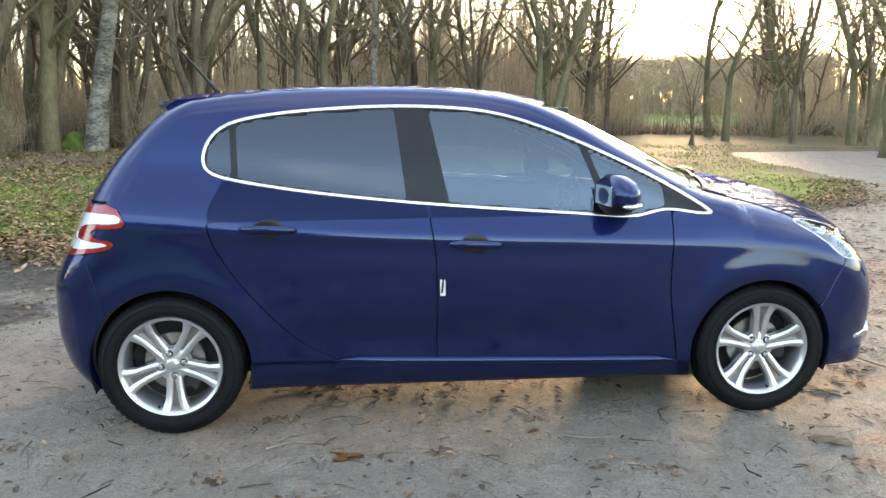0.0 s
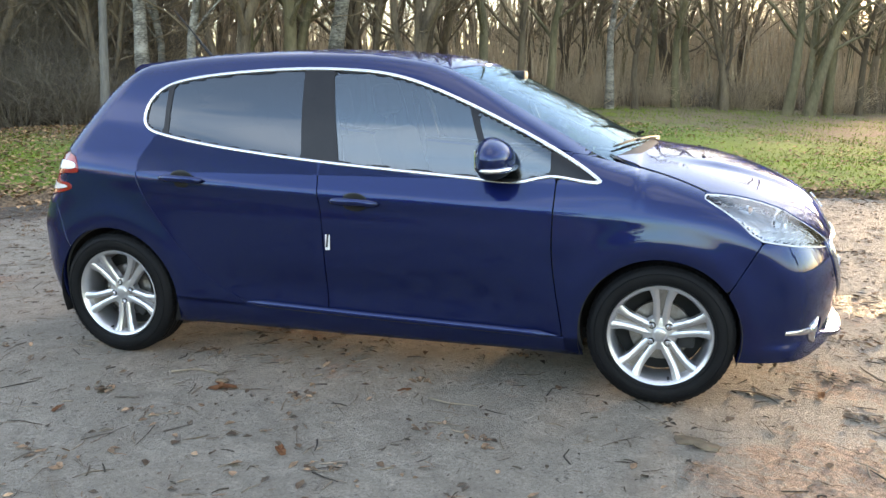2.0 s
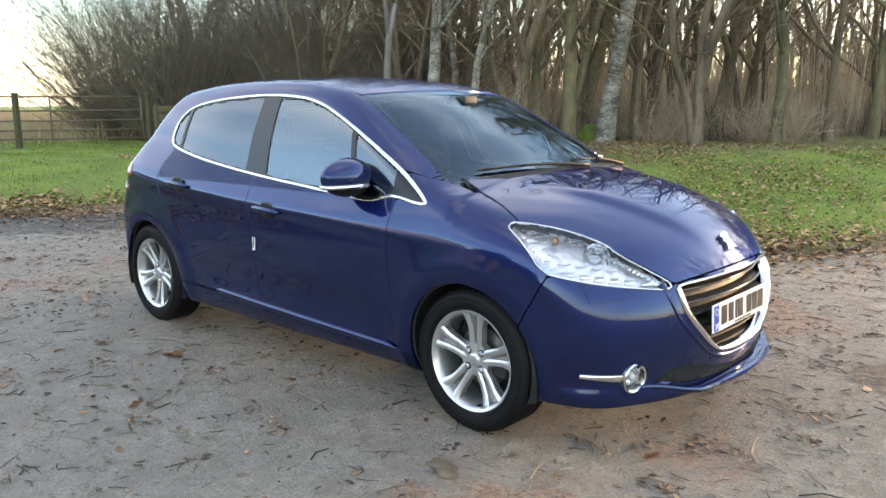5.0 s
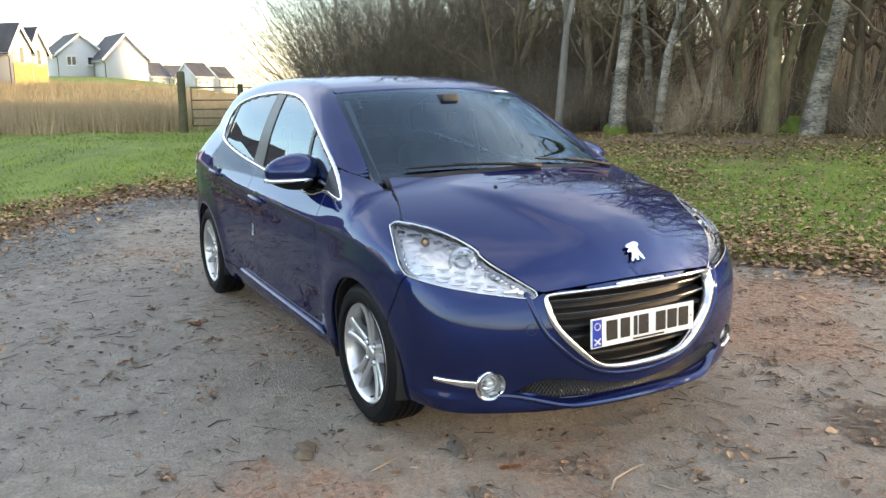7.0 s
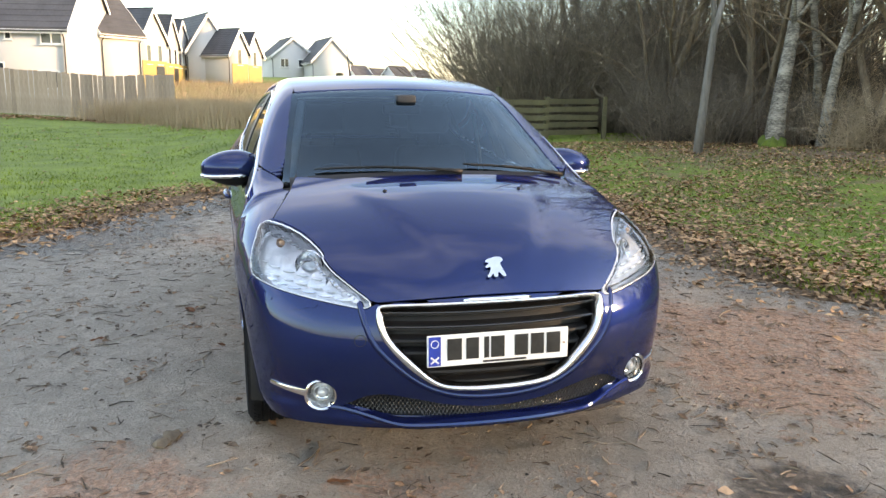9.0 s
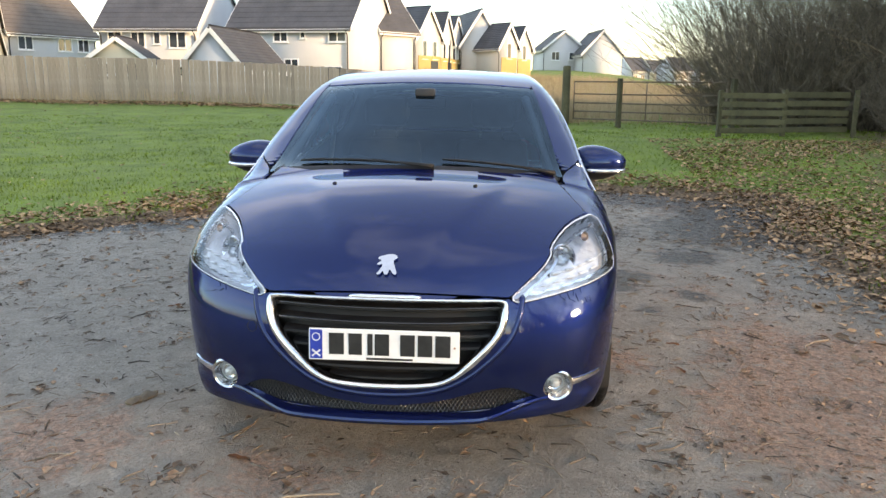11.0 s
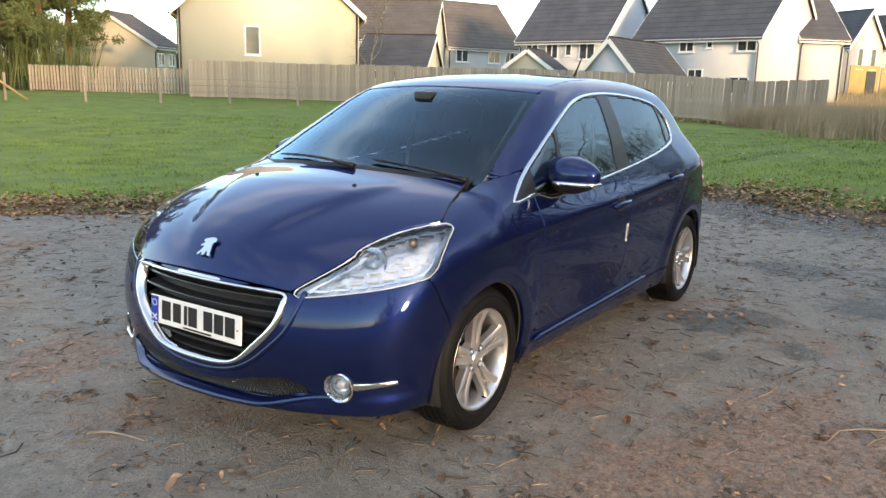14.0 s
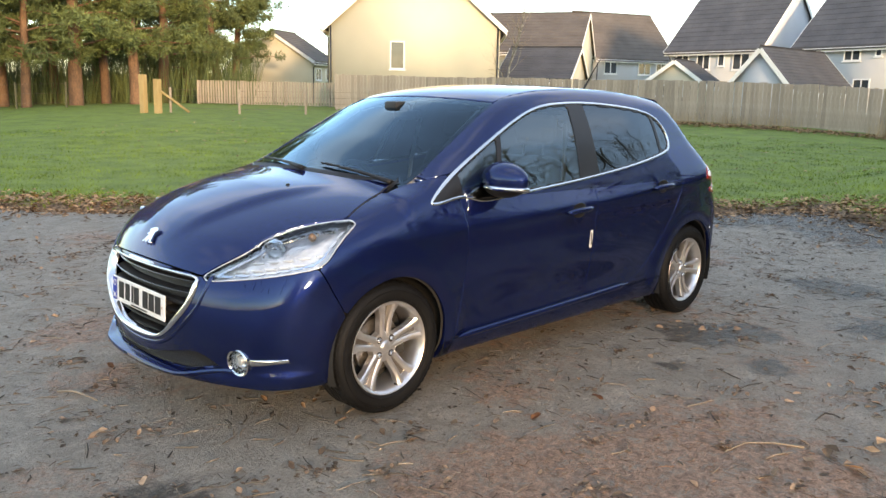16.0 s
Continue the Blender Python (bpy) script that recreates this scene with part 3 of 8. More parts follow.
def window_part(house, wall, u, z, w, h, L, D, bars=1):
    """A framed window set into one of a house's walls: front (y = 0), left (x = 0), right (x = L)."""
    fr, t = bmesh.new(), 0.07
    for x0, x1, z0, z1 in ((-w / 2, w / 2, -h / 2, -h / 2 + t), (-w / 2, w / 2, h / 2 - t, h / 2), (-w / 2, -w / 2 + t, -h / 2 + t, h / 2 - t), (w / 2 - t, w / 2, -h / 2 + t, h / 2 - t)):
        box(x0, x1, -0.05, 0.06, z0, z1, 0, fr)
    for i in range(bars):
        xb = -w / 2 + w * (i + 1) / (bars + 1)
        box(xb - 0.035, xb + 0.035, -0.04, 0.05, -h / 2 + t, h / 2 - t, 0, fr)
    m = {"front": pose(u, 0, z), "left": pose(0, u, z, 0, 0, -90), "right": pose(L, u, z, 0, 0, 90)}[wall]
    ob = part("window", fr, UPVC, house)
    ob.matrix_basis = m
    part("pane", box(-w / 2 + t, w / 2 - t, -0.015, 0.02, -h / 2 + t, h / 2 - t), PANE, ob, "dark reflecting window pane")
    part("sill", box(-w / 2 - 0.06, w / 2 + 0.06, -0.10, 0.05, -h / 2 - 0.06, -h / 2 - 0.002), UPVC, ob)


def house(a, b, depth, eave, ridge, base, wall_mat, roof_mat, label, windows=(), gable_to_viewer=False, length=9.0, ground=0.5, name="house", category="house"):
    """A gabled house. a, b: the ends of the wall that faces the viewer, left and right as seen; that wall is a gable where told so."""
    a, b = np.array(a), np.array(b)
    run = (b - a) / np.linalg.norm(b - a)
    width = float(np.linalg.norm(b - a))
    if gable_to_viewer:
        L, D = length, width
        xd = np.array((run[1], -run[0]))
        origin = a - L * xd
    else:
        L, D = width, depth
        xd, origin = run, a
    m = Matrix.Translation((origin[0], origin[1], ground)) @ Matrix.Rotation(math.atan2(xd[1], xd[0]), 4, "Z")
    ob = empty(name, m, label, category)
    e, r = eave - ground, ridge - ground
    g = -0.8
    verts = [(0, 0, g), (L, 0, g), (L, D, g), (0, D, g), (0, 0, e), (L, 0, e), (L, D, e), (0, D, e), (0, D / 2, r), (L, D / 2, r)]
    faces = [(0, 1, 5, 4), (2, 3, 7, 6), (1, 2, 6, 9, 5), (3, 0, 4, 8, 7), (4, 5, 9, 8), (6, 7, 8, 9), (3, 2, 1, 0)]
    mesh_object("wall", verts, faces, wall_mat, ob)
    slope = math.atan2(r - e, D / 2)
    over, hang, th = 0.32, 0.18, 0.16
    # one stepped shell: lapped courses up one slope, over the ridge and down the other
    courses, tn = 13, math.tan(slope)
    ez = e - over * tn
    up = []
    for k in range(courses):
        y0, y1 = -over + (D / 2 + over) * k / courses, -over + (D / 2 + over) * (k + 1) / courses
        up += [(y0, e + y0 * tn + 0.20), (y1, e + y1 * tn + 0.165)]
    prof = [(-over, ez + 0.02)] + up + [(D / 2, r + 0.26)] + [(D - y, z) for y, z in up[::-1]] + [(D + over, ez + 0.02), (D / 2, r + 0.02)]
    roof = bmesh.new()
    ends = [[roof.verts.new((x, y, z)) for y, z in prof] for x in (-hang, L + hang)]
    for k in range(len(prof)):
        q = (k + 1) % len(prof)
        roof.faces.new((ends[0][k], ends[1][k], ends[1][q], ends[0][q]))
    roof.faces.new(ends[0])
    roof.faces.new(ends[1][::-1])
    bmesh.ops.recalc_face_normals(roof, faces=roof.faces)
    part("roof", roof, roof_mat, ob, "dark lapped roof tiles")
    run_len = (D / 2 + over) / math.cos(slope)
    part("fascia", box(-hang, L + hang, -over - 0.03, -over + 0.02, ez - 0.16, ez + 0.06), UPVC, ob, "white painted fascia board")
    part("fascia", box(-hang, L + hang, D + over - 0.02, D + over + 0.03, ez - 0.16, ez + 0.06), UPVC, ob, "white painted fascia board")
    for x0 in (-hang - 0.03, L + hang):
        for s in (0, 1):
            mm = Matrix.Translation((0, -over, ez + 0.02)) @ Matrix.Rotation(slope, 4, "X")
            if s:
                mm = Matrix.Translation((0, D, 0)) @ Matrix.Diagonal((1, -1, 1, 1)) @ mm
            bb = box(x0, x0 + 0.03, 0, run_len, -0.10, 0.12)
            bmesh.ops.transform(bb, matrix=mm, verts=bb.verts)
            bmesh.ops.recalc_face_normals(bb, faces=bb.faces)
            part("bargeboard", bb, UPVC, ob, "white bargeboard")
    part("gutter", box(-hang, L + hang, -over - 0.12, -over - 0.03, ez - 0.06, ez + 0.02, 0.02), GUTTER, ob, "black plastic gutter")
    for x in (0.15, L - 0.15):
        tube("downpipe", [(x, -over - 0.06, ez - 0.05), (x, -0.06, ez - 0.35), (x, -0.06, g)], 0.04, GUTTER, ob, "black downpipe", 6)
    for spec in windows:
        window_part(ob, spec[0], spec[1], spec[2] - ground, spec[3], spec[4], L, D, spec[5] if len(spec) > 5 else 1)
    return ob, L, D, m


# the cream gable beyond the fence
A, B = polar(SEAT_A, -126.7, 43), polar(SEAT_A, -138.7, 42.5)
h1, L1, D1, _ = house(A, B, 9, 5.05, 9.0, 0, CREAM, SLATE, "cream rendered house gable with a dark tiled roof", [("right", 3.6, 3.55, 0.78, 1.45, 0)], True, 11, 0.5)
for yy in (0.10, D1 - 0.10):
    tube("downpipe", [(L1 + 0.06, yy, 4.5), (L1 + 0.06, yy, -0.5)], 0.045, GUTTER, h1, "black downpipe", 6)
# brown-roofed house and its lean-to behind it
house(polar(SEAT_A, -135.5, 60), polar(SEAT_A, -144.2, 58), 8, 4.9, 7.7, 0, CREAM, BROWNTILE, "cream house with a brown tiled roof", (), ground=0.5)
house(polar(SEAT_A, -138.7, 52), polar(SEAT_A, -143.6, 51), 7, 2.75, 4.7, 0, CREAM, SLATE, "low cream garage with a grey tiled roof", [("front", 1.2, 2.2, 0.9, 0.6), ("front", 2.6, 2.2, 0.9, 0.6)], ground=0.5)
house(polar(SEAT_A, -145.4, 66), polar(SEAT_A, -150.6, 70), 8, 4.95, 8.6, 0, GREYR, BROWNTILE, "pale house with a brown-grey tiled roof", [("front", 1.4, 4.1, 1.2, 1.0), ("front", 4.6, 4.1, 1.2, 1.0), ("front", 6.2, 4.1, 1.0, 1.0)], ground=0.6)
house(polar(SEAT_A, -150.3, 58), polar(SEAT_A, -156.2, 54.5), 8, 5.0, 8.9, 0, GREYR, SLATE, "pale grey house with a dark tiled roof", [("front", 1.1, 4.1, 1.0, 1.0), ("front", 2.7, 4.1, 1.0, 1.0), ("front", 4.0, 4.2, 0.5, 0.8, 0), ("front", 5.4, 4.1, 1.2, 1.1)], ground=0.6)
house((-44.9, -16.9), (-43.4, -8.9), 8.5, 4.95, 9.0, 0, GREYR, SLATE, "pale grey house with a white gable and dark roof", [("front", 1.3, 4.35, 0.9, 0.8), ("front", 3.5, 4.35, 1.0, 0.8), ("front", 5.0, 4.45, 0.4, 0.6, 0), ("front", 7.3, 4.35, 1.2, 0.85), ("front", 4.2, 2.0, 1.0, 1.9), ("front", 7.0, 2.0, 1.2, 1.0), ("right", 6.6, 4.0, 0.5, 0.8, 0)], ground=0.4)
house(polar(SEAT_B, -170.9, 55), polar(SEAT_B, -173.5, 57), 7, 5.2, 9.0, 0, WHITE, SLATE, "white rendered house wing with a dark roof", (), ground=0.3)
# terrace of narrow gabled fronts with ochre lower storeys
for k, (az0, az1, d, cz) in enumerate(((-173.8, -175.5, 66, 0), (-175.5, -176.4, 71, 1), (-176.2, -177.2, 75, 0))):
    a0, b0 = polar(SEAT_B, az0, d), polar(SEAT_B, az1, d + 2.5)
    hh, LL, DD, _ = house(a0, b0, 5, 5.4, 7.6, 0, WHITE, SLATE, "narrow white terraced house with an ochre lower storey", [("right", np.linalg.norm(b0 - a0) * 0.3, 4.3, 0.6, 1.5, 0), ("right", np.linalg.norm(b0 - a0) * 0.72, 4.3, 0.6, 1.5, 0)], True, 7, 1.5)
    part("cladding", box(LL, LL + 0.06, 0.1, DD - 0.1, 0.2, 2.3), OCHRE, hh, "ochre lower cladding")
    part("door", box(LL + 0.061, LL + 0.10, DD * 0.55, DD * 0.85, -0.2, 1.9), GUTTER, hh, "dark front door")
house(polar(SEAT_B, -177.1, 76), polar(SEAT_B, 180.2, 77), 7, 5.4, 8.3, 0, WHITE, SLATE, "large white house gable with a dark roof", [("right", 2.0, 3.6, 0.6, 1.2, 0)], True, 9, 0.3)
for az0, az1, d in ((180.2, 179.0, 74), (179.0, 178.0, 78)):
    a0, b0 = polar(SEAT_B, az0, d), polar(SEAT_B, az1, d + 1.5)
    w = float(np.linalg.norm(b0 - a0))
    hh, LL, DD, _ = house(a0, b0, 5, 5.2, 6.9, 0, WHITE, SLATE, "narrow white house front with an ochre lower storey", [("right", w * 0.5, 4.6, 0.6, 1.4, 0)], True, 6, 1.6)
    part("cladding", box(LL, LL + 0.06, 0.1, DD - 0.1, 0.2, 2.4), OCHRE, hh, "ochre lower cladding")
a0, b0 = polar(SEAT_B, 176.9, 96), polar(SEAT_B, 174.2, 97)
house(a0, b0, 6, 5.9, 7.8, 0, WHITE, SLATE, "white house front with small windows", [("right", 1.3, 5.0, 1.0, 1.0), ("right", 3.2, 5.0, 0.6, 0.9, 0), ("right", 1.3, 2.4, 1.6, 1.4), ("right", 3.4, 2.4, 1.0, 1.4)], True, 7, 0.4)
house(polar(SEAT_B, 174.2, 92), polar(SEAT_B, 171.6, 93), 6, 5.3, 7.6, 0, WHITE, SLATE, "plain white house gable with a grey roof", (), True, 8, 0.4)
for az0, az1, d, w in ((169.6, 168.4, 150, WHITE), (168.2, 167.0, 165, CREAM), (166.8, 165.6, 150, WHITE), (165.2, 164.2, 170, WHITE), (171.0, 169.9, 160, CREAM)):
    house(polar(SEAT_C, az0, d), polar(SEAT_C, az1, d + 2), 6, 4.6, 6.7, 0, w, SLATE, "small distant house with a grey roof", [("front", 0.9, 3.4, 0.8, 0.8), ("front", 2.3, 3.4, 0.8, 0.8)], ground=1.4)
for az0, az1, d, w in ((-121.9, -124.4, 92, CREAM), (-124.2, -126.2, 80, WHITE), (-125.5, -127.0, 62, CREAM)):
    house(polar(SEAT_A, az0, d), polar(SEAT_A, az1, d + 3), 7, 4.0, 6.1, 0, w, BROWNTILE, "distant cream house beyond the gardens", [("front", 1.0, 3.0, 0.9, 0.9), ("front", 2.6, 3.0, 0.9, 0.9)], ground=0.4)
# detached garage and glazed garden room
house(polar(SEAT_A, -154.4, 44), polar(SEAT_A, -158.0, 42.5), 5, 2.35, 4.05, 0, GREYR, SLATE, "small grey garage with a tiled gable roof", (), True, 6.5, 0.5, "garage", "garage")
g2, LG, DG, _ = house(polar(SEAT_A, -148.9, 50), polar(SEAT_A, -152.6, 49), 4, 2.55, 3.75, 0, CREAM, SLATE, "glazed garden room with a small tiled roof", [("right", 0.9, 2.1, 0.8, 0.7), ("right", 1.9, 2.1, 0.8, 0.7)], True, 4, 0.5, "garden_room", "conservatory")
part("glazed_gable", box(LG + 0.005, LG + 0.04, 0.3, DG - 0.3, 1.0, 1.9), PANE, g2, "glazed panel below the gable")


# ---- fences and gates ----
def on_ground(x, y):
    return float(ground_height(np.array([x]), np.array([y]))[0])


def line_points(pts, step):
    """Evenly spaced places and headings along a line."""
    out, carry = [], 0.0
    for p, q in zip(pts, pts[1:]):
        p, q = np.array(p, float), np.array(q, float)
        L = float(np.linalg.norm(q - p))
        s = carry
        while s < L:
            out.append((*(p + (q - p) * s / L), math.atan2(*(q - p)[::-1])))
            s += step
        carry = s - L
    return out


def board_fence(pts, height, label, material, board=0.145, step=0.15, raise_z=0.0):
    ob = empty("fence", label=label, category="fence")
    rng = random.Random(5)
    shapes = []
    for k in range(6):
        b = box(-board / 2, board / 2, -0.011, 0.011, 0, height + rng.uniform(-0.05, 0.04))
        me = bpy.data.meshes.new("board")
        b.to_mesh(me)
        b.free()
        me.materials.append(material)
        shapes.append(me)
    places = line_points(pts, step)
    rest = Soup()
    for i, (x, y, a) in enumerate(places):
        z = on_ground(x, y) + raise_z + 0.05
        m = pose(x, y, z, rng.uniform(-1, 1), rng.uniform(-0.8, 0.8), math.degrees(a))
        if i < 290:
            o = new("board", rng.choice(shapes))
            o.parent, o.matrix_basis = ob, m
        else:
            h = height + rng.uniform(-0.05, 0.04)
            v = [m @ Vector(c) for c in [(sx * board / 2, sy * 0.011, sz) for sx in (-1, 1) for sy in (-1, 1) for sz in (0, h)]]
            rest.put(v, [(0, 1, 3, 2), (4, 6, 7, 5), (0, 4, 5, 1), (2, 3, 7, 6), (1, 5, 7, 3), (0, 2, 6, 4)])
    if rest.n:
        tagged(rest.build("boards", material, ob), kind="stuff")
    for x, y, a in line_points(pts, 2.4):
        z = on_ground(x, y) + raise_z
        o = part("post", box(-0.05, 0.05, 0.02, 0.12, -0.2, height + 0.08, 0.008), material, ob)
        o.matrix_basis = pose(x, y, z, 0, 0, math.degrees(a))
    return ob


F1 = [polar(SEAT_A, -127.2, 37.5), polar(SEAT_A, -133, 37), polar(SEAT_A, -139, 36), polar(SEAT_A, -150, 33.5), (-25.8, -9.0), (-26.5, -2.5)]
board_fence(F1, 1.55, "weathered brown close-board garden fence", FENCEWOOD)
board_fence([polar(SEAT_A, -117.8, 44), polar(SEAT_A, -127.2, 41)], 1.15, "low pale picket fence by the pines", FENCEWOOD, 0.10, 0.15)


def posts_and_wire(pts, height, step, label, material, wires=4, r=0.05):
    ob = empty("wire_fence", label=label, category="fence")
    rng = random.Random(9)
    tops = []
    for x, y, a in line_points(pts, step):
        z = on_ground(x, y)
        o = part("post", lathe([(0.0, -0.2), (r, -0.2), (r, height), (r * 0.8, height + 0.02), (0, height + 0.03)], 8, "z"), material, ob, smooth=True)
        o.matrix_basis = pose(x, y, z, rng.uniform(-2, 2), rng.uniform(-2, 2), 0)
        tops.append((x, y, z))
    for k in range(wires):
        h = height * (0.2 + 0.75 * k / max(1, wires - 1))
        tube("wire", [(x, y, z + h) for x, y, z in tops], 0.006, GATEMAT, ob, "", 4)
    return ob


posts_and_wire([polar(SEAT_A, -116.0, 33), polar(SEAT_A, -127, 33), polar(SEAT_A, -136, 32)], 0.95, 2.6, "post and wire fence with pale timber posts", FENCEWOOD)
posts_and_wire([polar(SEAT_A, -101, 40), polar(SEAT_A, -110, 40)], 1.1, 2.0, "old wire fence among the pines", GREENWOOD, 3)


def timber_gateway():
    ob = empty("gate_post", label="pair of fresh yellow timber gate posts with a brace", category="gate post")
    for az, d, h in ((-114.3, 33.0, 1.45), (-115.2, 32.6, 1.30)):
        x, y = polar(SEAT_A, az, d)
        o = part("post", box(-0.11, 0.11, -0.11, 0.11, -0.2, h, 0.015), NEWWOOD, ob)
        o.matrix_basis = pose(x, y, on_ground(x, y), 0, 0, 20)
    x, y = polar(SEAT_A, -115.4, 32.6)
    x2, y2 = polar(SEAT_A, -117.2, 32.6)
    tube("brace", [(x, y, on_ground(x, y) + 0.85), (x2, y2, on_ground(x2, y2) + 0.05)], 0.045, NEWWOOD, ob, "", 6)


timber_gateway()


def field_gate():
    ob = empty("field_gate", label="rusty five-bar metal field gate hung on a round timber post", category="gate")
    p0, p1 = np.array((-13.8, 2.15)), np.array((-12.1, 5.3))
    z = on_ground(*p0)
    o = part("hanging_post", lathe([(0, -0.3), (0.10, -0.3), (0.092, 1.38), (0.08, 1.41), (0, 1.42)], 12, "z"), GREENWOOD, ob, "round mossy timber post", True)
    o.matrix_basis = pose(*(p0 - (p1 - p0) * 0.06), z)
    for f, h in ((0.32, 1.12), (1.04, 1.12)):
        q = p0 + (p1 - p0) * f
        o = part("post", box(-0.05, 0.05, -0.05, 0.05, -0.2, h, 0.01), GREENWOOD, ob)
        o.matrix_basis = pose(q[0], q[1], z, 0, 0, 25)
    for k, h in enumerate((0.16, 0.34, 0.54, 0.75, 1.04)):
        tube("rail", [(*p0, z + h), (*p1, z + h)], 0.018, GATEMAT, ob, "", 8)
    for f in (0.0, 0.5, 1.0):
        q = p0 + (p1 - p0) * f
        tube("upright", [(*q, z + 0.14), (*q, z + 1.06)], 0.017, GATEMAT, ob, "", 8)
    return ob


field_gate()


def rail_fence(pts, label):
    ob = empty("rail_fence", label=label, category="fence")
    rng = random.Random(3)
    places = line_points(pts, 1.3)
    for x, y, a in places:
        o = part("post", box(-0.045, 0.045, -0.045, 0.045, -0.2, 0.92, 0.008), GREENWOOD, ob)
        o.matrix_basis = pose(x, y, on_ground(x, y), 0, 0, math.degrees(a))
    for (x, y, a), (x2, y2, _) in zip(places, places[1:]):
        for h in (0.14, 0.31, 0.48, 0.65, 0.82):
            L = math.hypot(x2 - x, y2 - y)
            o = part("rail", box(0, L, -0.075, -0.047, -0.055, 0.055, 0.006), GREENWOOD, ob)
            o.matrix_basis = pose(x, y, on_ground(x, y) + h, 0, rng.uniform(-0.8, 0.8), math.degrees(a))
    return ob


rail_fence([(-10.3, 4.7), (-10.5, 6.2), (-10.0, 8.0)], "green weathered timber rail fence half hidden by the thicket")


# ---- trees ----
def grow(seed, height, r0, levels=4, fork=0.0, upright=0.75, first=0.3, children=(9, 6, 5, 4), twig_len=0.8, stems=1, spread=55):
    """A bare tree: the trunk with its limbs, and the finer branches, as two meshes."""
    rng = np.random.RandomState(seed)
    trunk, fine = Soup(), Soup()

    def branch(p, d, length, r, level):
        n = 9 if level == 0 else (6 if level == 1 else (4 if level == 2 else 2))
        pts, dirs = [p], [d]
        for i in range(n):
            bend = rng.normal(0, 0.105 if level == 0 else 0.19, 3)
            d = d + bend + np.array((0, 0, (0.06 if level else 0.04) * upright))
            d = d / np.linalg.norm(d)
            p = p + d * length / n
            pts.append(p)
            dirs.append(d)
        end = 0.25 if level == 0 else 0.2
        rad = r * (1 - (1 - end) * np.linspace(0, 1, n + 1) ** 0.9)
        if level == 0:
            rad[0] *= 1.35
            rad[1] *= 1.08
        sides = (10, 6, 3, 3, 3)[level]
        (trunk if level <= 1 else fine).put(*tube_arrays(pts, rad, sides))
        if level >= levels:
            return
        k = children[level]
        for c in range(k):
            t = (first if level == 0 else 0.22) + (1 - (first if level == 0 else 0.22)) * (c + rng.rand()) / k
            i = min(int(t * n), n - 1)
            q = pts[i] + (pts[i + 1] - pts[i]) * (t * n - i)
            az, tilt = rng.rand() * 2 * math.pi, math.radians(rng.uniform(0.6, 1.25) * spread)
            dd = dirs[i]
            ref = np.cross(dd, (0.3, 0.8, 0.52))
            ref /= np.linalg.norm(ref)
            side = ref * math.cos(az) + np.cross(dd, ref) * math.sin(az)
            nd = dd * math.cos(tilt) + side * math.sin(tilt)
            nl = length * rng.uniform(0.28, 0.5) * (1.05 - 0.55 * t) if level == 0 else length * rng.uniform(0.35, 0.65)
            branch(q, nd / np.linalg.norm(nd), max(nl, 0.25), max(rad[i] * rng.uniform(0.35, 0.6), 0.005), level + 1)

    for s in range(stems):
        d0 = np.array((rng.normal(0, 0.05 + 0.16 * (stems > 1)), rng.normal(0, 0.05 + 0.16 * (stems > 1)), 1.0))
        p0 = np.array((rng.normal(0, 0.18 * (stems > 1)), rng.normal(0, 0.18 * (stems > 1)), -0.1))
        branch(p0, d0 / np.linalg.norm(d0), height * rng.uniform(0.85, 1.0), r0 * (1 if s == 0 else rng.uniform(0.6, 0.9)), 0)
    return trunk, fine


def tree_master(name, soups, bark, label, category="tree"):
    ob = empty(name, None, label, category, "bare trees of the wood")
    soups[0].build("trunk", bark, ob, "", True)
    soups[1].build("crown", BRANCH, ob, "fine bare branches and twigs", True)
    return ob


MASTERS = {
    "birch": tree_master("birch_tree", grow(11, 11, 0.16, 3, first=0.22, children=(13, 6, 4), spread=42), BIRCH, "pale-barked birch, bare in winter"),
    "birch2": tree_master("birch_tree", grow(12, 11, 0.115, 3, first=0.2, children=(13, 6, 4), spread=42), BIRCH, "slim pale birch with bare twigs"),
    "fork": tree_master("forked_tree", grow(21, 9.5, 0.125, 3, first=0.14, children=(9, 6, 4), stems=3, spread=42), BARK, "dark forked tree with several bare stems"),
    "moss": tree_master("mossy_tree", grow(31, 10, 0.165, 3, first=0.16, children=(10, 6, 4), stems=2, spread=42), BARKGREEN, "mossy green-stemmed tree, bare in winter"),
    "slim": tree_master("slim_tree", grow(41, 11, 0.085, 3, first=0.12, children=(16, 5, 4), spread=44), BARK, "slim dark tree, bare in winter"),
    "slim2": tree_master("slim_tree", grow(42, 11.5, 0.115, 3, first=0.14, children=(16, 5, 4), spread=42), BARKGREEN, "straight grey-green trunk with bare twigs"),
}
FIRST = {}


def nearer(x, y):
    """Draws the plan of the wood in towards the lot."""
    return 2.0 + 0.70 * (x - 2.0), -3.5 + 0.70 * (y + 3.5)


def plant(kind, x, y, s=1.0, turn=0.0, lean=(0, 0)):
    m = Matrix.Translation((x, y, on_ground(x, y))) @ pose(0, 0, 0, lean[0], lean[1], turn)
    ob = MASTERS[kind]
    if kind in FIRST:
        ob = copy_thing(ob, m)
    FIRST[kind] = True
    ob.matrix_basis = m @ Matrix.Diagonal((s, s, s, 1))
    return ob


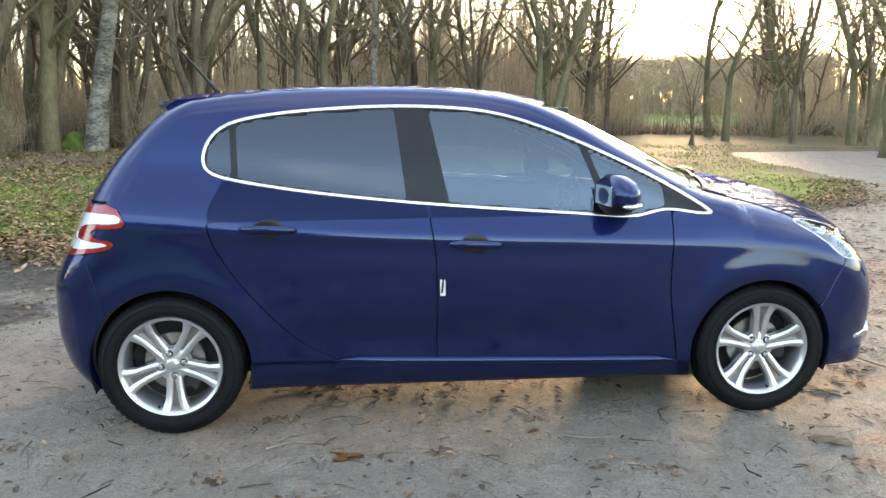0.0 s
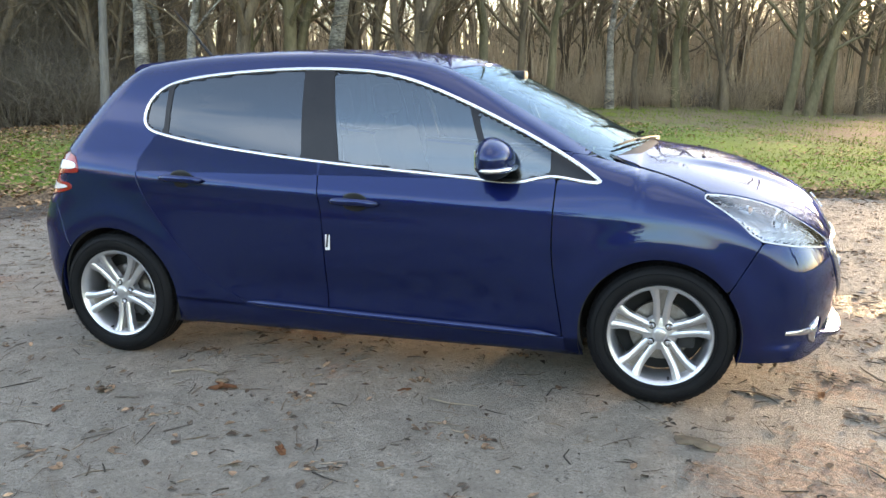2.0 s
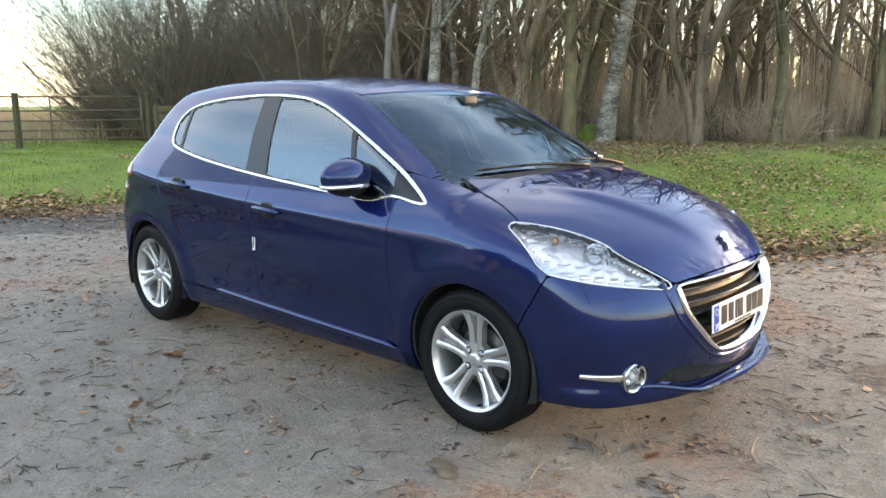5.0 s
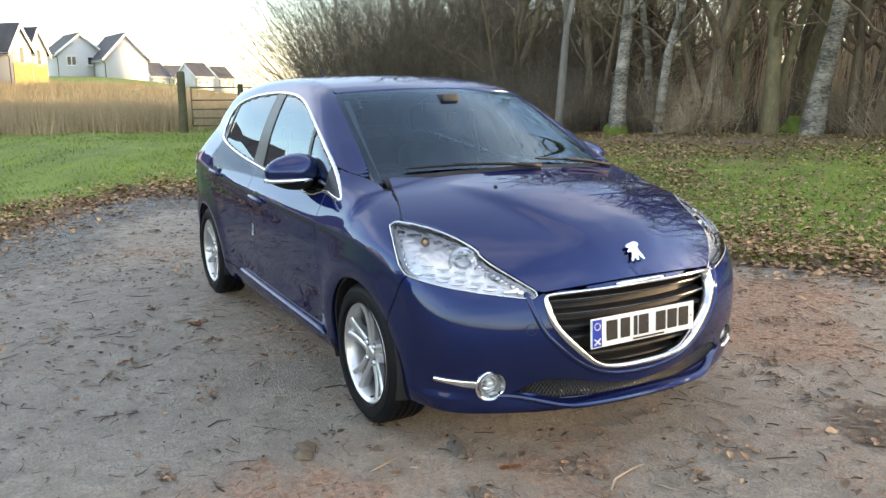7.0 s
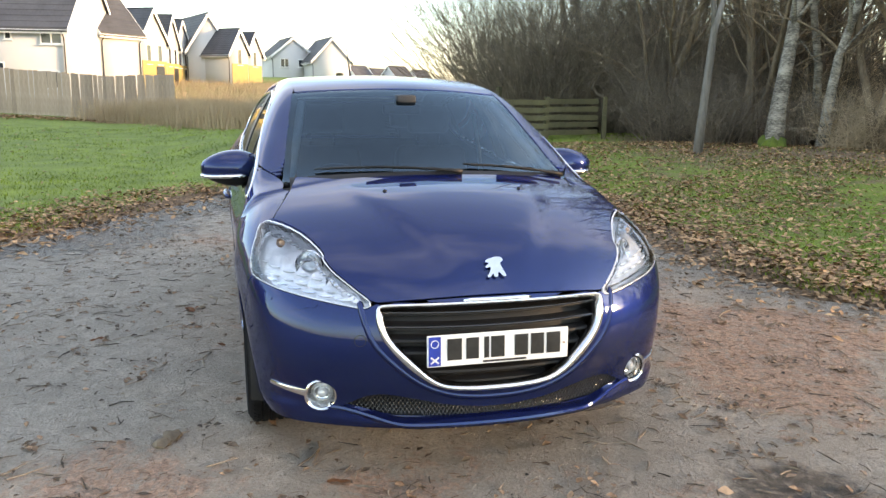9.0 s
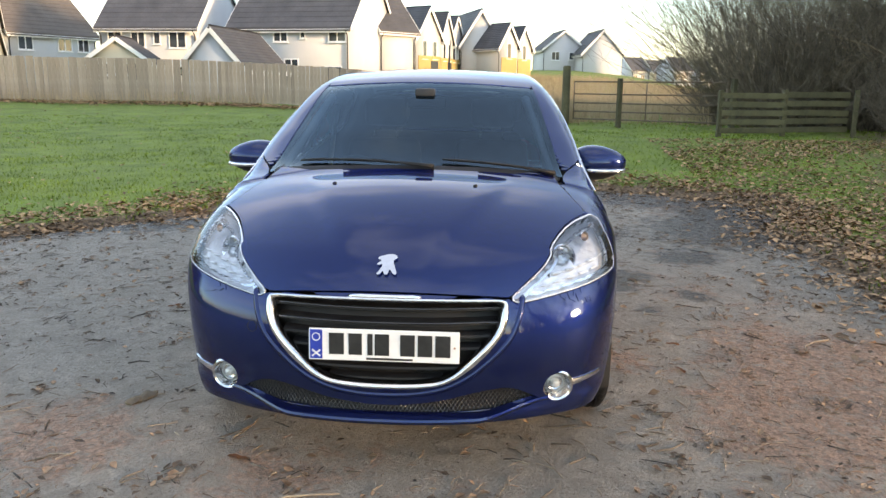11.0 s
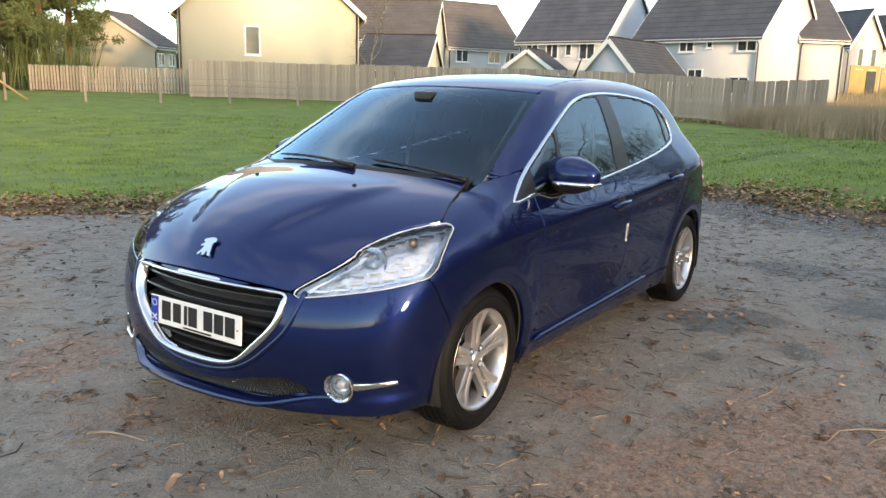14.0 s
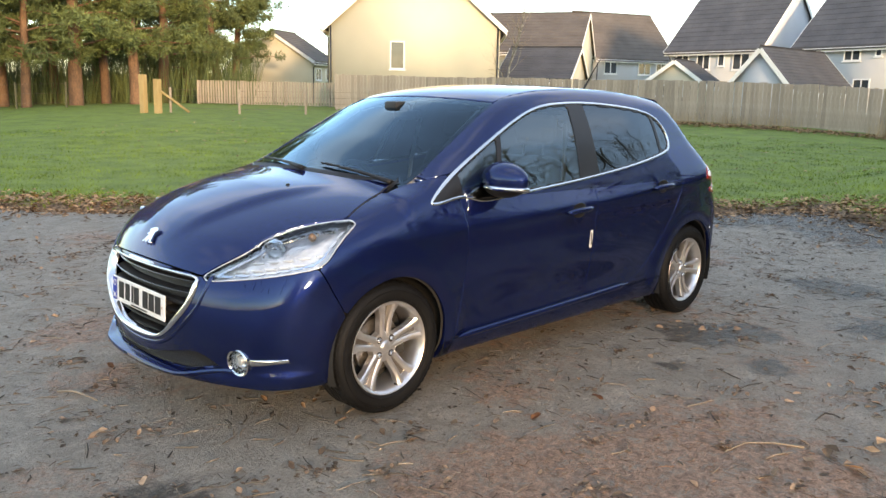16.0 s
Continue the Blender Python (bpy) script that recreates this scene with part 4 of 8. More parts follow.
# the nearest trees, one by one
for kind, x, y, s, turn in (
        ("moss", -8.6, 18.4, 1.0, 20), ("birch", -7.43, 18.64, 1.15, 0), ("fork", -4.4, 18.8, 1.1, 200),
        ("slim", -6.8, 19.5, 1.0, 90), ("slim2", -3.2, 21.3, 1.0, 10), ("fork", -13.6, 18.6, 0.9, 320), ("slim", -2.2, 23.0, 1.1, 60), ("slim2", -1.6, 25.5, 1.0, 250),
        ("birch2", 0.4, 28.6, 1.0, 15), ("slim", 1.4, 29.0, 1.0, 130), ("slim2", 3.0, 31.3, 1.0, 170), ("fork", 4.6, 31.0, 0.9, 20), ("slim2", 7.2, 29.9, 1.1, 300), ("moss", 7.9, 30.6, 0.9, 80),
        ("slim2", 9.0, 31.8, 1.1, 200), ("slim", 10.4, 33.0, 1.1, 45), ("fork", 17.6, 18.6, 1.25, 33), ("moss", 20.5, 23.4, 1.2, 140)):
    plant(kind, *nearer(x, y), s, turn)


for kind, x, y, s, turn, lean in (("birch", -7.15, 9.25, 0.95, 120, (-2, 3)), ("birch2", -6.63, 9.94, 0.85, 40, (2, 5)), ("fork", -5.8, 10.4, 1.05, 160, (0, 0)), ("birch2", -7.6, 10.6, 0.8, 240, (-3, 4)), ("fork", -4.2, 13.1, 1.0, 300, (0, 0)),
                                ("moss", 13.3, 14.6, 1.25, 60, (0, 0)), ("fork", 10.4, 19.4, 0.32, 20, (0, 0)), ("slim2", 15.6, 19.5, 1.1, 15, (0, 0)), ("slim", 14.2, 20.4, 1.1, 75, (0, 0)), ("slim2", 12.9, 22.5, 1.0, 190, (0, 0)), ("slim", 17.0, 21.0, 1.1, 290, (0, 0)), ("slim2", 13.6, 25.5, 1.1, 100, (0, 0))):
    plant(kind, x, y, s, turn, lean)


for kind, x, y, s, turn in (("fork", -13.2, 10.2, 0.9, 30), ("moss", -11.0, 12.2, 0.95, 210), ("slim2", -14.6, 11.2, 0.95, 80), ("fork", -12.4, 13.8, 1.0, 130), ("slim", -9.6, 12.6, 0.95, 10)):
    plant(kind, x, y, s, turn)
rng = random.Random(19)
for k in range(16):              # the wood's edge beyond the road, right of the low sun
    a, d = radians(rng.uniform(47, 62.5)), rng.uniform(27, 44)
    plant(rng.choice(("slim", "slim2", "slim", "moss")), 0.9 + d * math.cos(a), -4 + d * math.sin(a), rng.uniform(0.8, 1.15), rng.uniform(0, 360))


def in_wood(x, y):
    """Whether a place lies in the wood behind its front edge, clear of the gap towards the low sun."""
    edge = np.interp(x, [-40, -19, -13, -10.5, -9, -5, -3, 0, 6, 12, 16, 30, 50], [16, 13.5, 13.5, 15.5, 19, 21, 27, 31, 33, 35, 40, 34, 20])
    az = math.degrees(math.atan2(y + 2, x - 1.0))
    if 63.5 < az < 72.5 or az < 44:
        return False
    return y > edge


rng = random.Random(77)
count = 0
spots = []
while count < 150:
    x, y = rng.uniform(-30, 44), rng.uniform(12, 62)
    if not in_wood(x, y) or any((x - u) ** 2 + (y - v) ** 2 < 2.2 for u, v in spots):
        continue
    if rng.random() > 1.25 - (y - 12) / 60:
        continue
    spots.append((x, y))
    kind = rng.choice(("slim", "slim2", "slim", "fork", "slim2", "fork", "moss"))
    plant(kind, *nearer(x, y), rng.uniform(0.75, 1.2), rng.uniform(0, 360), (rng.uniform(-3, 3), rng.uniform(-3, 3)))
    count += 1


def thicket(name, places, label, material, sticks=260, seed=1, category="bush"):
    """Each bush a mass of thin arching stems with side twigs."""
    rng = np.random.RandomState(seed)
    for x, y, w, h in places:
        n = sticks
        a, r = rng.rand(n) * 6.283, w * 0.36 * rng.rand(n) ** 0.8
        P = np.empty((n, 5, 3))
        P[:, 0] = np.stack([r * np.cos(a), r * np.sin(a), np.full(n, -0.05)], 1)
        lean = np.stack([np.cos(a) * rng.uniform(0, 1.15, n) + rng.normal(0, 0.25, n), np.sin(a) * rng.uniform(0, 1.15, n) + rng.normal(0, 0.25, n), np.ones(n)], 1)
        L = h * rng.uniform(0.45, 1.0, n)
        for i in range(4):
            lean = lean + rng.normal(0, 0.18, (n, 3))
            P[:, i + 1] = P[:, i] + lean / np.linalg.norm(lean, axis=1)[:, None] * (L / 4)[:, None]
        s, stems = Soup(), Soup()
        stems.put(*many_tubes(P, rng.uniform(0.004, 0.015, n)[:, None] * np.array((1, 0.8, 0.6, 0.4, 0.2)), 3))
        k = 6 * n
        i, j = rng.randint(0, n, k), rng.randint(1, 5, k)
        q = P[i, j]
        d = rng.normal(0, 1, (k, 3)) + np.array((0, 0, 0.5))
        e = q + d / np.linalg.norm(d, axis=1)[:, None] * rng.uniform(0.2, 0.75, k)[:, None]
        s.put(*many_tubes(np.stack([q, (q + e) / 2 + rng.normal(0, 0.06, (k, 3)), e], 1), np.tile((0.0045, 0.003, 0.0015), (k, 1)), 3))
        ob = empty(name, pose(x, y, on_ground(x, y)))
        tagged(stems.build("stem_mass", material, ob, "upright bare stems"), kind="stuff")
        s.build("twig_mass", material, ob, "tangled fine twigs")
        tagged(ob, label, category, "bare bushes along the wood's edge")


thicket("hawthorn_bush", [(-13.6, 7.2, 3.0, 6.0), (-14.8, 8.6, 3.4, 6.8), (-13.0, 9.2, 3.0, 6.2), (-15.8, 7.0, 3.4, 6.2), (-11.6, 10.4, 2.6, 5.4), (-13.4, 11.4, 3.4, 6.6), (-16.6, 9.6, 3.8, 7.0), (-10.2, 11.6, 2.8, 5.2), (-18.4, 8.2, 3.4, 5.6), (-11.8, 13.0, 3.6, 6.6), (-10.8, 9.6, 1.8, 3.0)],
        "dense grey-brown leafless hawthorn thicket", THICKET, 460, 4)
thicket("sapling_clump", [(-9.2, 8.3, 1.5, 1.9), (-8.4, 8.9, 1.4, 1.6), (-9.9, 9.0, 1.6, 2.2), (-7.4, 10.2, 1.2, 1.1)], "low clump of bare reddish-brown saplings", THICKET, 200, 14)
thicket("undergrowth", [(*nearer(x, y), 0.78 * w, 0.75 * h) for x, y, w, h in ((-9.6, 16.2, 1.8, 1.4), (-6.4, 20.4, 2.4, 1.6), (-3.6, 22.4, 2.4, 1.4), (-0.6, 29.2, 2.6, 1.5), (2.4, 32.0, 2.8, 1.5), (5.8, 33.0, 3.0, 1.6), (9.6, 34.5, 3.0, 1.5), (13.5, 39, 3.2, 1.8), (-8.0, 21.5, 3, 2.2), (-13, 17.5, 3, 2.4), (24, 32, 3, 2), (30, 30, 3, 2), (-14, 22, 5, 4), (-1, 34, 5, 2.6), (-8, 31, 6, 3), (14, 46, 6, 4), (22, 38, 6, 4), (28, 36, 6, 4))],
        "low brown tangle of bare brambles and saplings", UNDERMAT, 160, 8, "undergrowth")


def far_wood():
    """Stems and twigs deep in the wood and round the horizon, past counting."""
    rng = np.random.RandomState(5)
    n = 2500
    near = np.arange(n) < 750
    sunward = np.arange(n) > 1700
    az = np.where(near, rng.uniform(38, 138, n), rng.uniform(0, 360, n))
    r = np.where(near, rng.uniform(55, 120, n), rng.uniform(120, 210, n))
    az = np.where(sunward, rng.uniform(58, 76, n), az)
    r = np.where((az > 138) & (az < 262), rng.uniform(230, 300, n), r)
    gap = (az > 58.5) & (az < 75.5)
    r = np.where(gap, rng.uniform(70, 170, n), r)
    lumps = 0.5 + 0.5 * np.sin(az * 2.1) * np.sin(az * 5.3 + 1)
    h = np.where(gap, r * (0.050 + 0.020 * lumps * rng.uniform(0.3, 1.0, n)) + 1.0, rng.uniform(9, 16, n) * np.where(r > 120, 0.6, 1))
    x, y = 1.3 + r * np.cos(np.radians(az)), r * np.sin(np.radians(az))
    P = np.empty((n, 5, 3))
    P[:, 0] = np.stack([x, y, rise(x, y) - 0.3], 1)
    d = np.stack([rng.normal(0, 0.06, n), rng.normal(0, 0.06, n), np.ones(n)], 1)
    for i in range(4):
        d = d + rng.normal(0, 0.05, (n, 3))
        P[:, i + 1] = P[:, i] + d / np.linalg.norm(d, axis=1)[:, None] * (h / 4)[:, None]
    s = Soup()
    s.put(*many_tubes(P, (rng.uniform(0.08, 0.2, n) * np.where(gap, 0.6, 1))[:, None] * np.array((1, 0.85, 0.7, 0.5, 0.3)), 4))
    k = 8 * n
    i, t = np.repeat(np.arange(n), 8), rng.uniform(0.05, 1, k) * 4
    j = np.minimum(t.astype(int), 3)
    q = P[i, j] + (P[i, j + 1] - P[i, j]) * (t - j)[:, None]
    d2 = np.stack([rng.normal(0, 1, k), rng.normal(0, 1, k), rng.uniform(0.1, 1.3, k)], 1)
    e = q + d2 / np.linalg.norm(d2, axis=1)[:, None] * rng.uniform(0.8, 2.8, k)[:, None]
    s.put(*many_tubes(np.stack([q, (q + e) / 2 + rng.normal(0, 0.12, (k, 3)), e], 1), np.tile((0.035, 0.022, 0.008), (k, 1)), 3))
    g = np.nonzero(gap)[0]
    i = np.repeat(g, 26)
    k = len(i)
    t = rng.uniform(0.25, 1, k) ** 0.7 * 3.999
    j = t.astype(int)
    q = P[i, j] + (P[i, j + 1] - P[i, j]) * (t - j)[:, None]
    d3 = rng.normal(0, 1, (k, 3)) + np.array((0, 0, 0.35))
    e = q + d3 / np.linalg.norm(d3, axis=1)[:, None] * (h[i] * rng.uniform(0.08, 0.26, k))[:, None]
    s.put(*many_tubes(np.stack([q, e], 1), np.tile((0.035, 0.012), (k, 1)), 3))
    tagged(s.build("far_wood", HAZEMAT), "distant leafless wood of grey-brown stems, haze put into their colour", "woodland", kind="stuff")


far_wood()


def brush_mass(name, spec, n, label, material, seed, hmin, hmax):
    """Low standing stems over an area, as thin blades."""
    rng = np.random.RandomState(seed)
    V = []
    for k in range(n):
        x, y = spec(rng)
        V.append((x, y))
    P = np.array(V)
    Z = ground_height(P[:, 0], P[:, 1]) - 0.03
    H = rng.uniform(hmin, hmax, n)
    A = rng.uniform(0, math.pi, n)
    W = rng.uniform(0.006, 0.016, n) * (1.0 if hmax < 2 else 2.6)
    T = rng.normal(0, 0.16, (n, 2)) * H[:, None]
    c, s_ = np.cos(A) * W, np.sin(A) * W
    v = np.empty((n, 3, 3))
    v[:, 0] = np.stack([P[:, 0] - c, P[:, 1] - s_, Z], 1)
    v[:, 1] = np.stack([P[:, 0] + c, P[:, 1] + s_, Z], 1)
    v[:, 2] = np.stack([P[:, 0] + T[:, 0], P[:, 1] + T[:, 1], Z + H], 1)
    ob = mesh_object(name, v.reshape(-1, 3), np.arange(3 * n).reshape(n, 3), material)
    return tagged(ob, label, "grass", kind="stuff")


def along(pts, width):
    pts = np.array(pts, float)
    seg = np.linalg.norm(np.diff(pts, axis=0), axis=1)
    cum = np.concatenate([[0], np.cumsum(seg)])

    def pick(rng):
        s = rng.rand() * cum[-1]
        i = min(np.searchsorted(cum, s) - 1, len(seg) - 1)
        i = max(i, 0)
        p = pts[i] + (pts[i + 1] - pts[i]) * (s - cum[i]) / seg[i]
        return p[0] + rng.normal(0, width), p[1] + rng.normal(0, width)
    return pick


brush_mass("dry_grass", along([(-25.0, -8.6), (-23.6, -13.5), (-22.4, -19.0)], 0.35), 1100, "odd tufts of dead grass against the garden fence", DRYGRASS, 12, 0.15, 0.7)
brush_mass("dry_grass", along([(-15.0, 1.6), (-18.0, -0.5), (-24.0, -2.8), (-25.2, -5.0)], 0.5), 18000, "tall tan dry grass along the fence", DRYGRASS, 2, 0.25, 0.95)
def rough_field(r):
    """The unmown field west of the gate, short of the lawn and the garden fence."""
    while True:
        x, y = r.uniform(-70, -14.5), r.uniform(-10, 20)
        if x < -27 or y > 0.3 * (x + 15) + 1.5:
            return x, y


brush_mass("dry_grass", rough_field, 66000, "rough tan field of dry winter grass", DRYGRASS, 6, 0.25, 0.75)
brush_mass("undergrowth_stems", lambda r: (lambda x: (x, float(np.interp(x, [-13, -9, -7, -5.6, -2.9, -1.5, 0.6, 4.8, 9, 11.8, 21], [9.5, 8.6, 9.6, 12.0, 13.5, 17.5, 20.5, 22, 23.5, 27, 25])) + abs(r.normal(0, 2.0))))(r.uniform(-15, 24)), 11000, "thin brown stems and dead bracken at the wood's edge", TWIGMAT, 7, 0.2, 1.1)


def deep_wood(r):
    """Places among the standing trees, clear of the gap towards the low sun."""
    while True:
        a, d = r.uniform(46, 142), r.uniform(20, 62) if r.rand() < 0.75 else r.uniform(55, 110)
        if 62.5 < a < 74 or (a < 62.5 and d < 27):
            continue
        x, y = 1.3 + d * math.cos(radians(a)), d * math.sin(radians(a))
        if y > float(np.interp(x, [-13, -9, -7, -5.6, -2.9, -1.5, 0.6, 4.8, 9, 11.8, 21], [11, 12, 14, 15, 16.5, 20, 23, 24, 25.5, 29, 27])):
            return x, y


brush_mass("wood_understorey", deep_wood, 24000, "dense brown saplings and stems deep in the wood", UNDERMAT, 17, 0.8, 4.2)


def wood_by_the_sun(r):
    """The thick stand of young trees beside the gap."""
    a, d = radians(r.uniform(74.5, 100)), r.uniform(32, 75)
    return 1.3 + d * math.cos(a), d * math.sin(a)


brush_mass("wood_understorey", wood_by_the_sun, 13000, "thick stand of brown saplings behind the trees", UNDERMAT, 18, 2.0, 7.0)


def pine(seed, height, r0):
    """A pine: bare orange trunk, and a crown of many needle clumps on spreading limbs."""
    rng = np.random.RandomState(seed)
    trunk, crown = Soup(), []
    pts = [np.array((0.0, 0, -0.1))]
    d = np.array((0.03, 0, 1.0))
    for i in range(8):
        d = d + rng.normal(0, 0.03, 3)
        pts.append(pts[-1] + d / np.linalg.norm(d) * height / 8)
    trunk.put(*tube_arrays(pts, r0 * np.linspace(1.15, 0.25, 9), 10))
    tufts = []
    for k in range(58):
        t = rng.uniform(0.22, 1.0)
        i = min(int(t * 8), 7)
        q = pts[i] + (pts[i + 1] - pts[i]) * (t * 8 - i)
        a, L = rng.rand() * 6.283, rng.uniform(1.2, 3.2) * (1.15 - 0.55 * t)
        e = q + np.array((math.cos(a) * L, math.sin(a) * L, rng.uniform(-0.15, 0.6)))
        trunk.put(*tube_arrays([q, (q + e) / 2 + (0, 0, 0.15), e], (0.05, 0.035, 0.012), 5))
        for j in range(15):
            f = rng.uniform(0.35, 1.08)
            tufts.append(q + (e - q) * f + rng.normal(0, (0.26, 0.26, 0.16), 3))
    tufts = np.repeat(np.array(tufts), 26, axis=0)
    k = len(tufts)
    d = rng.normal(0, 1, (k, 3)) + np.array((0, 0, 0.5))
    d /= np.linalg.norm(d, axis=1)[:, None]
    w = np.cross(d, rng.normal(0, 1, (k, 3)))
    w = w / np.linalg.norm(w, axis=1)[:, None] * 0.030
    b = tufts + rng.normal(0, 0.10, (k, 3))
    V = np.stack([b - w, b + w, b + d * rng.uniform(0.16, 0.34, k)[:, None]], 1).reshape(-1, 3)
    F = np.arange(3 * k).reshape(k, 3)
    return trunk, V, F


PINES = []
for k in range(3):
    tr, V, F = pine(60 + k, (10, 11.5, 9)[k], (0.24, 0.28, 0.2)[k])
    ob = empty("pine_tree", label="tall pine with an orange trunk and clumped green needles", category="pine tree", group="pines by the gardens")
    tr.build("trunk", PINEBARK, ob, "", True)
    mesh_object("needles", V, F, NEEDLES, ob, "clumped dark green needles")
    PINES.append(ob)
rng = random.Random(8)
first_done = set()
for k, (az, d) in enumerate(((-104, 41), (-106, 46), (-107.3, 42), (-109, 50), (-110.2, 43), (-112, 47), (-113.8, 44), (-115.6, 49), (-117.2, 52), (-119.2, 56), (-102, 44), (-105, 54), (-108.5, 57), (-111.5, 56), (-114.5, 58), (-118.2, 62), (-99, 45), (-101, 56), (-120.3, 60))):
    x, y = polar(SEAT_A, az, d)
    m = Matrix.Translation((x, y, on_ground(x, y))) @ pose(0, 0, 0, rng.uniform(-2, 2), rng.uniform(-2, 2), rng.uniform(0, 360))
    i = k % 3
    ob = PINES[i] if i not in first_done else copy_thing(PINES[i], m)
    first_done.add(i)
    s = rng.uniform(0.9, 1.15)
    ob.matrix_basis = m @ Matrix.Diagonal((s, s, s, 1))
DEADWOOD = mat("bleached_dead_wood", (0.085, 0.078, 0.068), (0.21, 0.195, 0.17), rough=0.9, scale=2.5, fine=24, stretch=(2.5, 2.5, 0.3), bump=0.012)
MOSS = mat("bright_green_moss", (0.045, 0.075, 0.012), (0.13, 0.18, 0.028), rough=0.95, scale=6, fine=50, bump=0.03)


def snag():
    """A dead trunk, its bark gone, broken off above."""
    x, y = -6.35, 7.1
    ob = empty("dead_tree", pose(x, y, on_ground(x, y)), "bleached leaning dead tree trunk without bark", "tree")
    v, f = tube_arrays([(0, 0, -0.1), (0.01, 0.03, 0.6), (0.03, 0.07, 1.3), (0.05, 0.12, 2.1), (0.12, 0.24, 2.7)], (0.095, 0.072, 0.068, 0.060, 0.035), 12, True)
    mesh_object("trunk", v, f, DEADWOOD, ob, "", True)
    v, f = tube_arrays([(0.05, 0.12, 2.05), (0.01, 0.10, 2.6), (-0.06, 0.06, 3.3)], (0.05, 0.042, 0.02), 8, True)
    mesh_object("limb", v, f, DEADWOOD, ob, "broken upper limb", True)


snag()


def moss_foot(x, y, r, seed):
    """A mossy swelling at the foot of a trunk."""
    rg = np.random.RandomState(seed)
    b = bmesh.new()
    bmesh.ops.create_icosphere(b, subdivisions=3, radius=1.0)
    for v in b.verts:
        c = v.co
        k = 1 + 0.22 * math.sin(5 * c.x + seed) * math.sin(6 * c.y + 2 * seed) + rg.normal(0, 0.05)
        v.co = Vector((c.x * r * k, c.y * r * k, max(c.z, -0.3) * r * 1.1 * k))
    o = part("moss_cushion", b, MOSS, None, smooth=True)
    o.matrix_basis = pose(x, y, on_ground(x, y))
    tagged(o, "bright green moss at the foot of a birch", "moss", "moss cushions")


moss_foot(-7.15, 9.25, 0.24, 1)
moss_foot(-5.0, 12.1, 0.32, 2)
x, y = -21.3, -18.9
stump = part("tree_stump", lathe([(0.0, 0.42), (0.14, 0.42), (0.155, 0.40), (0.16, 0.1), (0.20, -0.1)], 14, "z"), BARK, None, smooth=True)
stump.matrix_basis = pose(x, y, on_ground(x, y))
tagged(stump, "short dark cut stump on the lawn", "stump")
def pine_floor(r):
    x, y = polar(SEAT_A, r.uniform(-121.5, -94), r.uniform(47, 80))
    return x, y


brush_mass("pine_undergrowth", pine_floor, 15000, "dark tangle of stems and low boughs under the pines", NEEDLES, 27, 0.8, 4.2)
# the slender bare tree by the cream house
x, y = polar(SEAT_A, -139.2, 37.6)
plant("birch2", x, y, 0.55, 30)

# ---- the car's skin as one smooth implicit surface (rear axle at x = 0, nose towards +x, ground at z = 0) ----
def pchip(xs, ys):
    """A monotone cubic through the knots, held level past the ends."""
    xs, ys = np.array(xs, float), np.array(ys, float)
    h, d = np.diff(xs), np.diff(ys) / np.diff(xs)
    m = np.zeros(len(xs))
    m[0], m[-1] = d[0], d[-1]
    for i in range(1, len(xs) - 1):
        if d[i - 1] * d[i] > 0:
            w1, w2 = 2 * h[i] + h[i - 1], h[i] + 2 * h[i - 1]
            m[i] = (w1 + w2) / (w1 / d[i - 1] + w2 / d[i])

    def f(v):
        v = np.clip(v, xs[0], xs[-1])
        i = np.clip(np.searchsorted(xs, v) - 1, 0, len(xs) - 2)
        t = (v - xs[i]) / h[i]
        return (ys[i] * (1 + 2 * t) * (1 - t) ** 2 + m[i] * h[i] * t * (1 - t) ** 2
                + ys[i + 1] * t * t * (3 - 2 * t) + m[i + 1] * h[i] * t * t * (t - 1))
    return f


def smax(a, b, k):
    h = np.clip(0.5 + 0.5 * (a - b) / k, 0, 1)
    return b + (a - b) * h + k * h * (1 - h)


BELT = pchip([-0.6, 0.2, 1.1, 2.3, 2.8], [1.10, 1.045, 0.955, 0.905, 0.90])
SECTION = pchip([0.15, 0.20, 0.26, 0.33, 0.45, 0.60, 0.72, 0.80, 0.87, 0.95, 1.15, 1.34, 1.42, 1.50],
                [0.765, 0.80, 0.822, 0.832, 0.846, 0.858, 0.866, 0.866, 0.842, 0.795, 0.715, 0.615, 0.56, 0.48])
PLAN = pchip([-0.7, -0.45, -0.2, 0.0, 0.4, 1.3, 2.2, 2.54, 2.75, 2.95, 3.2, 3.4],
             [0.90, 0.955, 0.985, 0.997, 1.0, 1.0, 0.997, 0.995, 0.98, 0.955, 0.92, 0.89])
UPPER = pchip([-0.6, 0.0, 0.6, 1.4, 2.4], [0.87, 0.95, 1.0, 1.02, 1.035])
ROOF = pchip([-0.5, -0.15, 0.0, 0.3, 0.6, 0.9, 1.2, 1.45, 1.60, 1.70, 2.10, 2.46, 2.54, 2.68, 2.85, 3.0, 3.1, 3.2, 3.27, 3.36, 3.5],
             [1.33, 1.382, 1.405, 1.436, 1.453, 1.457, 1.449, 1.427, 1.402, 1.372, 1.183, 1.012, 0.992, 0.965, 0.921, 0.864, 0.814, 0.752, 0.698, 0.60, 0.40])
NOSE = pchip([0.14, 0.17, 0.20, 0.225, 0.26, 0.30, 0.36, 0.45, 0.56, 0.64, 0.70, 0.80, 1.0],
             [3.245, 3.262, 3.273, 3.278, 3.280, 3.283, 3.295, 3.303, 3.295, 3.275, 3.255, 3.22, 3.15])
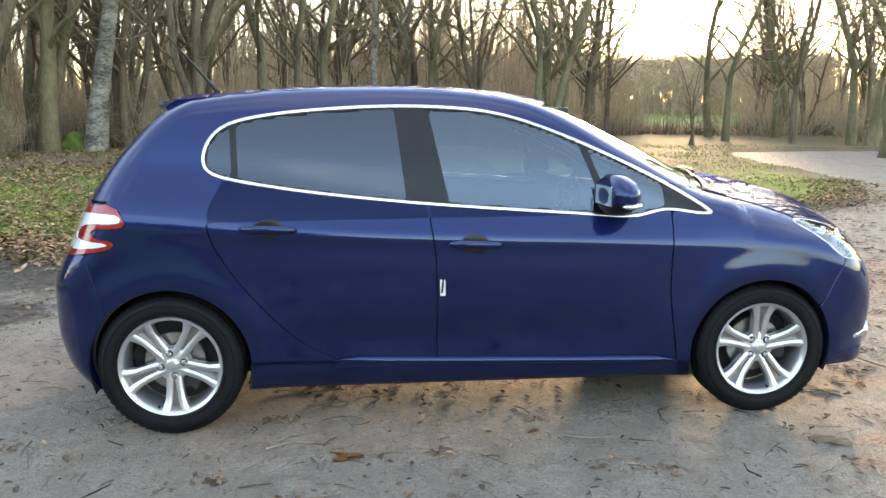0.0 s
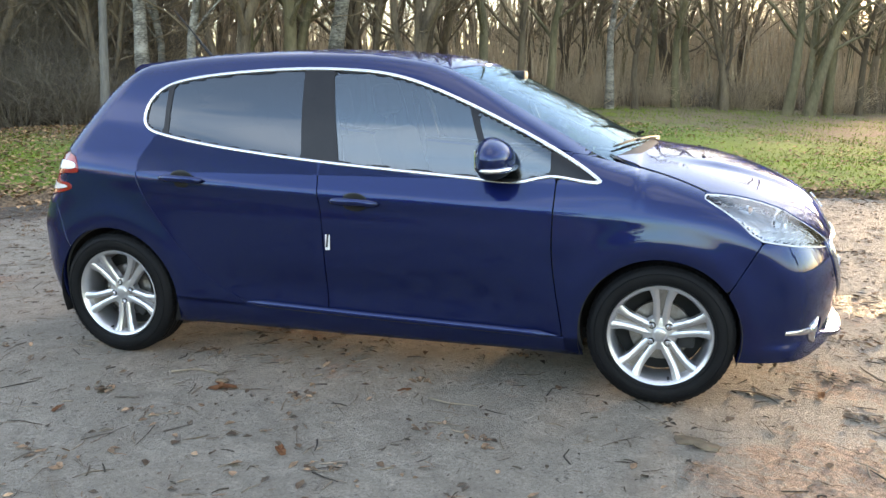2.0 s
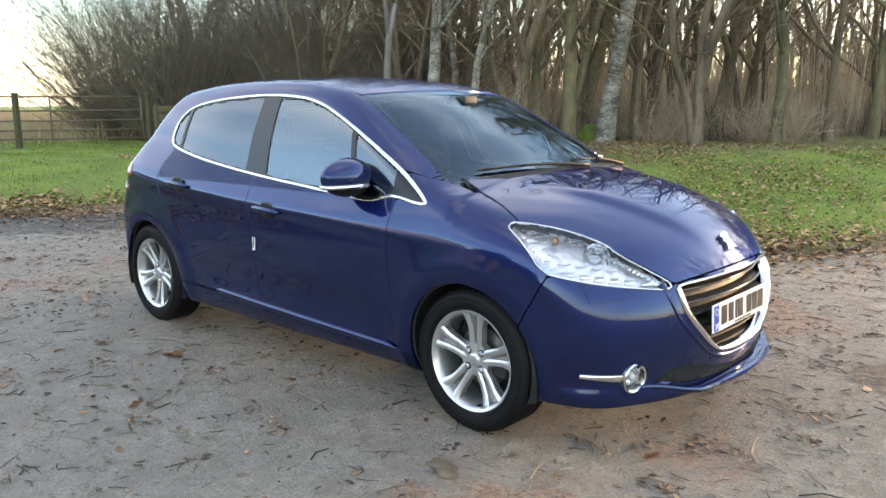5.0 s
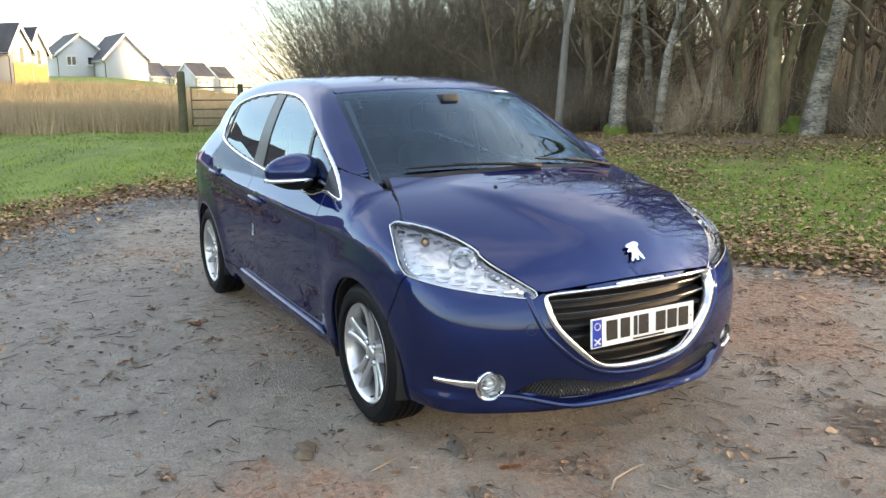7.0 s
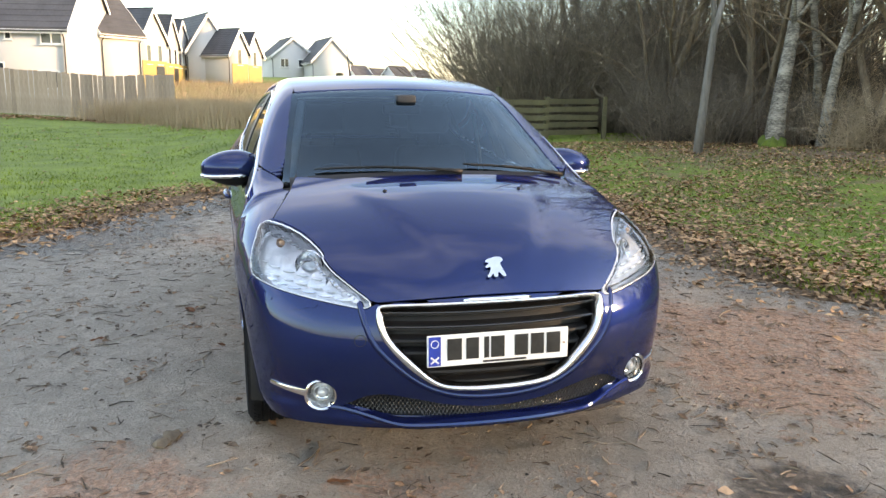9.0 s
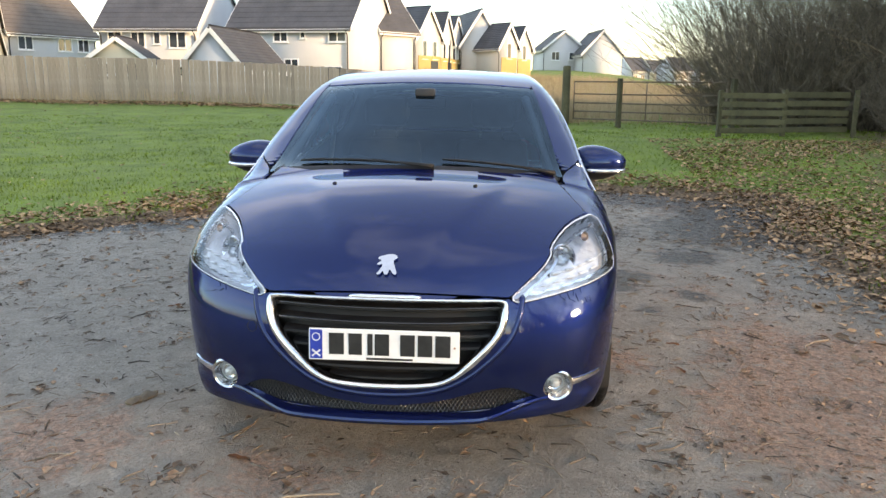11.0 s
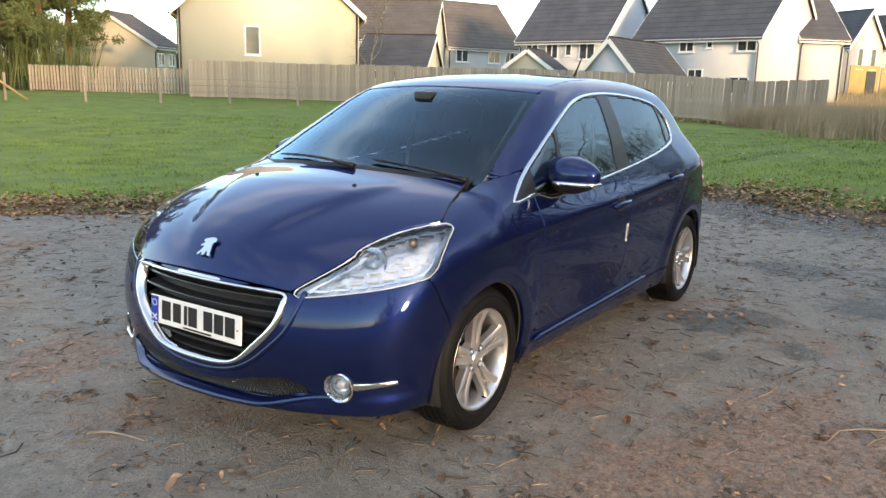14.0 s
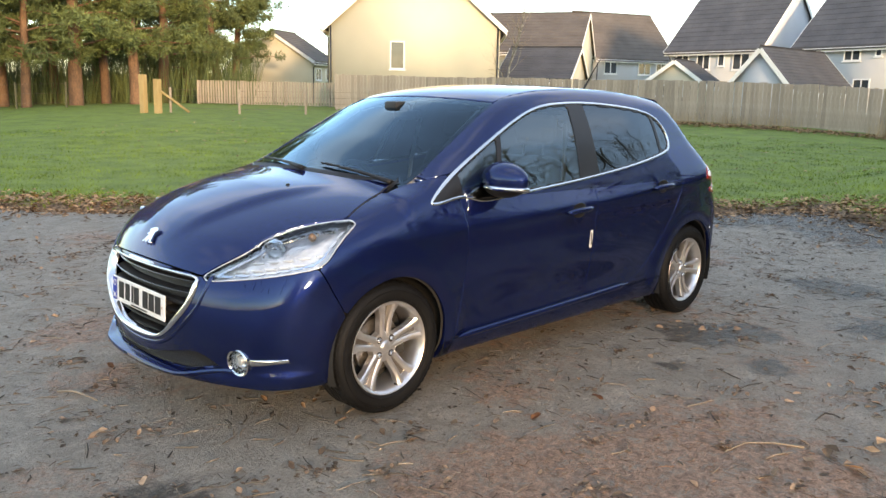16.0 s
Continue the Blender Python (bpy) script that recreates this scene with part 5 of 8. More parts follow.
TAIL = pchip([0.18, 0.30, 0.45, 0.60, 0.72, 0.80, 0.95, 1.10, 1.30, 1.40, 1.5],
             [-0.50, -0.58, -0.61, -0.61, -0.57, -0.52, -0.45, -0.345, -0.165, -0.075, 0.0])


def half_width(x, z):
    b = BELT(x)
    zw = np.where(z < b, 0.15 + (z - 0.15) * 0.80 / (b - 0.15), 0.95 + (z - b) * 0.55 / (1.50 - b))
    w = SECTION(zw)
    up = np.clip((zw - 0.80) / 0.25, 0, 1)
    up = up * up * (3 - 2 * up)
    w = w * (PLAN(x) * (1 - up) + UPPER(x) * np.minimum(PLAN(x) + 0.02, 1) * up)
    for cx, r in ((2.525, 0.335), (0.01, 0.345)):      # flared wheel arches
        d = np.hypot(x - cx, z - 0.305) - r - 0.02
        w = w + 0.014 * np.exp(-(d / 0.07) ** 2) * (z < 0.95)
    # crease that rises along the flank to the tail lamp, and the hollow under it
    zc = 0.845 + 0.055 * np.clip((1.6 - x) / 1.6, -1, 1)
    w = w + 0.010 * np.exp(-((z - zc + 0.03) / 0.035) ** 2) * np.clip((2.3 - x) / 0.6, 0, 1) * np.clip((x + 0.1) / 0.4, 0, 1)
    w = w - 0.012 * np.exp(-((z - 0.40) / 0.09) ** 2) * np.clip((x - 0.45) / 0.3, 0, 1) * np.clip((2.1 - x) / 0.3, 0, 1)
    return w


def top(x, y):
    xs = x + 0.115 * (y / 0.6) ** 2 * np.clip((x - 0.6) / 0.8, 0, 1) - 0.10 * (y / 0.6) ** 2 * np.clip((0.4 - x) / 0.5, 0, 1)
    crown = np.where(x > 2.42, 0.035, 0.03) * (y / 0.6) ** 2
    z = ROOF(xs) - crown
    # raised centre panel of the bonnet, between two soft flutes
    hood = np.clip((x - 2.5) / 0.25, 0, 1) * np.clip((3.25 - x) / 0.2, 0, 1)
    edge = 0.43 - 0.29 * np.clip((x - 2.5) / 0.72, 0, 1) ** 1.3
    return z + 0.016 * hood / (1 + np.exp((np.abs(y) - edge) / 0.015))


def body(x, y, z):
    a = np.abs(y)
    gs = a - half_width(x, z)
    e = 0.004
    slope = (top(x + e, a) - top(x - e, a)) / (2 * e)
    gt = (z - top(x, a)) / np.sqrt(1 + np.clip(slope, -1.5, 1.5) ** 2)
    lip = 0.016 * np.exp(-((z - 0.222) / 0.026) ** 2) * np.clip((0.66 - a) / 0.22, 0, 1)
    gf = x - (NOSE(z) + lip - 0.074 * (a / 0.45) ** 2.2)
    gr = (TAIL(z) + 0.10 * (a / 0.62) ** 2.2) - x
    k = np.where(x > 2.45, 0.10, 0.065)
    f = smax(gs, gt, k)
    f = smax(f, gf, np.where(z < 0.27, 0.10, 0.14) * np.clip(1.25 - z * 0.6, 0.5, 1))
    f = smax(f, gr, 0.12)
    return smax(f, 0.165 - z, 0.03)



# ---- panels cut out of the skin ----
def normals_at(P):
    """Outward normals, evened out over a few centimetres as pressed steel is."""
    x, y, z = P[:, 0], P[:, 1], P[:, 2]
    total = 0
    for e, w in ((0.006, 0.25), (0.018, 0.35), (0.036, 0.40)):
        g = np.stack([body(x + e, y, z) - body(x - e, y, z), body(x, y + e, z) - body(x, y - e, z), body(x, y, z + e) - body(x, y, z - e)], 1)
        total = total + w * g / (np.linalg.norm(g, axis=1)[:, None] + 1e-9)
    return total / (np.linalg.norm(total, axis=1)[:, None] + 1e-9)


def chart(origin, direction, far, near):
    """Where rays from far out meet the skin: places and whether each ray met it."""
    lo, hi = np.full(origin.shape[:-1], near), np.full(origin.shape[:-1], far)
    f = lambda s: body(*np.moveaxis(origin + direction * s[..., None], -1, 0))
    ok = (f(lo) < 0) & (f(hi) > 0)
    for _ in range(26):
        mid = (lo + hi) / 2
        out = f(mid) > 0
        hi, lo = np.where(out, mid, hi), np.where(out, lo, mid)
    P = origin + direction * ((lo + hi) / 2)[..., None]
    idx = np.arange(ok.size).reshape(ok.shape)
    a, b, c, d = idx[:-1, :-1], idx[1:, :-1], idx[1:, 1:], idx[:-1, 1:]
    good = ok[:-1, :-1] & ok[1:, :-1] & ok[1:, 1:] & ok[:-1, 1:]
    tris = np.concatenate([np.stack([a[good], b[good], c[good]], 1), np.stack([a[good], c[good], d[good]], 1)])
    return P.reshape(-1, 3), tris


def grid_chart(kind):
    if kind == "side":
        u, v = np.meshgrid(np.arange(-0.62, 3.34, 0.0155), np.arange(0.15, 1.46, 0.0135), indexing="ij")
        o = np.stack([u, np.zeros_like(u), v], -1)
        return chart(o, np.broadcast_to(np.array((0, -1.0, 0)), o.shape), 1.1, 0.30)
    if kind == "top":
        u, v = np.meshgrid(np.arange(-0.45, 3.33, 0.0165), np.linspace(-0.80, 0.80, 101), indexing="ij")
        o = np.stack([u, v, np.zeros_like(u)], -1)
        return chart(o, np.broadcast_to(np.array((0, 0, 1.0)), o.shape), 1.7, 0.45)
    cx, sgn = (2.45, 1.0) if kind == "front" else (0.25, -1.0)
    u, v = np.meshgrid(np.radians(np.linspace(-88, 88, 181)), np.arange(0.15, 0.90 if kind == "front" else 1.40, 0.0095), indexing="ij")
    d = np.stack([sgn * np.cos(u), np.sin(u), np.zeros_like(u)], -1)
    o = np.stack([np.full_like(u, cx), np.zeros_like(u), v], -1)
    return chart(o, d, 1.6, 0.12)


CHARTS = {k: grid_chart(k) for k in ("side", "top", "front", "rear")}
PLACES = {k: (P[:, 0].copy(), np.abs(P[:, 1]), P[:, 2].copy(), P[:, 1].copy()) for k, (P, T) in CHARTS.items()}
KNOWN = {}


def kept_once(f):
    """Remembers what a distance function gave for each chart's own places."""
    own = {id(v[0]) for v in PLACES.values()}

    def g(x, a, z, y):
        if id(x) not in own:
            return f(x, a, z, y)
        key = (f, id(x))
        if key not in KNOWN:
            KNOWN[key] = f(x, a, z, y)
        return KNOWN[key]
    return g


def panel(name, which, region, material, parent, label="", mirror=False, offset=0.0, depth=0.012, outer=None):
    """The part of the skin where region(x, |y|, z, y) is below zero, with its edge turned inwards."""
    P, T = CHARTS[which]
    d = region(*PLACES[which])
    inside = d < 0
    cnt = inside[T].sum(1)
    full, mixed = T[cnt == 3], T[(cnt == 1) | (cnt == 2)]
    verts, faces, cut = [], [], {}
    base = len(P)

    def crossing(i, j):
        key = (min(i, j), max(i, j))
        if key not in cut:
            t = d[key[0]] / (d[key[0]] - d[key[1]])
            cut[key] = base + len(verts)
            verts.append(P[key[0]] + t * (P[key[1]] - P[key[0]]))
        return cut[key]

    for tri in mixed:
        poly = []
        for i, j in zip(tri, np.roll(tri, -1)):
            if inside[i]:
                poly.append(int(i))
            if inside[i] != inside[j]:
                poly.append(crossing(int(i), int(j)))
        faces.append(poly)
    allv = np.vstack([P] + ([np.array(verts)] if verts else []))
    tri_list = [full] + [np.array([[p[0], p[k], p[k + 1]] for p in faces for k in range(1, len(p) - 1)], int).reshape(-1, 3)]
    tri = np.vstack(tri_list)
    if not len(tri):
        return None
    used, inv = np.unique(tri, return_inverse=True)
    V, F = allv[used], inv.reshape(-1, 3)
    N = normals_at(V)
    fn = np.cross(V[F[:, 1]] - V[F[:, 0]], V[F[:, 2]] - V[F[:, 0]])
    flip = (fn * N[F[:, 0]]).sum(1) < 0
    F[flip] = F[flip][:, ::-1]
    V = V + N * offset
    if depth:
        e = np.concatenate([F[:, [0, 1]], F[:, [1, 2]], F[:, [2, 0]]])
        key = np.sort(e, 1)
        _, first, n = np.unique(key[:, 0] * len(V) + key[:, 1], return_index=True, return_counts=True)
        rim = e[first[n == 1]]
        a, b = rim[:, 0], rim[:, 1]
        k, m = len(V), len(rim)
        side = np.cross(V[b] - V[a], N[a])
        side /= np.linalg.norm(side, axis=1)[:, None] + 1e-9
        soft = (side * 0.75 + N[a] * 0.66)
        V = np.vstack([V, V[a], V[b], V[b] - N[b] * depth, V[a] - N[a] * depth])
        N = np.vstack([N, soft, soft, side, side])
        i = np.arange(m)
        F = np.vstack([F, np.stack([k + i, k + 3 * m + i, k + m + i], 1), np.stack([k + 3 * m + i, k + 2 * m + i, k + m + i], 1)])
    if mirror:
        V, N, F = V * (1, -1, 1), N * (1, -1, 1), F[:, ::-1]
    return mesh_object(name, V, np.ascontiguousarray(F), material, parent, label, True, N)


def ribbon(name, outline, project, width, lift, material, parent, label="", mirror=False, sink=0.006):
    """A raised band laid along a closed outline on the skin, its outer edge on the outline."""
    pts = np.array(outline, float)
    seg_ = np.linalg.norm(np.roll(pts, -1, axis=0) - pts, axis=1)
    cum = np.concatenate([[0], np.cumsum(seg_)])
    n = max(80, int(cum[-1] / 0.014))
    t = np.linspace(0, cum[-1], n, endpoint=False)
    loop = np.vstack([pts, pts[:1]])
    q = np.stack([np.interp(t, cum, loop[:, 0]), np.interp(t, cum, loop[:, 1])], 1)
    d = np.roll(q, -1, axis=0) - np.roll(q, 1, axis=0)
    d /= np.linalg.norm(d, axis=1)[:, None] + 1e-9
    inw = np.stack([-d[:, 1], d[:, 0]], 1)
    area = (q[:, 0] * np.roll(q[:, 1], -1) - q[:, 1] * np.roll(q[:, 0], -1)).sum()
    inw *= 1 if area > 0 else -1
    rows = []
    wide = width(q)[:, None] if callable(width) else width
    for f, h in ((0.0, -sink), (0.06, lift * 0.6), (0.3, lift), (0.7, lift), (0.94, lift * 0.6), (1.0, -sink)):
        p = project(q + inw * wide * f)
        rows.append(p + normals_at(p) * h)
    V = np.vstack(rows)
    k = np.arange(n)
    F = []
    for r in range(5):
        F.append(np.stack([r * n + k, r * n + (k + 1) % n, (r + 1) * n + (k + 1) % n, (r + 1) * n + k], 1))
    F = np.vstack(F)
    c = np.cross(V[F[:, 1]] - V[F[:, 0]], V[F[:, 3]] - V[F[:, 0]])
    out = normals_at(V[F[:, 0]])
    if (c * out).sum() < 0:
        F = F[:, ::-1]
    if mirror:
        V, F = V * (1, -1, 1), F[:, ::-1]
    return mesh_object(name, V, np.ascontiguousarray(F), material, parent, label, True)


def on_nose(q):
    """Right-hand skin places for outline points (scaled bearing round the nose, z)."""
    a = np.radians(q[:, 0] / HEAD_SCALE)
    lo, hi = np.full(len(q), 0.3), np.full(len(q), 1.4)
    for _ in range(24):
        mid = (lo + hi) / 2
        out = body(2.3 + mid * np.cos(a), -mid * np.sin(a), q[:, 1]) > 0
        hi, lo = np.where(out, mid, hi), np.where(out, lo, mid)
    return np.stack([2.3 + lo * np.cos(a), -lo * np.sin(a), q[:, 1]], 1)


def on_side(q):
    """Right-hand skin places for outline points (x, z)."""
    lo, hi = np.full(len(q), 0.3), np.full(len(q), 1.1)
    for _ in range(24):
        mid = (lo + hi) / 2
        out = body(q[:, 0], -mid, q[:, 1]) > 0
        hi, lo = np.where(out, mid, hi), np.where(out, lo, mid)
    return np.stack([q[:, 0], -lo, q[:, 1]], 1)


def skin_front(ys, zs):
    """Where the nose's skin lies at these heights and widths."""
    ys, zs = np.asarray(ys, float), np.asarray(zs, float)
    lo, hi = np.full(len(ys), 2.6), np.full(len(ys), 3.8)
    for _ in range(24):
        mid = (lo + hi) / 2
        out = body(mid, ys, zs) > 0
        hi, lo = np.where(out, mid, hi), np.where(out, lo, mid)
    return np.stack([lo, ys, zs], 1)


def on_front(q):
    return skin_front(q[:, 0], q[:, 1])


# ---- outlines of the panels, seen from the side (x, z), the front (y, z) or round the nose (degrees, z) ----
DLO = chaikin([(0.146, 1.13), (0.158, 1.21), (0.215, 1.278), (0.32, 1.316), (0.55, 1.346), (0.92, 1.366), (1.24, 1.354), (1.42, 1.324), (1.60, 1.264), (1.81, 1.176),
               (2.08, 1.046), (2.285, 0.922), (2.292, 0.897), (2.23, 0.895), (2.10, 0.918), (2.03, 0.907), (1.95, 0.886), (1.76, 0.900), (1.08, 0.948), (0.61, 0.999), (0.29, 1.050), (0.18, 1.080)], 2)
HEAD = chaikin([(65.5, 0.868), (59, 0.79), (55.2, 0.702), (50, 0.684), (42.6, 0.660), (34, 0.638), (26.9, 0.622), (25.8, 0.640), (27.6, 0.664), (38.6, 0.764), (39.4, 0.786), (47, 0.829), (56, 0.856)], 1)
HEAD_SCALE = 0.0125          # metres to the degree round the nose
GRILLE_SIDE = [(0.20, 0.646), (0.36, 0.642), (0.410, 0.638), (0.424, 0.622), (0.424, 0.580), (0.411, 0.531), (0.374, 0.479), (0.318, 0.421), (0.260, 0.376), (0.205, 0.350), (0.15, 0.340), (0.08, 0.335)]
GRILLE = chaikin([(0.0, 0.648)] + GRILLE_SIDE + [(0.0, 0.334)] + [(-y, z) for y, z in GRILLE_SIDE[::-1]], 1)
INTAKE = chaikin([(-0.560, 0.264), (-0.507, 0.294), (-0.451, 0.324), (-0.394, 0.330), (-0.299, 0.313), (-0.182, 0.284), (0, 0.267), (0.182, 0.284), (0.299, 0.313), (0.394, 0.330), (0.451, 0.324), (0.507, 0.294), (0.560, 0.264), (0.3, 0.247), (0, 0.246), (-0.3, 0.247)], 1)
TAILLAMP = chaikin([(-0.308, 0.970), (-0.172, 0.977), (-0.128, 0.905), (-0.138, 0.880), (-0.235, 0.878), (-0.268, 0.871), (-0.278, 0.858), (-0.262, 0.844), (-0.190, 0.834), (-0.178, 0.816), (-0.195, 0.797),
                    (-0.30, 0.776), (-0.50, 0.745), (-0.56, 0.80), (-0.50, 0.960)], 1)
ARCH_F, ARCH_R = (2.528, 0.302, 0.316), (0.006, 0.302, 0.327)
REAR_SHUT = pchip([0.20, 0.30, 0.374, 0.535, 0.728, 0.83, 0.932, 1.045], [0.74, 0.690, 0.562, 0.398, 0.252, 0.20, 0.183, 0.228])
MID_SHUT = pchip([0.25, 0.69, 0.95], [1.106, 1.103, 1.072])
FRONT_SHUT = pchip([0.20, 0.27, 0.66, 0.86, 1.1], [2.160, 2.150, 2.100, 2.106, 2.115])
SILL = pchip([0.4, 0.69, 1.1, 2.16], [0.315, 0.304, 0.290, 0.262])
HOOD_SIDE = pchip([2.25, 2.40, 2.585, 2.70, 2.80], [0.585, 0.625, 0.683, 0.728, 0.76])
SCREEN_SIDE = pchip([1.50, 1.60, 2.0, 2.42], [0.525, 0.545, 0.612, 0.675])
G = 0.0028                   # half of a shut gap


@kept_once
def d_dlo(x, a, z, y):
    return outline_distance(x, z, DLO)


@kept_once
def d_tail(x, a, z, y):
    return outline_distance(x, z, TAILLAMP)


@kept_once
def d_grille(x, a, z, y):
    return outline_distance(y, z, GRILLE)


@kept_once
def d_intake(x, a, z, y):
    return outline_distance(y, z, INTAKE)


@kept_once
def d_head(x, a, z, y):
    return outline_distance(np.degrees(np.arctan2(a, x - 2.3)) * HEAD_SCALE, z, HEAD * (HEAD_SCALE, 1))


def d_arch(x, z, arch):
    return np.where(z > 0.1, np.hypot(x - arch[0], z - arch[1]) - arch[2], 0)


def screen_x(x, a):
    return x + 0.115 * (a / 0.6) ** 2


@kept_once
def r_screen(x, a, z, y):
    s = screen_x(x, a)
    return np.maximum.reduce([1.692 - s, s - 2.472, a - SCREEN_SIDE(x)])


@kept_once
def r_hood(x, a, z, y):
    s = screen_x(x, a)
    return np.maximum.reduce([2.484 - s - 0.30 * np.clip(a - 0.45, 0, 1), a - HOOD_SIDE(x) + G, -d_head(x, a, z, y) + 0.003, 0.664 - 0.02 * (a / 0.4) ** 2 - z + G])


def r_roof(x, a, z, y):
    s = screen_x(x, a)
    return np.maximum.reduce([s - 1.686, a - 0.515 - 0.02 * np.clip((x - 1.0) / 0.6, 0, 1), -0.17 + 0.12 * (a / 0.55) ** 2 - x])


def r_door_front(x, a, z, y):
    return np.maximum.reduce([x - FRONT_SHUT(z) + G, MID_SHUT(z) - x + G, SILL(x) - z + G, -d_dlo(x, a, z, y), z - 0.97])


def r_door_rear(x, a, z, y):
    return np.maximum.reduce([x - MID_SHUT(z) + G, REAR_SHUT(z) - x + G, SILL(x) - z + G, -d_dlo(x, a, z, y), z - 1.06, -d_arch(x, z, ARCH_R)])


def seam_front(x, z):
    """Above zero ahead of the joint between wing and bumper."""
    return ((x - 2.79) * 0.82 + (0.50 - z) * 0.45)


@kept_once
def r_wing(x, a, z, y):
    return np.maximum.reduce([FRONT_SHUT(z) - x + G, HOOD_SIDE(x) - 0.035 - a, -d_head(x, a, z, y) + 0.003, -d_arch(x, z, ARCH_F), seam_front(x, z) + G, z - 1.03 + 0.25 * (x - 2.10), 0.185 - z, -d_dlo(x, a, z, y)])


def r_bumper(x, a, z, y):
    fog = np.hypot(a - 0.605, z - 0.311) - 0.050
    return np.maximum.reduce([-seam_front(x, z) + G, -d_head(x, a, z, y) + 0.003, -d_arch(x, z, ARCH_F), np.where(a < 0.46, z - 0.664 + 0.02 * (a / 0.4) ** 2 + G, z - 0.73), -d_grille(x, a, z, y), -d_intake(x, a, z, y), np.where(x > 2.9, -fog, -1), z - 0.72, 0.202 - z])


def r_sill(x, a, z, y):
    return np.maximum.reduce([z - SILL(x) + G, -d_arch(x, z, ARCH_F), -d_arch(x, z, ARCH_R), x - 2.40, 0.2 - x, 0.175 - z])


def rear_joint(x, z):
    return (x + 0.27) * 0.9 + (z - 0.64) * 0.25


def r_quarter(x, a, z, y):
    door = np.maximum.reduce([REAR_SHUT(z) - x, x - MID_SHUT(z), z - 1.06])
    lower = np.maximum(z - 0.97, x - 0.9)
    body_low = np.maximum.reduce([x - REAR_SHUT(z) + G, -d_arch(x, z, ARCH_R), -rear_joint(x, z) + 0 * z, SILL(x) - z - 0.02])
    frame = np.maximum.reduce([1.04 - z + 0.0 * x, x - 2.4, -d_dlo(x, a, z, y), -r_screen(x, a, z, y) - 0.004, SCREEN_SIDE(x) - a - 1.0])
    pillar = np.maximum.reduce([x - 2.35, 0.90 - z, -d_dlo(x, a, z, y), -r_wing(x, a, z, y) + G, -r_hood(x, a, z, y) - 0.03])
    pillar = np.maximum(pillar, np.where(x > 2.0, 1.03 - 0.25 * (x - 2.10), 0.9) - z + G)
    both = np.minimum(body_low, pillar)
    roof = np.where(x < 1.55, 0.515 + 0.02 * np.clip((x - 1.0) / 0.6, 0, 1), SCREEN_SIDE(x))
    tail = -0.21 + 0.40 * np.clip((z - 0.98) / 0.40, 0, 1) * 0.55
    lamp = d_tail(x, a, z, y)
    return np.maximum.reduce([both, -d_dlo(x, a, z, y), roof - a + 0.0, np.where(z > 0.98, tail - 0.0 - x, -1), -lamp, np.where(z < 0.98, -0.42 - x, -1)])


def r_tailgate(x, a, z, y):
    tail = -0.21 + 0.40 * np.clip((z - 0.98) / 0.40, 0, 1) * 0.55
    return np.maximum.reduce([0.62 - z, x - tail, -d_tail(x, a, z, y) * (a > 0.45) - 1 * (a <= 0.45), np.where(z < 0.98, a - 0.66, -1), -r_backlight(x, a, z, y)])


def r_backlight(x, a, z, y):
    return np.maximum.reduce([1.03 - z, z - 1.335, a - 0.60 + 0.25 * (z - 1.03), x - 0.1])


def r_bumper_rear(x, a, z, y):
    keep = np.where(a > 0.5, rear_joint(x, z), -1)
    return np.maximum.reduce([keep + G, -d_arch(x, z, ARCH_R), -d_tail(x, a, z, y) * (a > 0.5) - 1 * (a <= 0.5), z - 0.80, np.where(a < 0.64, z - 0.62, -1), x + 0.05])


@kept_once
def window_zones(x, a, z, y):
    """The panes of one side, in order from the back: quarter light, rear door, front door, front quarter light."""
    d = d_dlo(x, a, z, y) + 0.021
    t = (1.34 - z) / 0.39
    lines = lambda top_, low: top_ + (low - top_) * t
    c1, c2, c3, c4, c5, c6 = lines(0.252, 0.285), lines(0.278, 0.309), lines(0.942, 0.988), lines(1.085, 1.165), lines(1.672, 1.812), lines(1.700, 1.842)
    c7 = lines(2.055, 2.082)
    return [np.maximum(d, x - c1), np.maximum.reduce([d, c2 - x, x - c3]), np.maximum.reduce([d, c4 - x, x - c5]), np.maximum.reduce([d, c6 - x, x - c7])]


car = empty("hatchback_car", None, "deep blue five-door hatchback parked on the dirt lot", "car")

# dark inner shell behind the joints, glazed openings left free
for mirror in (False, True):
    panel("inner_shell", "side", lambda x, a, z, y: np.maximum.reduce([-d_dlo(x, a, z, y) + 0.012, -d_arch(x, z, ARCH_F) - 0.01, -d_arch(x, z, ARCH_R) - 0.01, -r_screen(x, a, z, y) + 0.02, 0.18 - z, x - 2.60, -0.35 - x, np.where((z < 1.0) & (x > 2.35), 0.60 - a, -1)]), DARK, car, "dark inner body shell", mirror, -0.022, 0)
panel("headlining", "top", lambda x, a, z, y: np.maximum.reduce([screen_x(x, a) - 1.66, a - 0.56, -0.05 - x]), TRIM, car, "grey roof lining", False, -0.03, 0)
panel("firewall", "top", lambda x, a, z, y: np.maximum.reduce([2.52 - screen_x(x, a), a - 0.66, x - 3.1, -d_head(x, a, z, y) + 0.02]), DARK, car, "dark panel under the bonnet", False, -0.03, 0)
panel("roof", "top", r_roof, PAINT, car)
panel("bonnet", "top", r_hood, PAINT, car, "deep blue bonnet with a raised centre", offset=0.0035, depth=0.02)
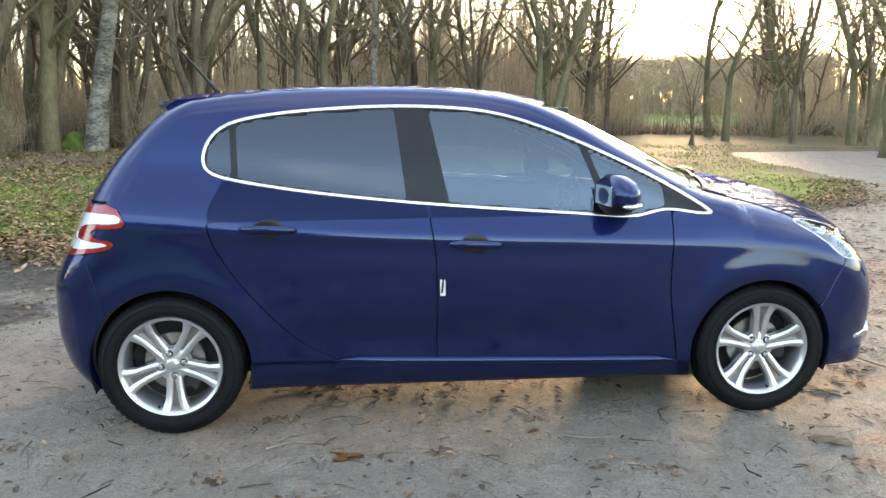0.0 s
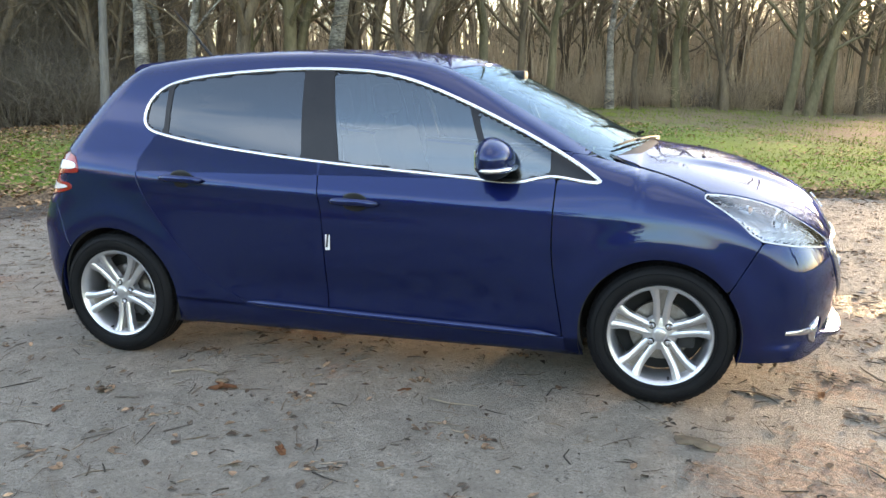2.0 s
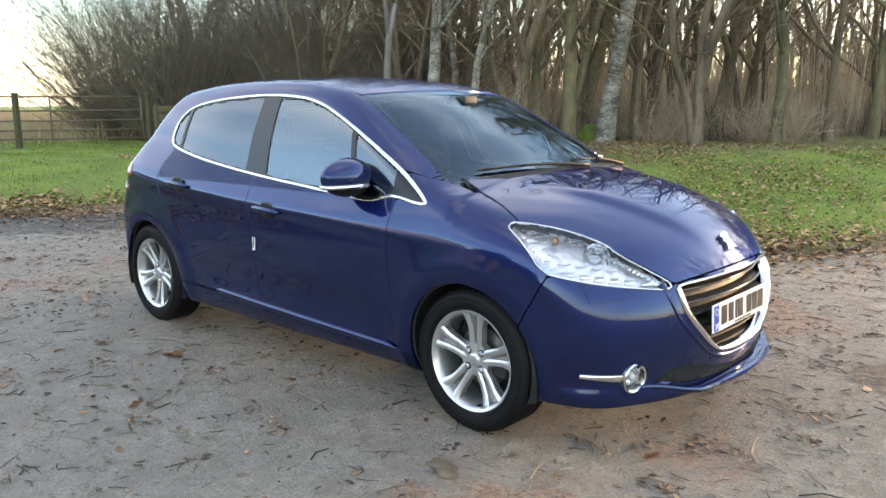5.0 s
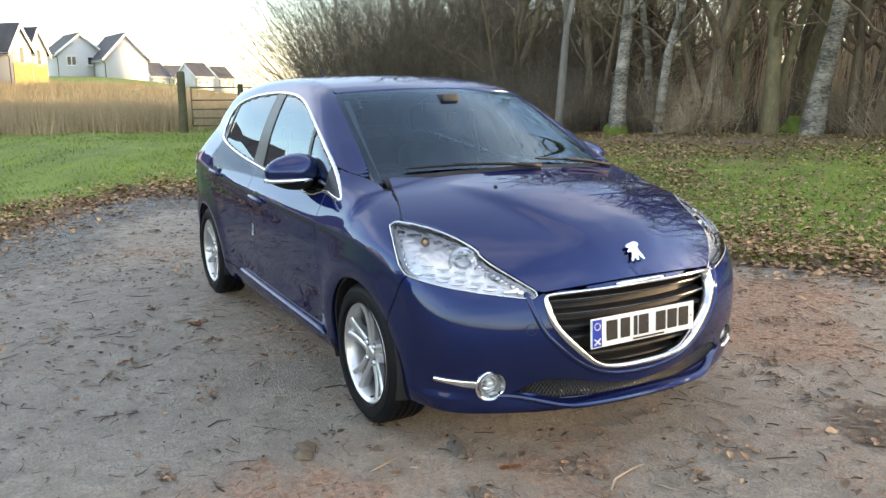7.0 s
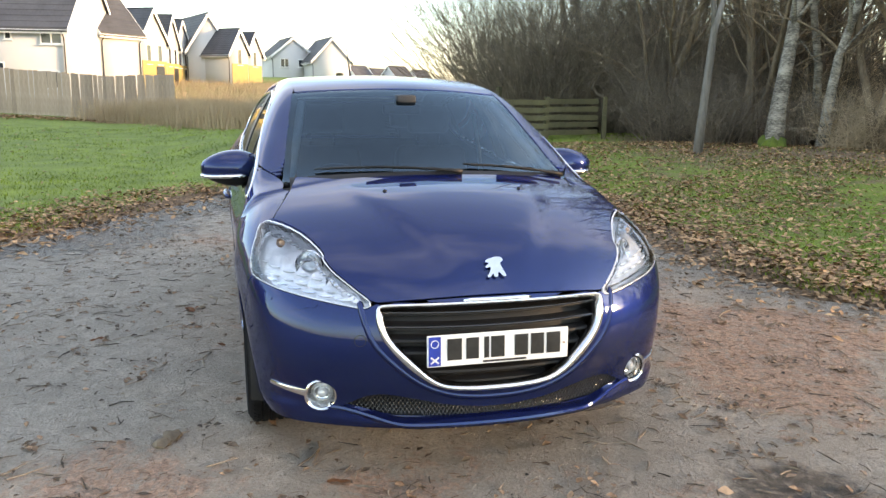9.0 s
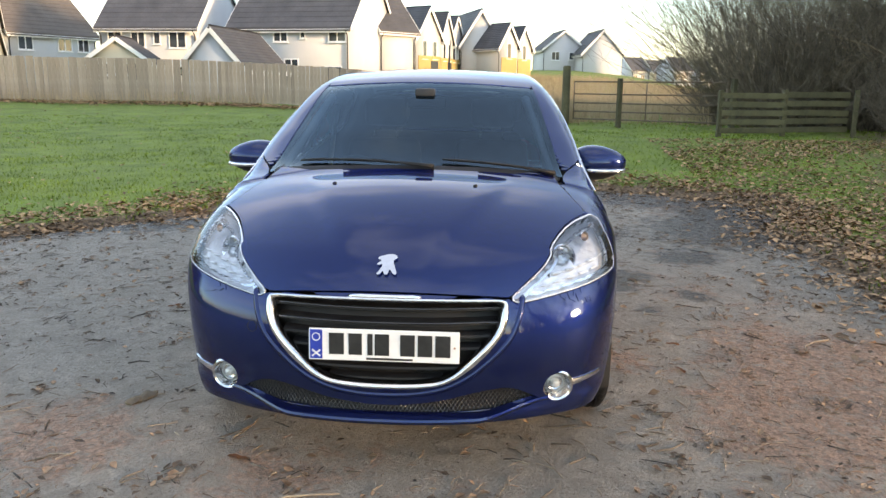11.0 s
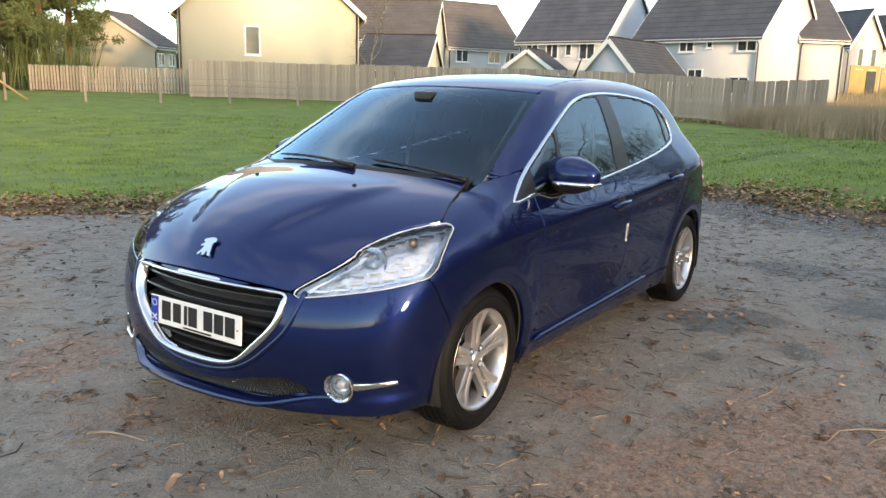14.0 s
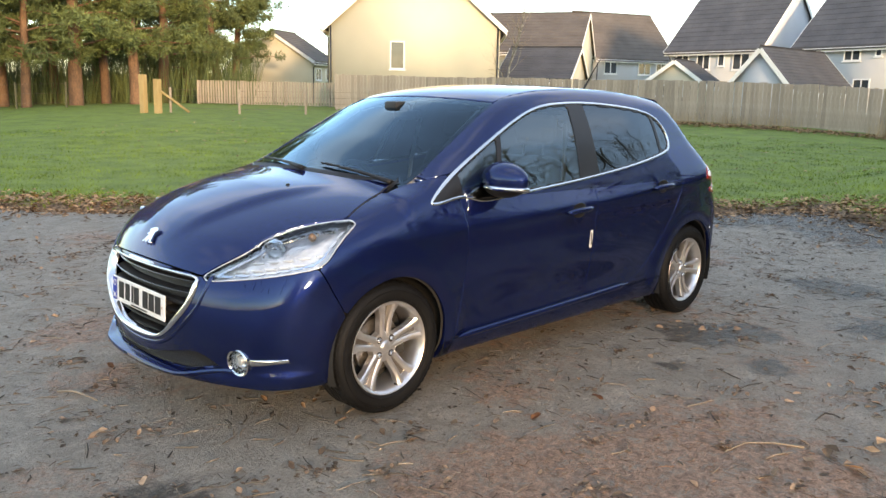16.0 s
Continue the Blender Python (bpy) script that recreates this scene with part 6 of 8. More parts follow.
for s_ in (-1, 1):               # the dark shut line beside the bonnet
    seam = [Vector((x, s_ * (float(HOOD_SIDE(np.array(x))) + 0.001), float(top(np.array(x), HOOD_SIDE(np.array(x)))) - 0.06)) for x in np.linspace(2.30, 2.68, 24)]
    lo_, hi_ = np.array([v.z - 0.1 for v in seam]), np.array([v.z + 0.3 for v in seam])
    for _ in range(24):
        mid_ = (lo_ + hi_) / 2
        out_ = body(np.array([v.x for v in seam]), np.array([v.y for v in seam]), mid_) > 0
        hi_, lo_ = np.where(out_, mid_, hi_), np.where(out_, lo_, mid_)
    v_, f_ = tube_arrays([(v.x, v.y, z_) for v, z_ in zip(seam, lo_)], [0.0028] * 24, 6)
    mesh_object("bonnet_seam", v_, f_, DARK, car, "dark shut line of the bonnet", True)
panel("windscreen", "top", r_screen, SCREEN, car, "clear laminated windscreen", offset=-0.004, depth=0)
panel("windscreen_border", "top", lambda x, a, z, y: np.maximum(r_screen(x, a, z, y), -(r_screen(x, a, z, y) + 0.028)), GLOSSBLACK, car, "black border of the windscreen", offset=-0.0065, depth=0)
panel("front_bumper", "front", r_bumper, PAINT, car, "deep blue front bumper with a chin lip", depth=0.025)
chin = bmesh.new()
rows = []
for y in np.linspace(-0.575, 0.575, 49):
    a_ = abs(y)
    fold = float(smooth01(np.array((a_ - 0.32) / 0.25)))
    zt = 0.238 + 0.040 * fold
    nose = lambda z: float(skin_front([y], [z])[0, 0])
    xo = nose(zt) + 0.036 * (1 - fold) + 0.002
    rows.append([chin.verts.new(p) for p in ((nose(zt + 0.010) - 0.004, y, zt + 0.010), (xo - 0.014, y, zt + 0.003), (xo - 0.002, y, zt - 0.002), (xo + 0.001, y, zt - 0.010), (xo - 0.006, y, zt - 0.022), (xo - 0.05, y, zt - 0.034), (nose(zt) - 0.06, y, zt - 0.038))])
for p, q in zip(rows, rows[1:]):
    for i in range(6):
        chin.faces.new((p[i], p[i + 1], q[i + 1], q[i]))
bmesh.ops.recalc_face_normals(chin, faces=chin.faces)
part("chin_spoiler", chin, PAINT, car, "deep blue chin spoiler under the bumper", True)
spoiler = bmesh.new()
rows = []
for y in np.linspace(-0.53, 0.53, 23):
    k_ = (y / 0.53) ** 2
    tz = lambda x: float(top(np.array(x), np.array(abs(y))))
    rows.append([spoiler.verts.new(p) for p in ((0.16, y, tz(0.16) + 0.001), (0.02, y, tz(0.02) + 0.008), (-0.09 + 0.08 * k_, y, tz(0.0) - 0.014 + 0.01 * k_), (-0.165 + 0.14 * k_, y, tz(0.0) - 0.030 + 0.01 * k_), (-0.155 + 0.14 * k_, y, tz(0.0) - 0.044), (0.0, y, tz(0.0) - 0.060))])
for p, q in zip(rows, rows[1:]):
    for i in range(5):
        spoiler.faces.new((p[i], p[i + 1], q[i + 1], q[i]))
spoiler.faces.new(rows[0])
spoiler.faces.new(rows[-1][::-1])
bmesh.ops.recalc_face_normals(spoiler, faces=spoiler.faces)
part("roof_spoiler", spoiler, PAINT, car, "deep blue roof spoiler over the rear window", True)
panel("tailgate", "rear", r_tailgate, PAINT, car)
panel("rear_window", "rear", r_backlight, PRIVACY, car, "tinted rear window", offset=-0.004, depth=0)
panel("rear_bumper", "rear", r_bumper_rear, PAINT, car, depth=0.02)


def tail_lamp(mirror):
    lamp = panel("tail_lamp", "rear", lambda x, a, z, y: np.maximum.reduce([d_tail(x, a, z, y) + 0.003, a * 0 + 0.45 - a, y if not mirror else -y]), REDLENS, car, "claw-shaped red and white tail lamp", False, 0.004, 0.02)
    hook = chaikin([(-0.145, 0.922), (-0.17, 0.936), (-0.30, 0.938), (-0.40, 0.918), (-0.48, 0.85), (-0.48, 0.795), (-0.40, 0.785), (-0.205, 0.811), (-0.20, 0.824), (-0.31, 0.828), (-0.37, 0.838), (-0.345, 0.872), (-0.28, 0.899), (-0.15, 0.901)], 1)
    panel("white_lens", "rear", lambda x, a, z, y: np.maximum.reduce([outline_distance(x, z, hook), 0.45 - a, y if not mirror else -y]), WHITELENS, lamp, "frosted white inner lens", False, 0.0065, 0.004)


for mirror in (False, True):
    s = 1 if mirror else -1
    panel("front_wing", "side", r_wing, PAINT, car, "", mirror, depth=0.02)
    panel("rear_quarter", "side", r_quarter, PAINT, car, "deep blue rear quarter, pillars and roof rail", mirror)
    panel("side_sill", "side", r_sill, PAINT, car, "", mirror)
    fd = panel("front_door", "side", r_door_front, PAINT, car, "deep blue front door", mirror)
    rd = panel("rear_door", "side", r_door_rear, PAINT, car, "deep blue rear door", mirror)
    panel("window_surround", "side", lambda x, a, z, y: np.maximum(d_dlo(x, a, z, y) + 0.012, -np.minimum.reduce(window_zones(x, a, z, y)) + 0.0), PILLARBLACK, car, "satin black pillars between the windows", mirror, -0.001, 0.012)
    ribbon("chrome_strip", DLO, on_side, 0.0145, 0.004, CHROME, car, "chrome strip framing the side windows", mirror)
    for i, (nm, mt) in enumerate((("quarter_window", PRIVACY), ("rear_door_window", PRIVACY), ("front_door_window", GLASS), ("front_quarter_window", GLASS))):
        panel(nm, "side", lambda x, a, z, y, i=i: window_zones(x, a, z, y)[i] - 0.004, mt, car, "tinted side glass" if mt is PRIVACY else "clear side glass", mirror, -0.0055, 0)
    tail_lamp(mirror)

for s_ in (-1, 1):
    xs_ = np.linspace(0.70, 2.13, 40)
    ridge = on_side(np.stack([xs_, SILL(xs_) + 0.006], 1)) * (1, -s_, 1)
    v_, f_ = tube_arrays(ridge + np.array((0, s_ * 0.010, 0)), [0.002, 0.009] + [0.017] * 36 + [0.009, 0.002], 12)
    mesh_object("sill_ridge", v_, f_, PAINT, car, "rounded blue ridge along the door bottoms", True)

# ---- lamps ----
def head_lamp(mirror):
    s = 1 if mirror else -1
    own = lambda y: -y * s
    lamp = panel("head_lamp", "front", lambda x, a, z, y: np.maximum(d_head(x, a, z, y) + 0.003, own(y)), LENS, car, "clear swept-back head lamp with bright reflectors", False, 0.0, 0.01)
    panel("reflector", "front", lambda x, a, z, y: np.maximum(d_head(x, a, z, y) + 0.004, own(y)), LAMPIN, lamp, "bright faceted reflector", False, -0.044, -0.038)
    ribbon("lamp_rim", HEAD * (HEAD_SCALE, 1), on_nose, 0.003, 0.0004, LAMPIN, lamp, "pale moulded rim of the lens", mirror, 0.008)
    panel("inner_bezel", "front", lambda x, a, z, y: np.maximum.reduce([d_head(x, a, z, y) + 0.016, -(d_head(x, a, z, y) + 0.024), own(y)]), CHROME, lamp, "bright line of the inner bezel", False, -0.016, 0.010)
    for k_ in range(2):
        panel("light_guide", "front", lambda x, a, z, y, k_=k_: np.maximum.reduce([d_head(x, a, z, y) + 0.030, np.abs(z - 0.640 - 0.20 * (a - 0.36) - 0.030 * k_) - 0.004, own(y)]), WHITELENS, lamp, "clear moulded light guide", False, -0.030, 0.006)
    for x, a, z, r, nm in ((2.998, 0.628, 0.738, 0.055, "main_projector"), (3.084, 0.540, 0.688, 0.043, "dipped_projector"), (2.87, 0.715, 0.800, 0.018, "turn_signal")):
        ax = Vector((0.80, s * 0.50, 0.12)).normalized()
        m = Matrix.Translation((x - 0.035, s * (a - 0.015), z)) @ ax.to_track_quat("Z", "Y").to_matrix().to_4x4()
        b = lathe([(r * 0.35, -0.03), (r * 0.8, -0.008), (r, 0.012), (r * 0.96, 0.020), (r * 0.88, 0.016), (r * 0.72, 0.0), (r * 0.45, -0.014), (0.001, -0.018)], 28, "z")
        o = part(nm, b, CHROME, lamp, "round silvered lamp bowl", True)
        o.matrix_basis = m
        b = lathe([(r * 0.66, 0.0), (r * 0.58, 0.012), (r * 0.38, 0.022), (r * 0.15, 0.026), (0.0005, 0.027)], 24, "z")
        o = part("bulb_lens", b, AMBER if nm == "turn_signal" else LENS, lamp, "amber bulb" if nm == "turn_signal" else "clear bulb lens", True)
        o.matrix_basis = m
    return lamp


def skin_point(x, a, z, s, axis):
    """The skin's place and normal by two known coordinates."""
    if axis == "x":
        p = skin_front([s * a], [z])
    else:
        lo, hi = np.array([0.3]), np.array([1.1])
        for _ in range(24):
            mid = (lo + hi) / 2
            out = body(np.array([x]), s * mid, np.array([z])) > 0
            hi, lo = np.where(out, mid, hi), np.where(out, lo, mid)
        p = np.array([[x, s * lo[0], z]])
    return Vector(p[0]), Vector(normals_at(p)[0])


def fog_lamp(s):
    p, n = skin_point(0, 0.605, 0.311, s, "x")
    n = (n + Vector((0.9, 0, 0))).normalized()
    m = Matrix.Translation(p - n * 0.004) @ n.to_track_quat("Z", "Y").to_matrix().to_4x4()
    lamp = part("fog_lamp", lathe([(0.034, -0.03), (0.045, -0.004), (0.048, 0.006), (0.054, 0.010), (0.059, 0.006), (0.060, -0.02)], 36, "z"), CHROME, car, "round chrome-ringed fog lamp", True)
    lamp.matrix_basis = m
    part("lens", lathe([(0.0455, 0.0), (0.036, 0.007), (0.02, 0.011), (0.0005, 0.012)], 32, "z"), LENS, lamp, "clear domed lens", True)
    part("reflector", lathe([(0.046, -0.002), (0.040, -0.016), (0.026, -0.026), (0.012, -0.030), (0.0005, -0.030)], 28, "z"), CHROME, lamp, "silvered bowl", True)
    part("bulb_shield", lathe([(0.017, -0.028), (0.017, -0.012), (0.013, -0.006), (0.0005, -0.005)], 20, "z"), LAMPIN, lamp, "bright cap over the bulb", True)
    part("bowl_ring", lathe([(0.030, -0.022), (0.030, -0.014), (0.027, -0.014), (0.027, -0.024)], 28, "z"), LAMPIN, lamp, "bright ring inside the bowl", True)
    rows, blade = [], bmesh.new()
    for f in np.linspace(0, 1, 9):
        half = 0.0145 - 0.0060 * f
        ks, hs = np.array((-1.0, -0.92, -0.3, 0.3, 0.92, 1.0)), np.array((-0.006, 0.004, 0.008, 0.008, 0.004, -0.006))
        q = skin_front(np.full(6, s * (0.652 + 0.112 * f)), 0.316 + 0.012 * f + ks * half)
        rows.append([blade.verts.new(c) for c in q + normals_at(q) * hs[:, None]])
    for p, q in zip(rows, rows[1:]):
        for i in range(5):
            blade.faces.new((p[i], p[i + 1], q[i + 1], q[i]))
    blade.faces.new(rows[0])
    blade.faces.new(rows[-1][::-1])
    bmesh.ops.recalc_face_normals(blade, faces=blade.faces)
    part("chrome_wing", blade, CHROME, car, "chrome blade beside the fog lamp", True)


for mirror in (False, True):
    head_lamp(mirror)
    fog_lamp(1 if mirror else -1)

# ---- grille ----
def frame_width(q):
    """Broad at the grille's upper corners, slim along the top and the bottom."""
    side = smooth01((np.abs(q[:, 0]) - 0.20) / 0.18)
    return 0.011 + 0.006 * smooth01((0.5 - q[:, 1]) / 0.1) + 0.015 * side * smooth01((0.640 - q[:, 1]) / 0.04)


# the soft body-colour lip that runs round the grille
LIP_SIDE = [(0.474, 0.650), (0.464, 0.585), (0.440, 0.515), (0.392, 0.458), (0.300, 0.376), (0.205, 0.328), (0.10, 0.309)]
lip_line = chaikin(LIP_SIDE + [(0.0, 0.306)] + [(-y, z) for y, z in LIP_SIDE[::-1]], 2, False)
run = skin_front(lip_line[:, 0], lip_line[:, 1])
v, f = tube_arrays(run - normals_at(run) * 0.007, [0.004, 0.009] + [0.0125] * (len(run) - 4) + [0.009, 0.004], 12, True)
mesh_object("bumper_lip", v, f, PAINT, car, "raised blue lip round the grille", True)
gr = ribbon("grille", GRILLE, on_front, frame_width, 0.010, CHROME, car, "black grille in a broad chrome frame", False, 0.03)
panel("grille_backing", "front", lambda x, a, z, y: d_grille(x, a, z, y) - 0.01, BLACK, gr, "black recessed backing", offset=-0.075, depth=0)
for k, (z, w) in enumerate(((0.602, 0.395), (0.555, 0.385), (0.40, 0.27), (0.358, 0.20), (0.47, 0.33), (0.512, 0.365))):
    pts = [Vector(q) for q in skin_front(np.linspace(-w, w, 21), np.full(21, z)) - (0.058, 0, 0)]
    b = bmesh.new()
    rows = [[b.verts.new(p + Vector(o)) for p in pts] for o in ((0.020, 0, 0.004), (0.022, 0, -0.004), (0.0, 0, -0.012), (-0.03, 0, -0.010), (-0.03, 0, 0.012), (0.0, 0, 0.012))]
    for r1, r2 in zip(rows, rows[1:] + rows[:1]):
        for i in range(20):
            b.faces.new((r1[i], r1[i + 1], r2[i + 1], r2[i]))
    bmesh.ops.recalc_face_normals(b, faces=b.faces)
    part("slat", b, BLACK, gr, "", True)
    if k < 2:
        v, f = tube_arrays([p + Vector((0.022, 0, 0.004)) for p in pts], [0.0042] * 21, 6, True)
        mesh_object("slat_trim", v, f, GLOSSBLACK, gr, "glossy black edge of the slat", True)
# the bright tab at the bonnet's front edge
pts = skin_front(np.linspace(-0.125, 0.125, 11), np.full(11, 0.652)) + (0.004, 0, 0)
v, f = tube_arrays(pts, [0.004] + [0.0085] * 9 + [0.004], 8, True)
mesh_object("bonnet_tab", v, f, CHROME, car, "bright tab at the bonnet edge", True)

# round cover of the towing eye
p, n = skin_point(0, 0.478, 0.520, -1, "x")
o = part("towing_cover", lathe([(0.0205, -0.004), (0.0205, 0.0012), (0.0185, 0.0016), (0.0185, -0.002)], 28, "z"), DARK, car, "thin dark seam of the towing-eye cover", True)
o.matrix_basis = Matrix.Translation(p) @ n.to_track_quat("Z", "Y").to_matrix().to_4x4()

# lower intake: dark backing with a honeycomb mesh
inlet = panel("lower_intake", "front", lambda x, a, z, y: d_intake(x, a, z, y) - 0.008, DARK, car, "low intake with a black wire mesh", offset=-0.03, depth=0)
net = Soup()
strands = np.array([[(k * 0.0145 + lean * 0.060 * (t - 0.5), 0.244 + 0.090 * t) for t in np.linspace(0, 1, 11)] for k in range(-38, 39) for lean in (-1, 1)])
fit_in = outline_distance(strands[..., 0], strands[..., 1], INTAKE) < 0.004
on_skin = skin_front(strands[..., 0].ravel(), strands[..., 1].ravel()).reshape(-1, 11, 3) - (0.012, 0, 0)
for keep, run in zip(fit_in, on_skin):
    if keep.sum() > 1:
        net.put(*tube_arrays(run[keep], [0.0017] * int(keep.sum()), 4))
mesh_o = net.build("mesh", GLOSSBLACK, inlet, "black diamond mesh")
mesh_o["kind"] = "stuff"

# number plate, its characters as plain bars
plate = part("number_plate", box(-0.004, 0.004, -0.26, 0.26, -0.0555, 0.0555, 0.003), PLATEW, car, "white front number plate with a blue band")
plate.matrix_basis = pose(3.276, 0, 0.484, 0, -3.0)
part("blue_band", box(0.0045, 0.006, -0.255, -0.212, -0.051, 0.051), PLATEB, plate, "blue band at the plate's end")
ring_ = part("emblem_ring", lathe([(0.0115, 0.0), (0.0115, 0.0012), (0.0145, 0.0012), (0.0145, 0.0)], 20, "z"), STICKER, plate, "pale ring on the blue band")
ring_.matrix_basis = pose(0.0060, -0.2335, 0.026, 0, 90, 0)
for tilt in (-38, 38):
    o = part("emblem_bar", box(0.0, 0.0010, -0.018, 0.018, -0.0028, 0.0028), STICKER, plate, "pale bar on the blue band")
    o.matrix_basis = pose(0.0060 + 0.0004 * (tilt > 0), -0.2335, -0.031, tilt, 0, 0)
for y0, w in ((-0.163, 0.052), (-0.098, 0.046), (-0.047, 0.018), (-0.006, 0.050), (0.082, 0.050), (0.142, 0.050), (0.203, 0.052)):
    part("character_bar", box(0.0045, 0.006, y0 - w / 2, y0 + w / 2, -0.034, 0.041), INK, plate, "plain dark bar")
part("maker_bar", box(0.0045, 0.006, -0.06, 0.10, -0.050, -0.043), INK, plate, "thin dark line of small print")
part("screw_cap", lathe([(0.0035, 0.0), (0.0035, 0.003), (0.0005, 0.0035)], 10, "z"), NEEDLEMAT, plate, "rusty plate screw").matrix_basis = pose(0.0042, 0.243, 0, 0, 90, 0)
part("plate_mount", box(-0.06, -0.0045, -0.20, 0.20, -0.04, 0.04), BLACK, plate, "black plate carrier")

# the maker's badge as a plain bright shape
def badge():
    shape = chaikin([(-0.008, -0.052), (0.010, -0.052), (0.016, -0.020), (0.034, -0.050), (0.054, -0.052), (0.040, -0.010), (0.030, 0.022), (0.052, 0.034), (0.044, 0.052), (0.018, 0.056), (-0.006, 0.050), (-0.034, 0.042),
                     (-0.044, 0.028), (-0.020, 0.022), (-0.046, 0.004), (-0.040, -0.004), (-0.014, 0.004), (-0.030, -0.030), (-0.046, -0.050), (-0.030, -0.054), (-0.012, -0.030)], 1)
    b = bmesh.new()
    vs = [b.verts.new((u * 0.74, v * 0.74, 0)) for u, v in shape]
    face = b.faces.new(vs)
    ext = bmesh.ops.extrude_face_region(b, geom=[face])
    bmesh.ops.translate(b, vec=(0, 0, 0.006), verts=[g for g in ext["geom"] if isinstance(g, bmesh.types.BMVert)])
    bmesh.ops.recalc_face_normals(b, faces=b.faces)
    p = Vector((3.205, 0, float(top(3.205, 0.0))))
    n = Vector(normals_at(np.array([[p.x, 0.0, p.z]]))[0])
    o = part("badge", b, CHROME, car, "small bright chrome emblem")
    zax = n
    yax = (Vector((0, 0, 1)) - zax * zax.z).normalized()
    xax = yax.cross(zax)
    o.matrix_basis = Matrix.Translation(p - n * 0.003) @ Matrix((xax, yax, zax)).transposed().to_4x4()


badge()


# ---- wheels ----
def wheel_set():
    ob = empty("wheel")
    ob.parent = car
    W = 0.0975
    prof = [(0.212, -0.075), (0.222, -0.088), (0.240, -0.096), (0.262, -W), (0.282, -0.092), (0.296, -0.080), (0.3035, -0.066), (0.3055, -0.052)]
    for g in (-0.045, -0.016, 0.016, 0.045):
        prof += [(0.3065, g - 0.006), (0.2995, g - 0.004), (0.2995, g + 0.004), (0.3065, g + 0.006)]
    prof += [(0.3055, 0.052), (0.3035, 0.066), (0.296, 0.080), (0.282, 0.092), (0.262, W), (0.240, 0.096), (0.222, 0.088), (0.212, 0.075)]
    tyre = part("tyre", lathe(prof, 96), RUBBER, ob, "black rubber tyre with grooved tread", True)
    tread = Soup()
    for k in range(60):          # shoulder blocks
        a = 2 * math.pi * k / 60
        for sy in (-1, 1):
            c = [(r, y) for r, y in ((0.3045, 0.056), (0.3075, 0.060), (0.3010, 0.079), (0.297, 0.081))]
            v = []
            for da in (-0.034, 0.034):
                for r, y in c:
                    v.append((r * math.cos(a + da + sy * 0.01), sy * y, r * math.sin(a + da + sy * 0.01)))
            tread.put(v, [(0, 1, 5, 4), (1, 2, 6, 5), (2, 3, 7, 6)])
            tread.put([v[0], v[1], v[2], v[3]], [(0, 1, 2, 3)])
            tread.put([v[4], v[5], v[6], v[7]], [(3, 2, 1, 0)])
    o = tread.build("tread_pattern", RUBBER, tyre, "shoulder tread blocks")
    o["kind"] = "stuff"
    for r in (0.228, 0.270):     # moulded rings on the sidewall
        part("sidewall_ring", lathe([(r - 0.002, -0.094), (r, -0.0985), (r + 0.002, -0.094)], 72), RUBBER, tyre, "", True)
    rim = part("rim", lathe([(0.206, -0.066), (0.216, -0.078), (0.219, -0.084), (0.216, -0.087), (0.207, -0.083), (0.199, -0.070), (0.192, -0.045), (0.188, 0.03), (0.205, 0.075), (0.215, 0.08)], 72), ALLOY, ob, "silver alloy rim with five split spokes", True)
    for k in range(5):
        a = math.pi / 2 + 2 * math.pi * k / 5
        for side in (-1, 1):
            b = bmesh.new()
            stations = ((0.036, 0.0150, 0.0150, -0.054, -0.020), (0.070, 0.0185, 0.0158, -0.058, -0.022), (0.110, 0.0215, 0.0150, -0.060, -0.024), (0.150, 0.0262, 0.0152, -0.066, -0.030), (0.182, 0.0350, 0.0190, -0.074, -0.036), (0.207, 0.0470, 0.0265, -0.081, -0.045))
            rows = []
            for r, off, hw, yo, yi in stations:
                ca, sa = math.cos(a), math.sin(a)
                ta = (-sa, ca)
                row = []
                for u, yy in ((-1.0, yi), (-0.92, yo + 0.006), (-0.35, yo), (0.35, yo), (0.92, yo + 0.006), (1.0, yi)):
                    row.append(b.verts.new((r * ca + (side * off + u * hw) * ta[0], yy, r * sa + (side * off + u * hw) * ta[1])))
                rows.append(row)
            for p, q in zip(rows, rows[1:]):
                for i in range(5):
                    b.faces.new((p[i], p[i + 1], q[i + 1], q[i]))
                b.faces.new((p[5], p[0], q[0], q[5]))
            b.faces.new(rows[-1])
            bmesh.ops.recalc_face_normals(b, faces=b.faces)
            part("spoke", b, ALLOY, rim, "", True)
        ca, sa = math.cos(a), math.sin(a)
        web = bmesh.new()
        quad = [web.verts.new((r * ca - u * sa, y, r * sa + u * ca)) for r, u, y in ((0.06, -0.010, -0.034), (0.06, 0.010, -0.034), (0.205, 0.030, -0.046), (0.205, -0.030, -0.046))]
        web.faces.new(quad)
        part("spoke_web", web, DISC, rim, "recessed web in the split spoke")
    part("hub_cap", lathe([(0.0005, -0.064), (0.018, -0.064), (0.026, -0.061), (0.030, -0.055), (0.034, -0.054), (0.055, -0.0535), (0.070, -0.050), (0.078, -0.02)], 36), ALLOY, rim, "round centre cap", True)
    for k in range(4):
        a = math.pi / 4 + math.pi / 2 * k
        o = part("wheel_bolt", lathe([(0.0005, -0.067), (0.007, -0.0665), (0.0105, -0.062), (0.0115, -0.040)], 10), CHROME, rim, "bright wheel bolt", True)
        o.matrix_basis = pose(0.050 * math.cos(a), 0, 0.050 * math.sin(a))
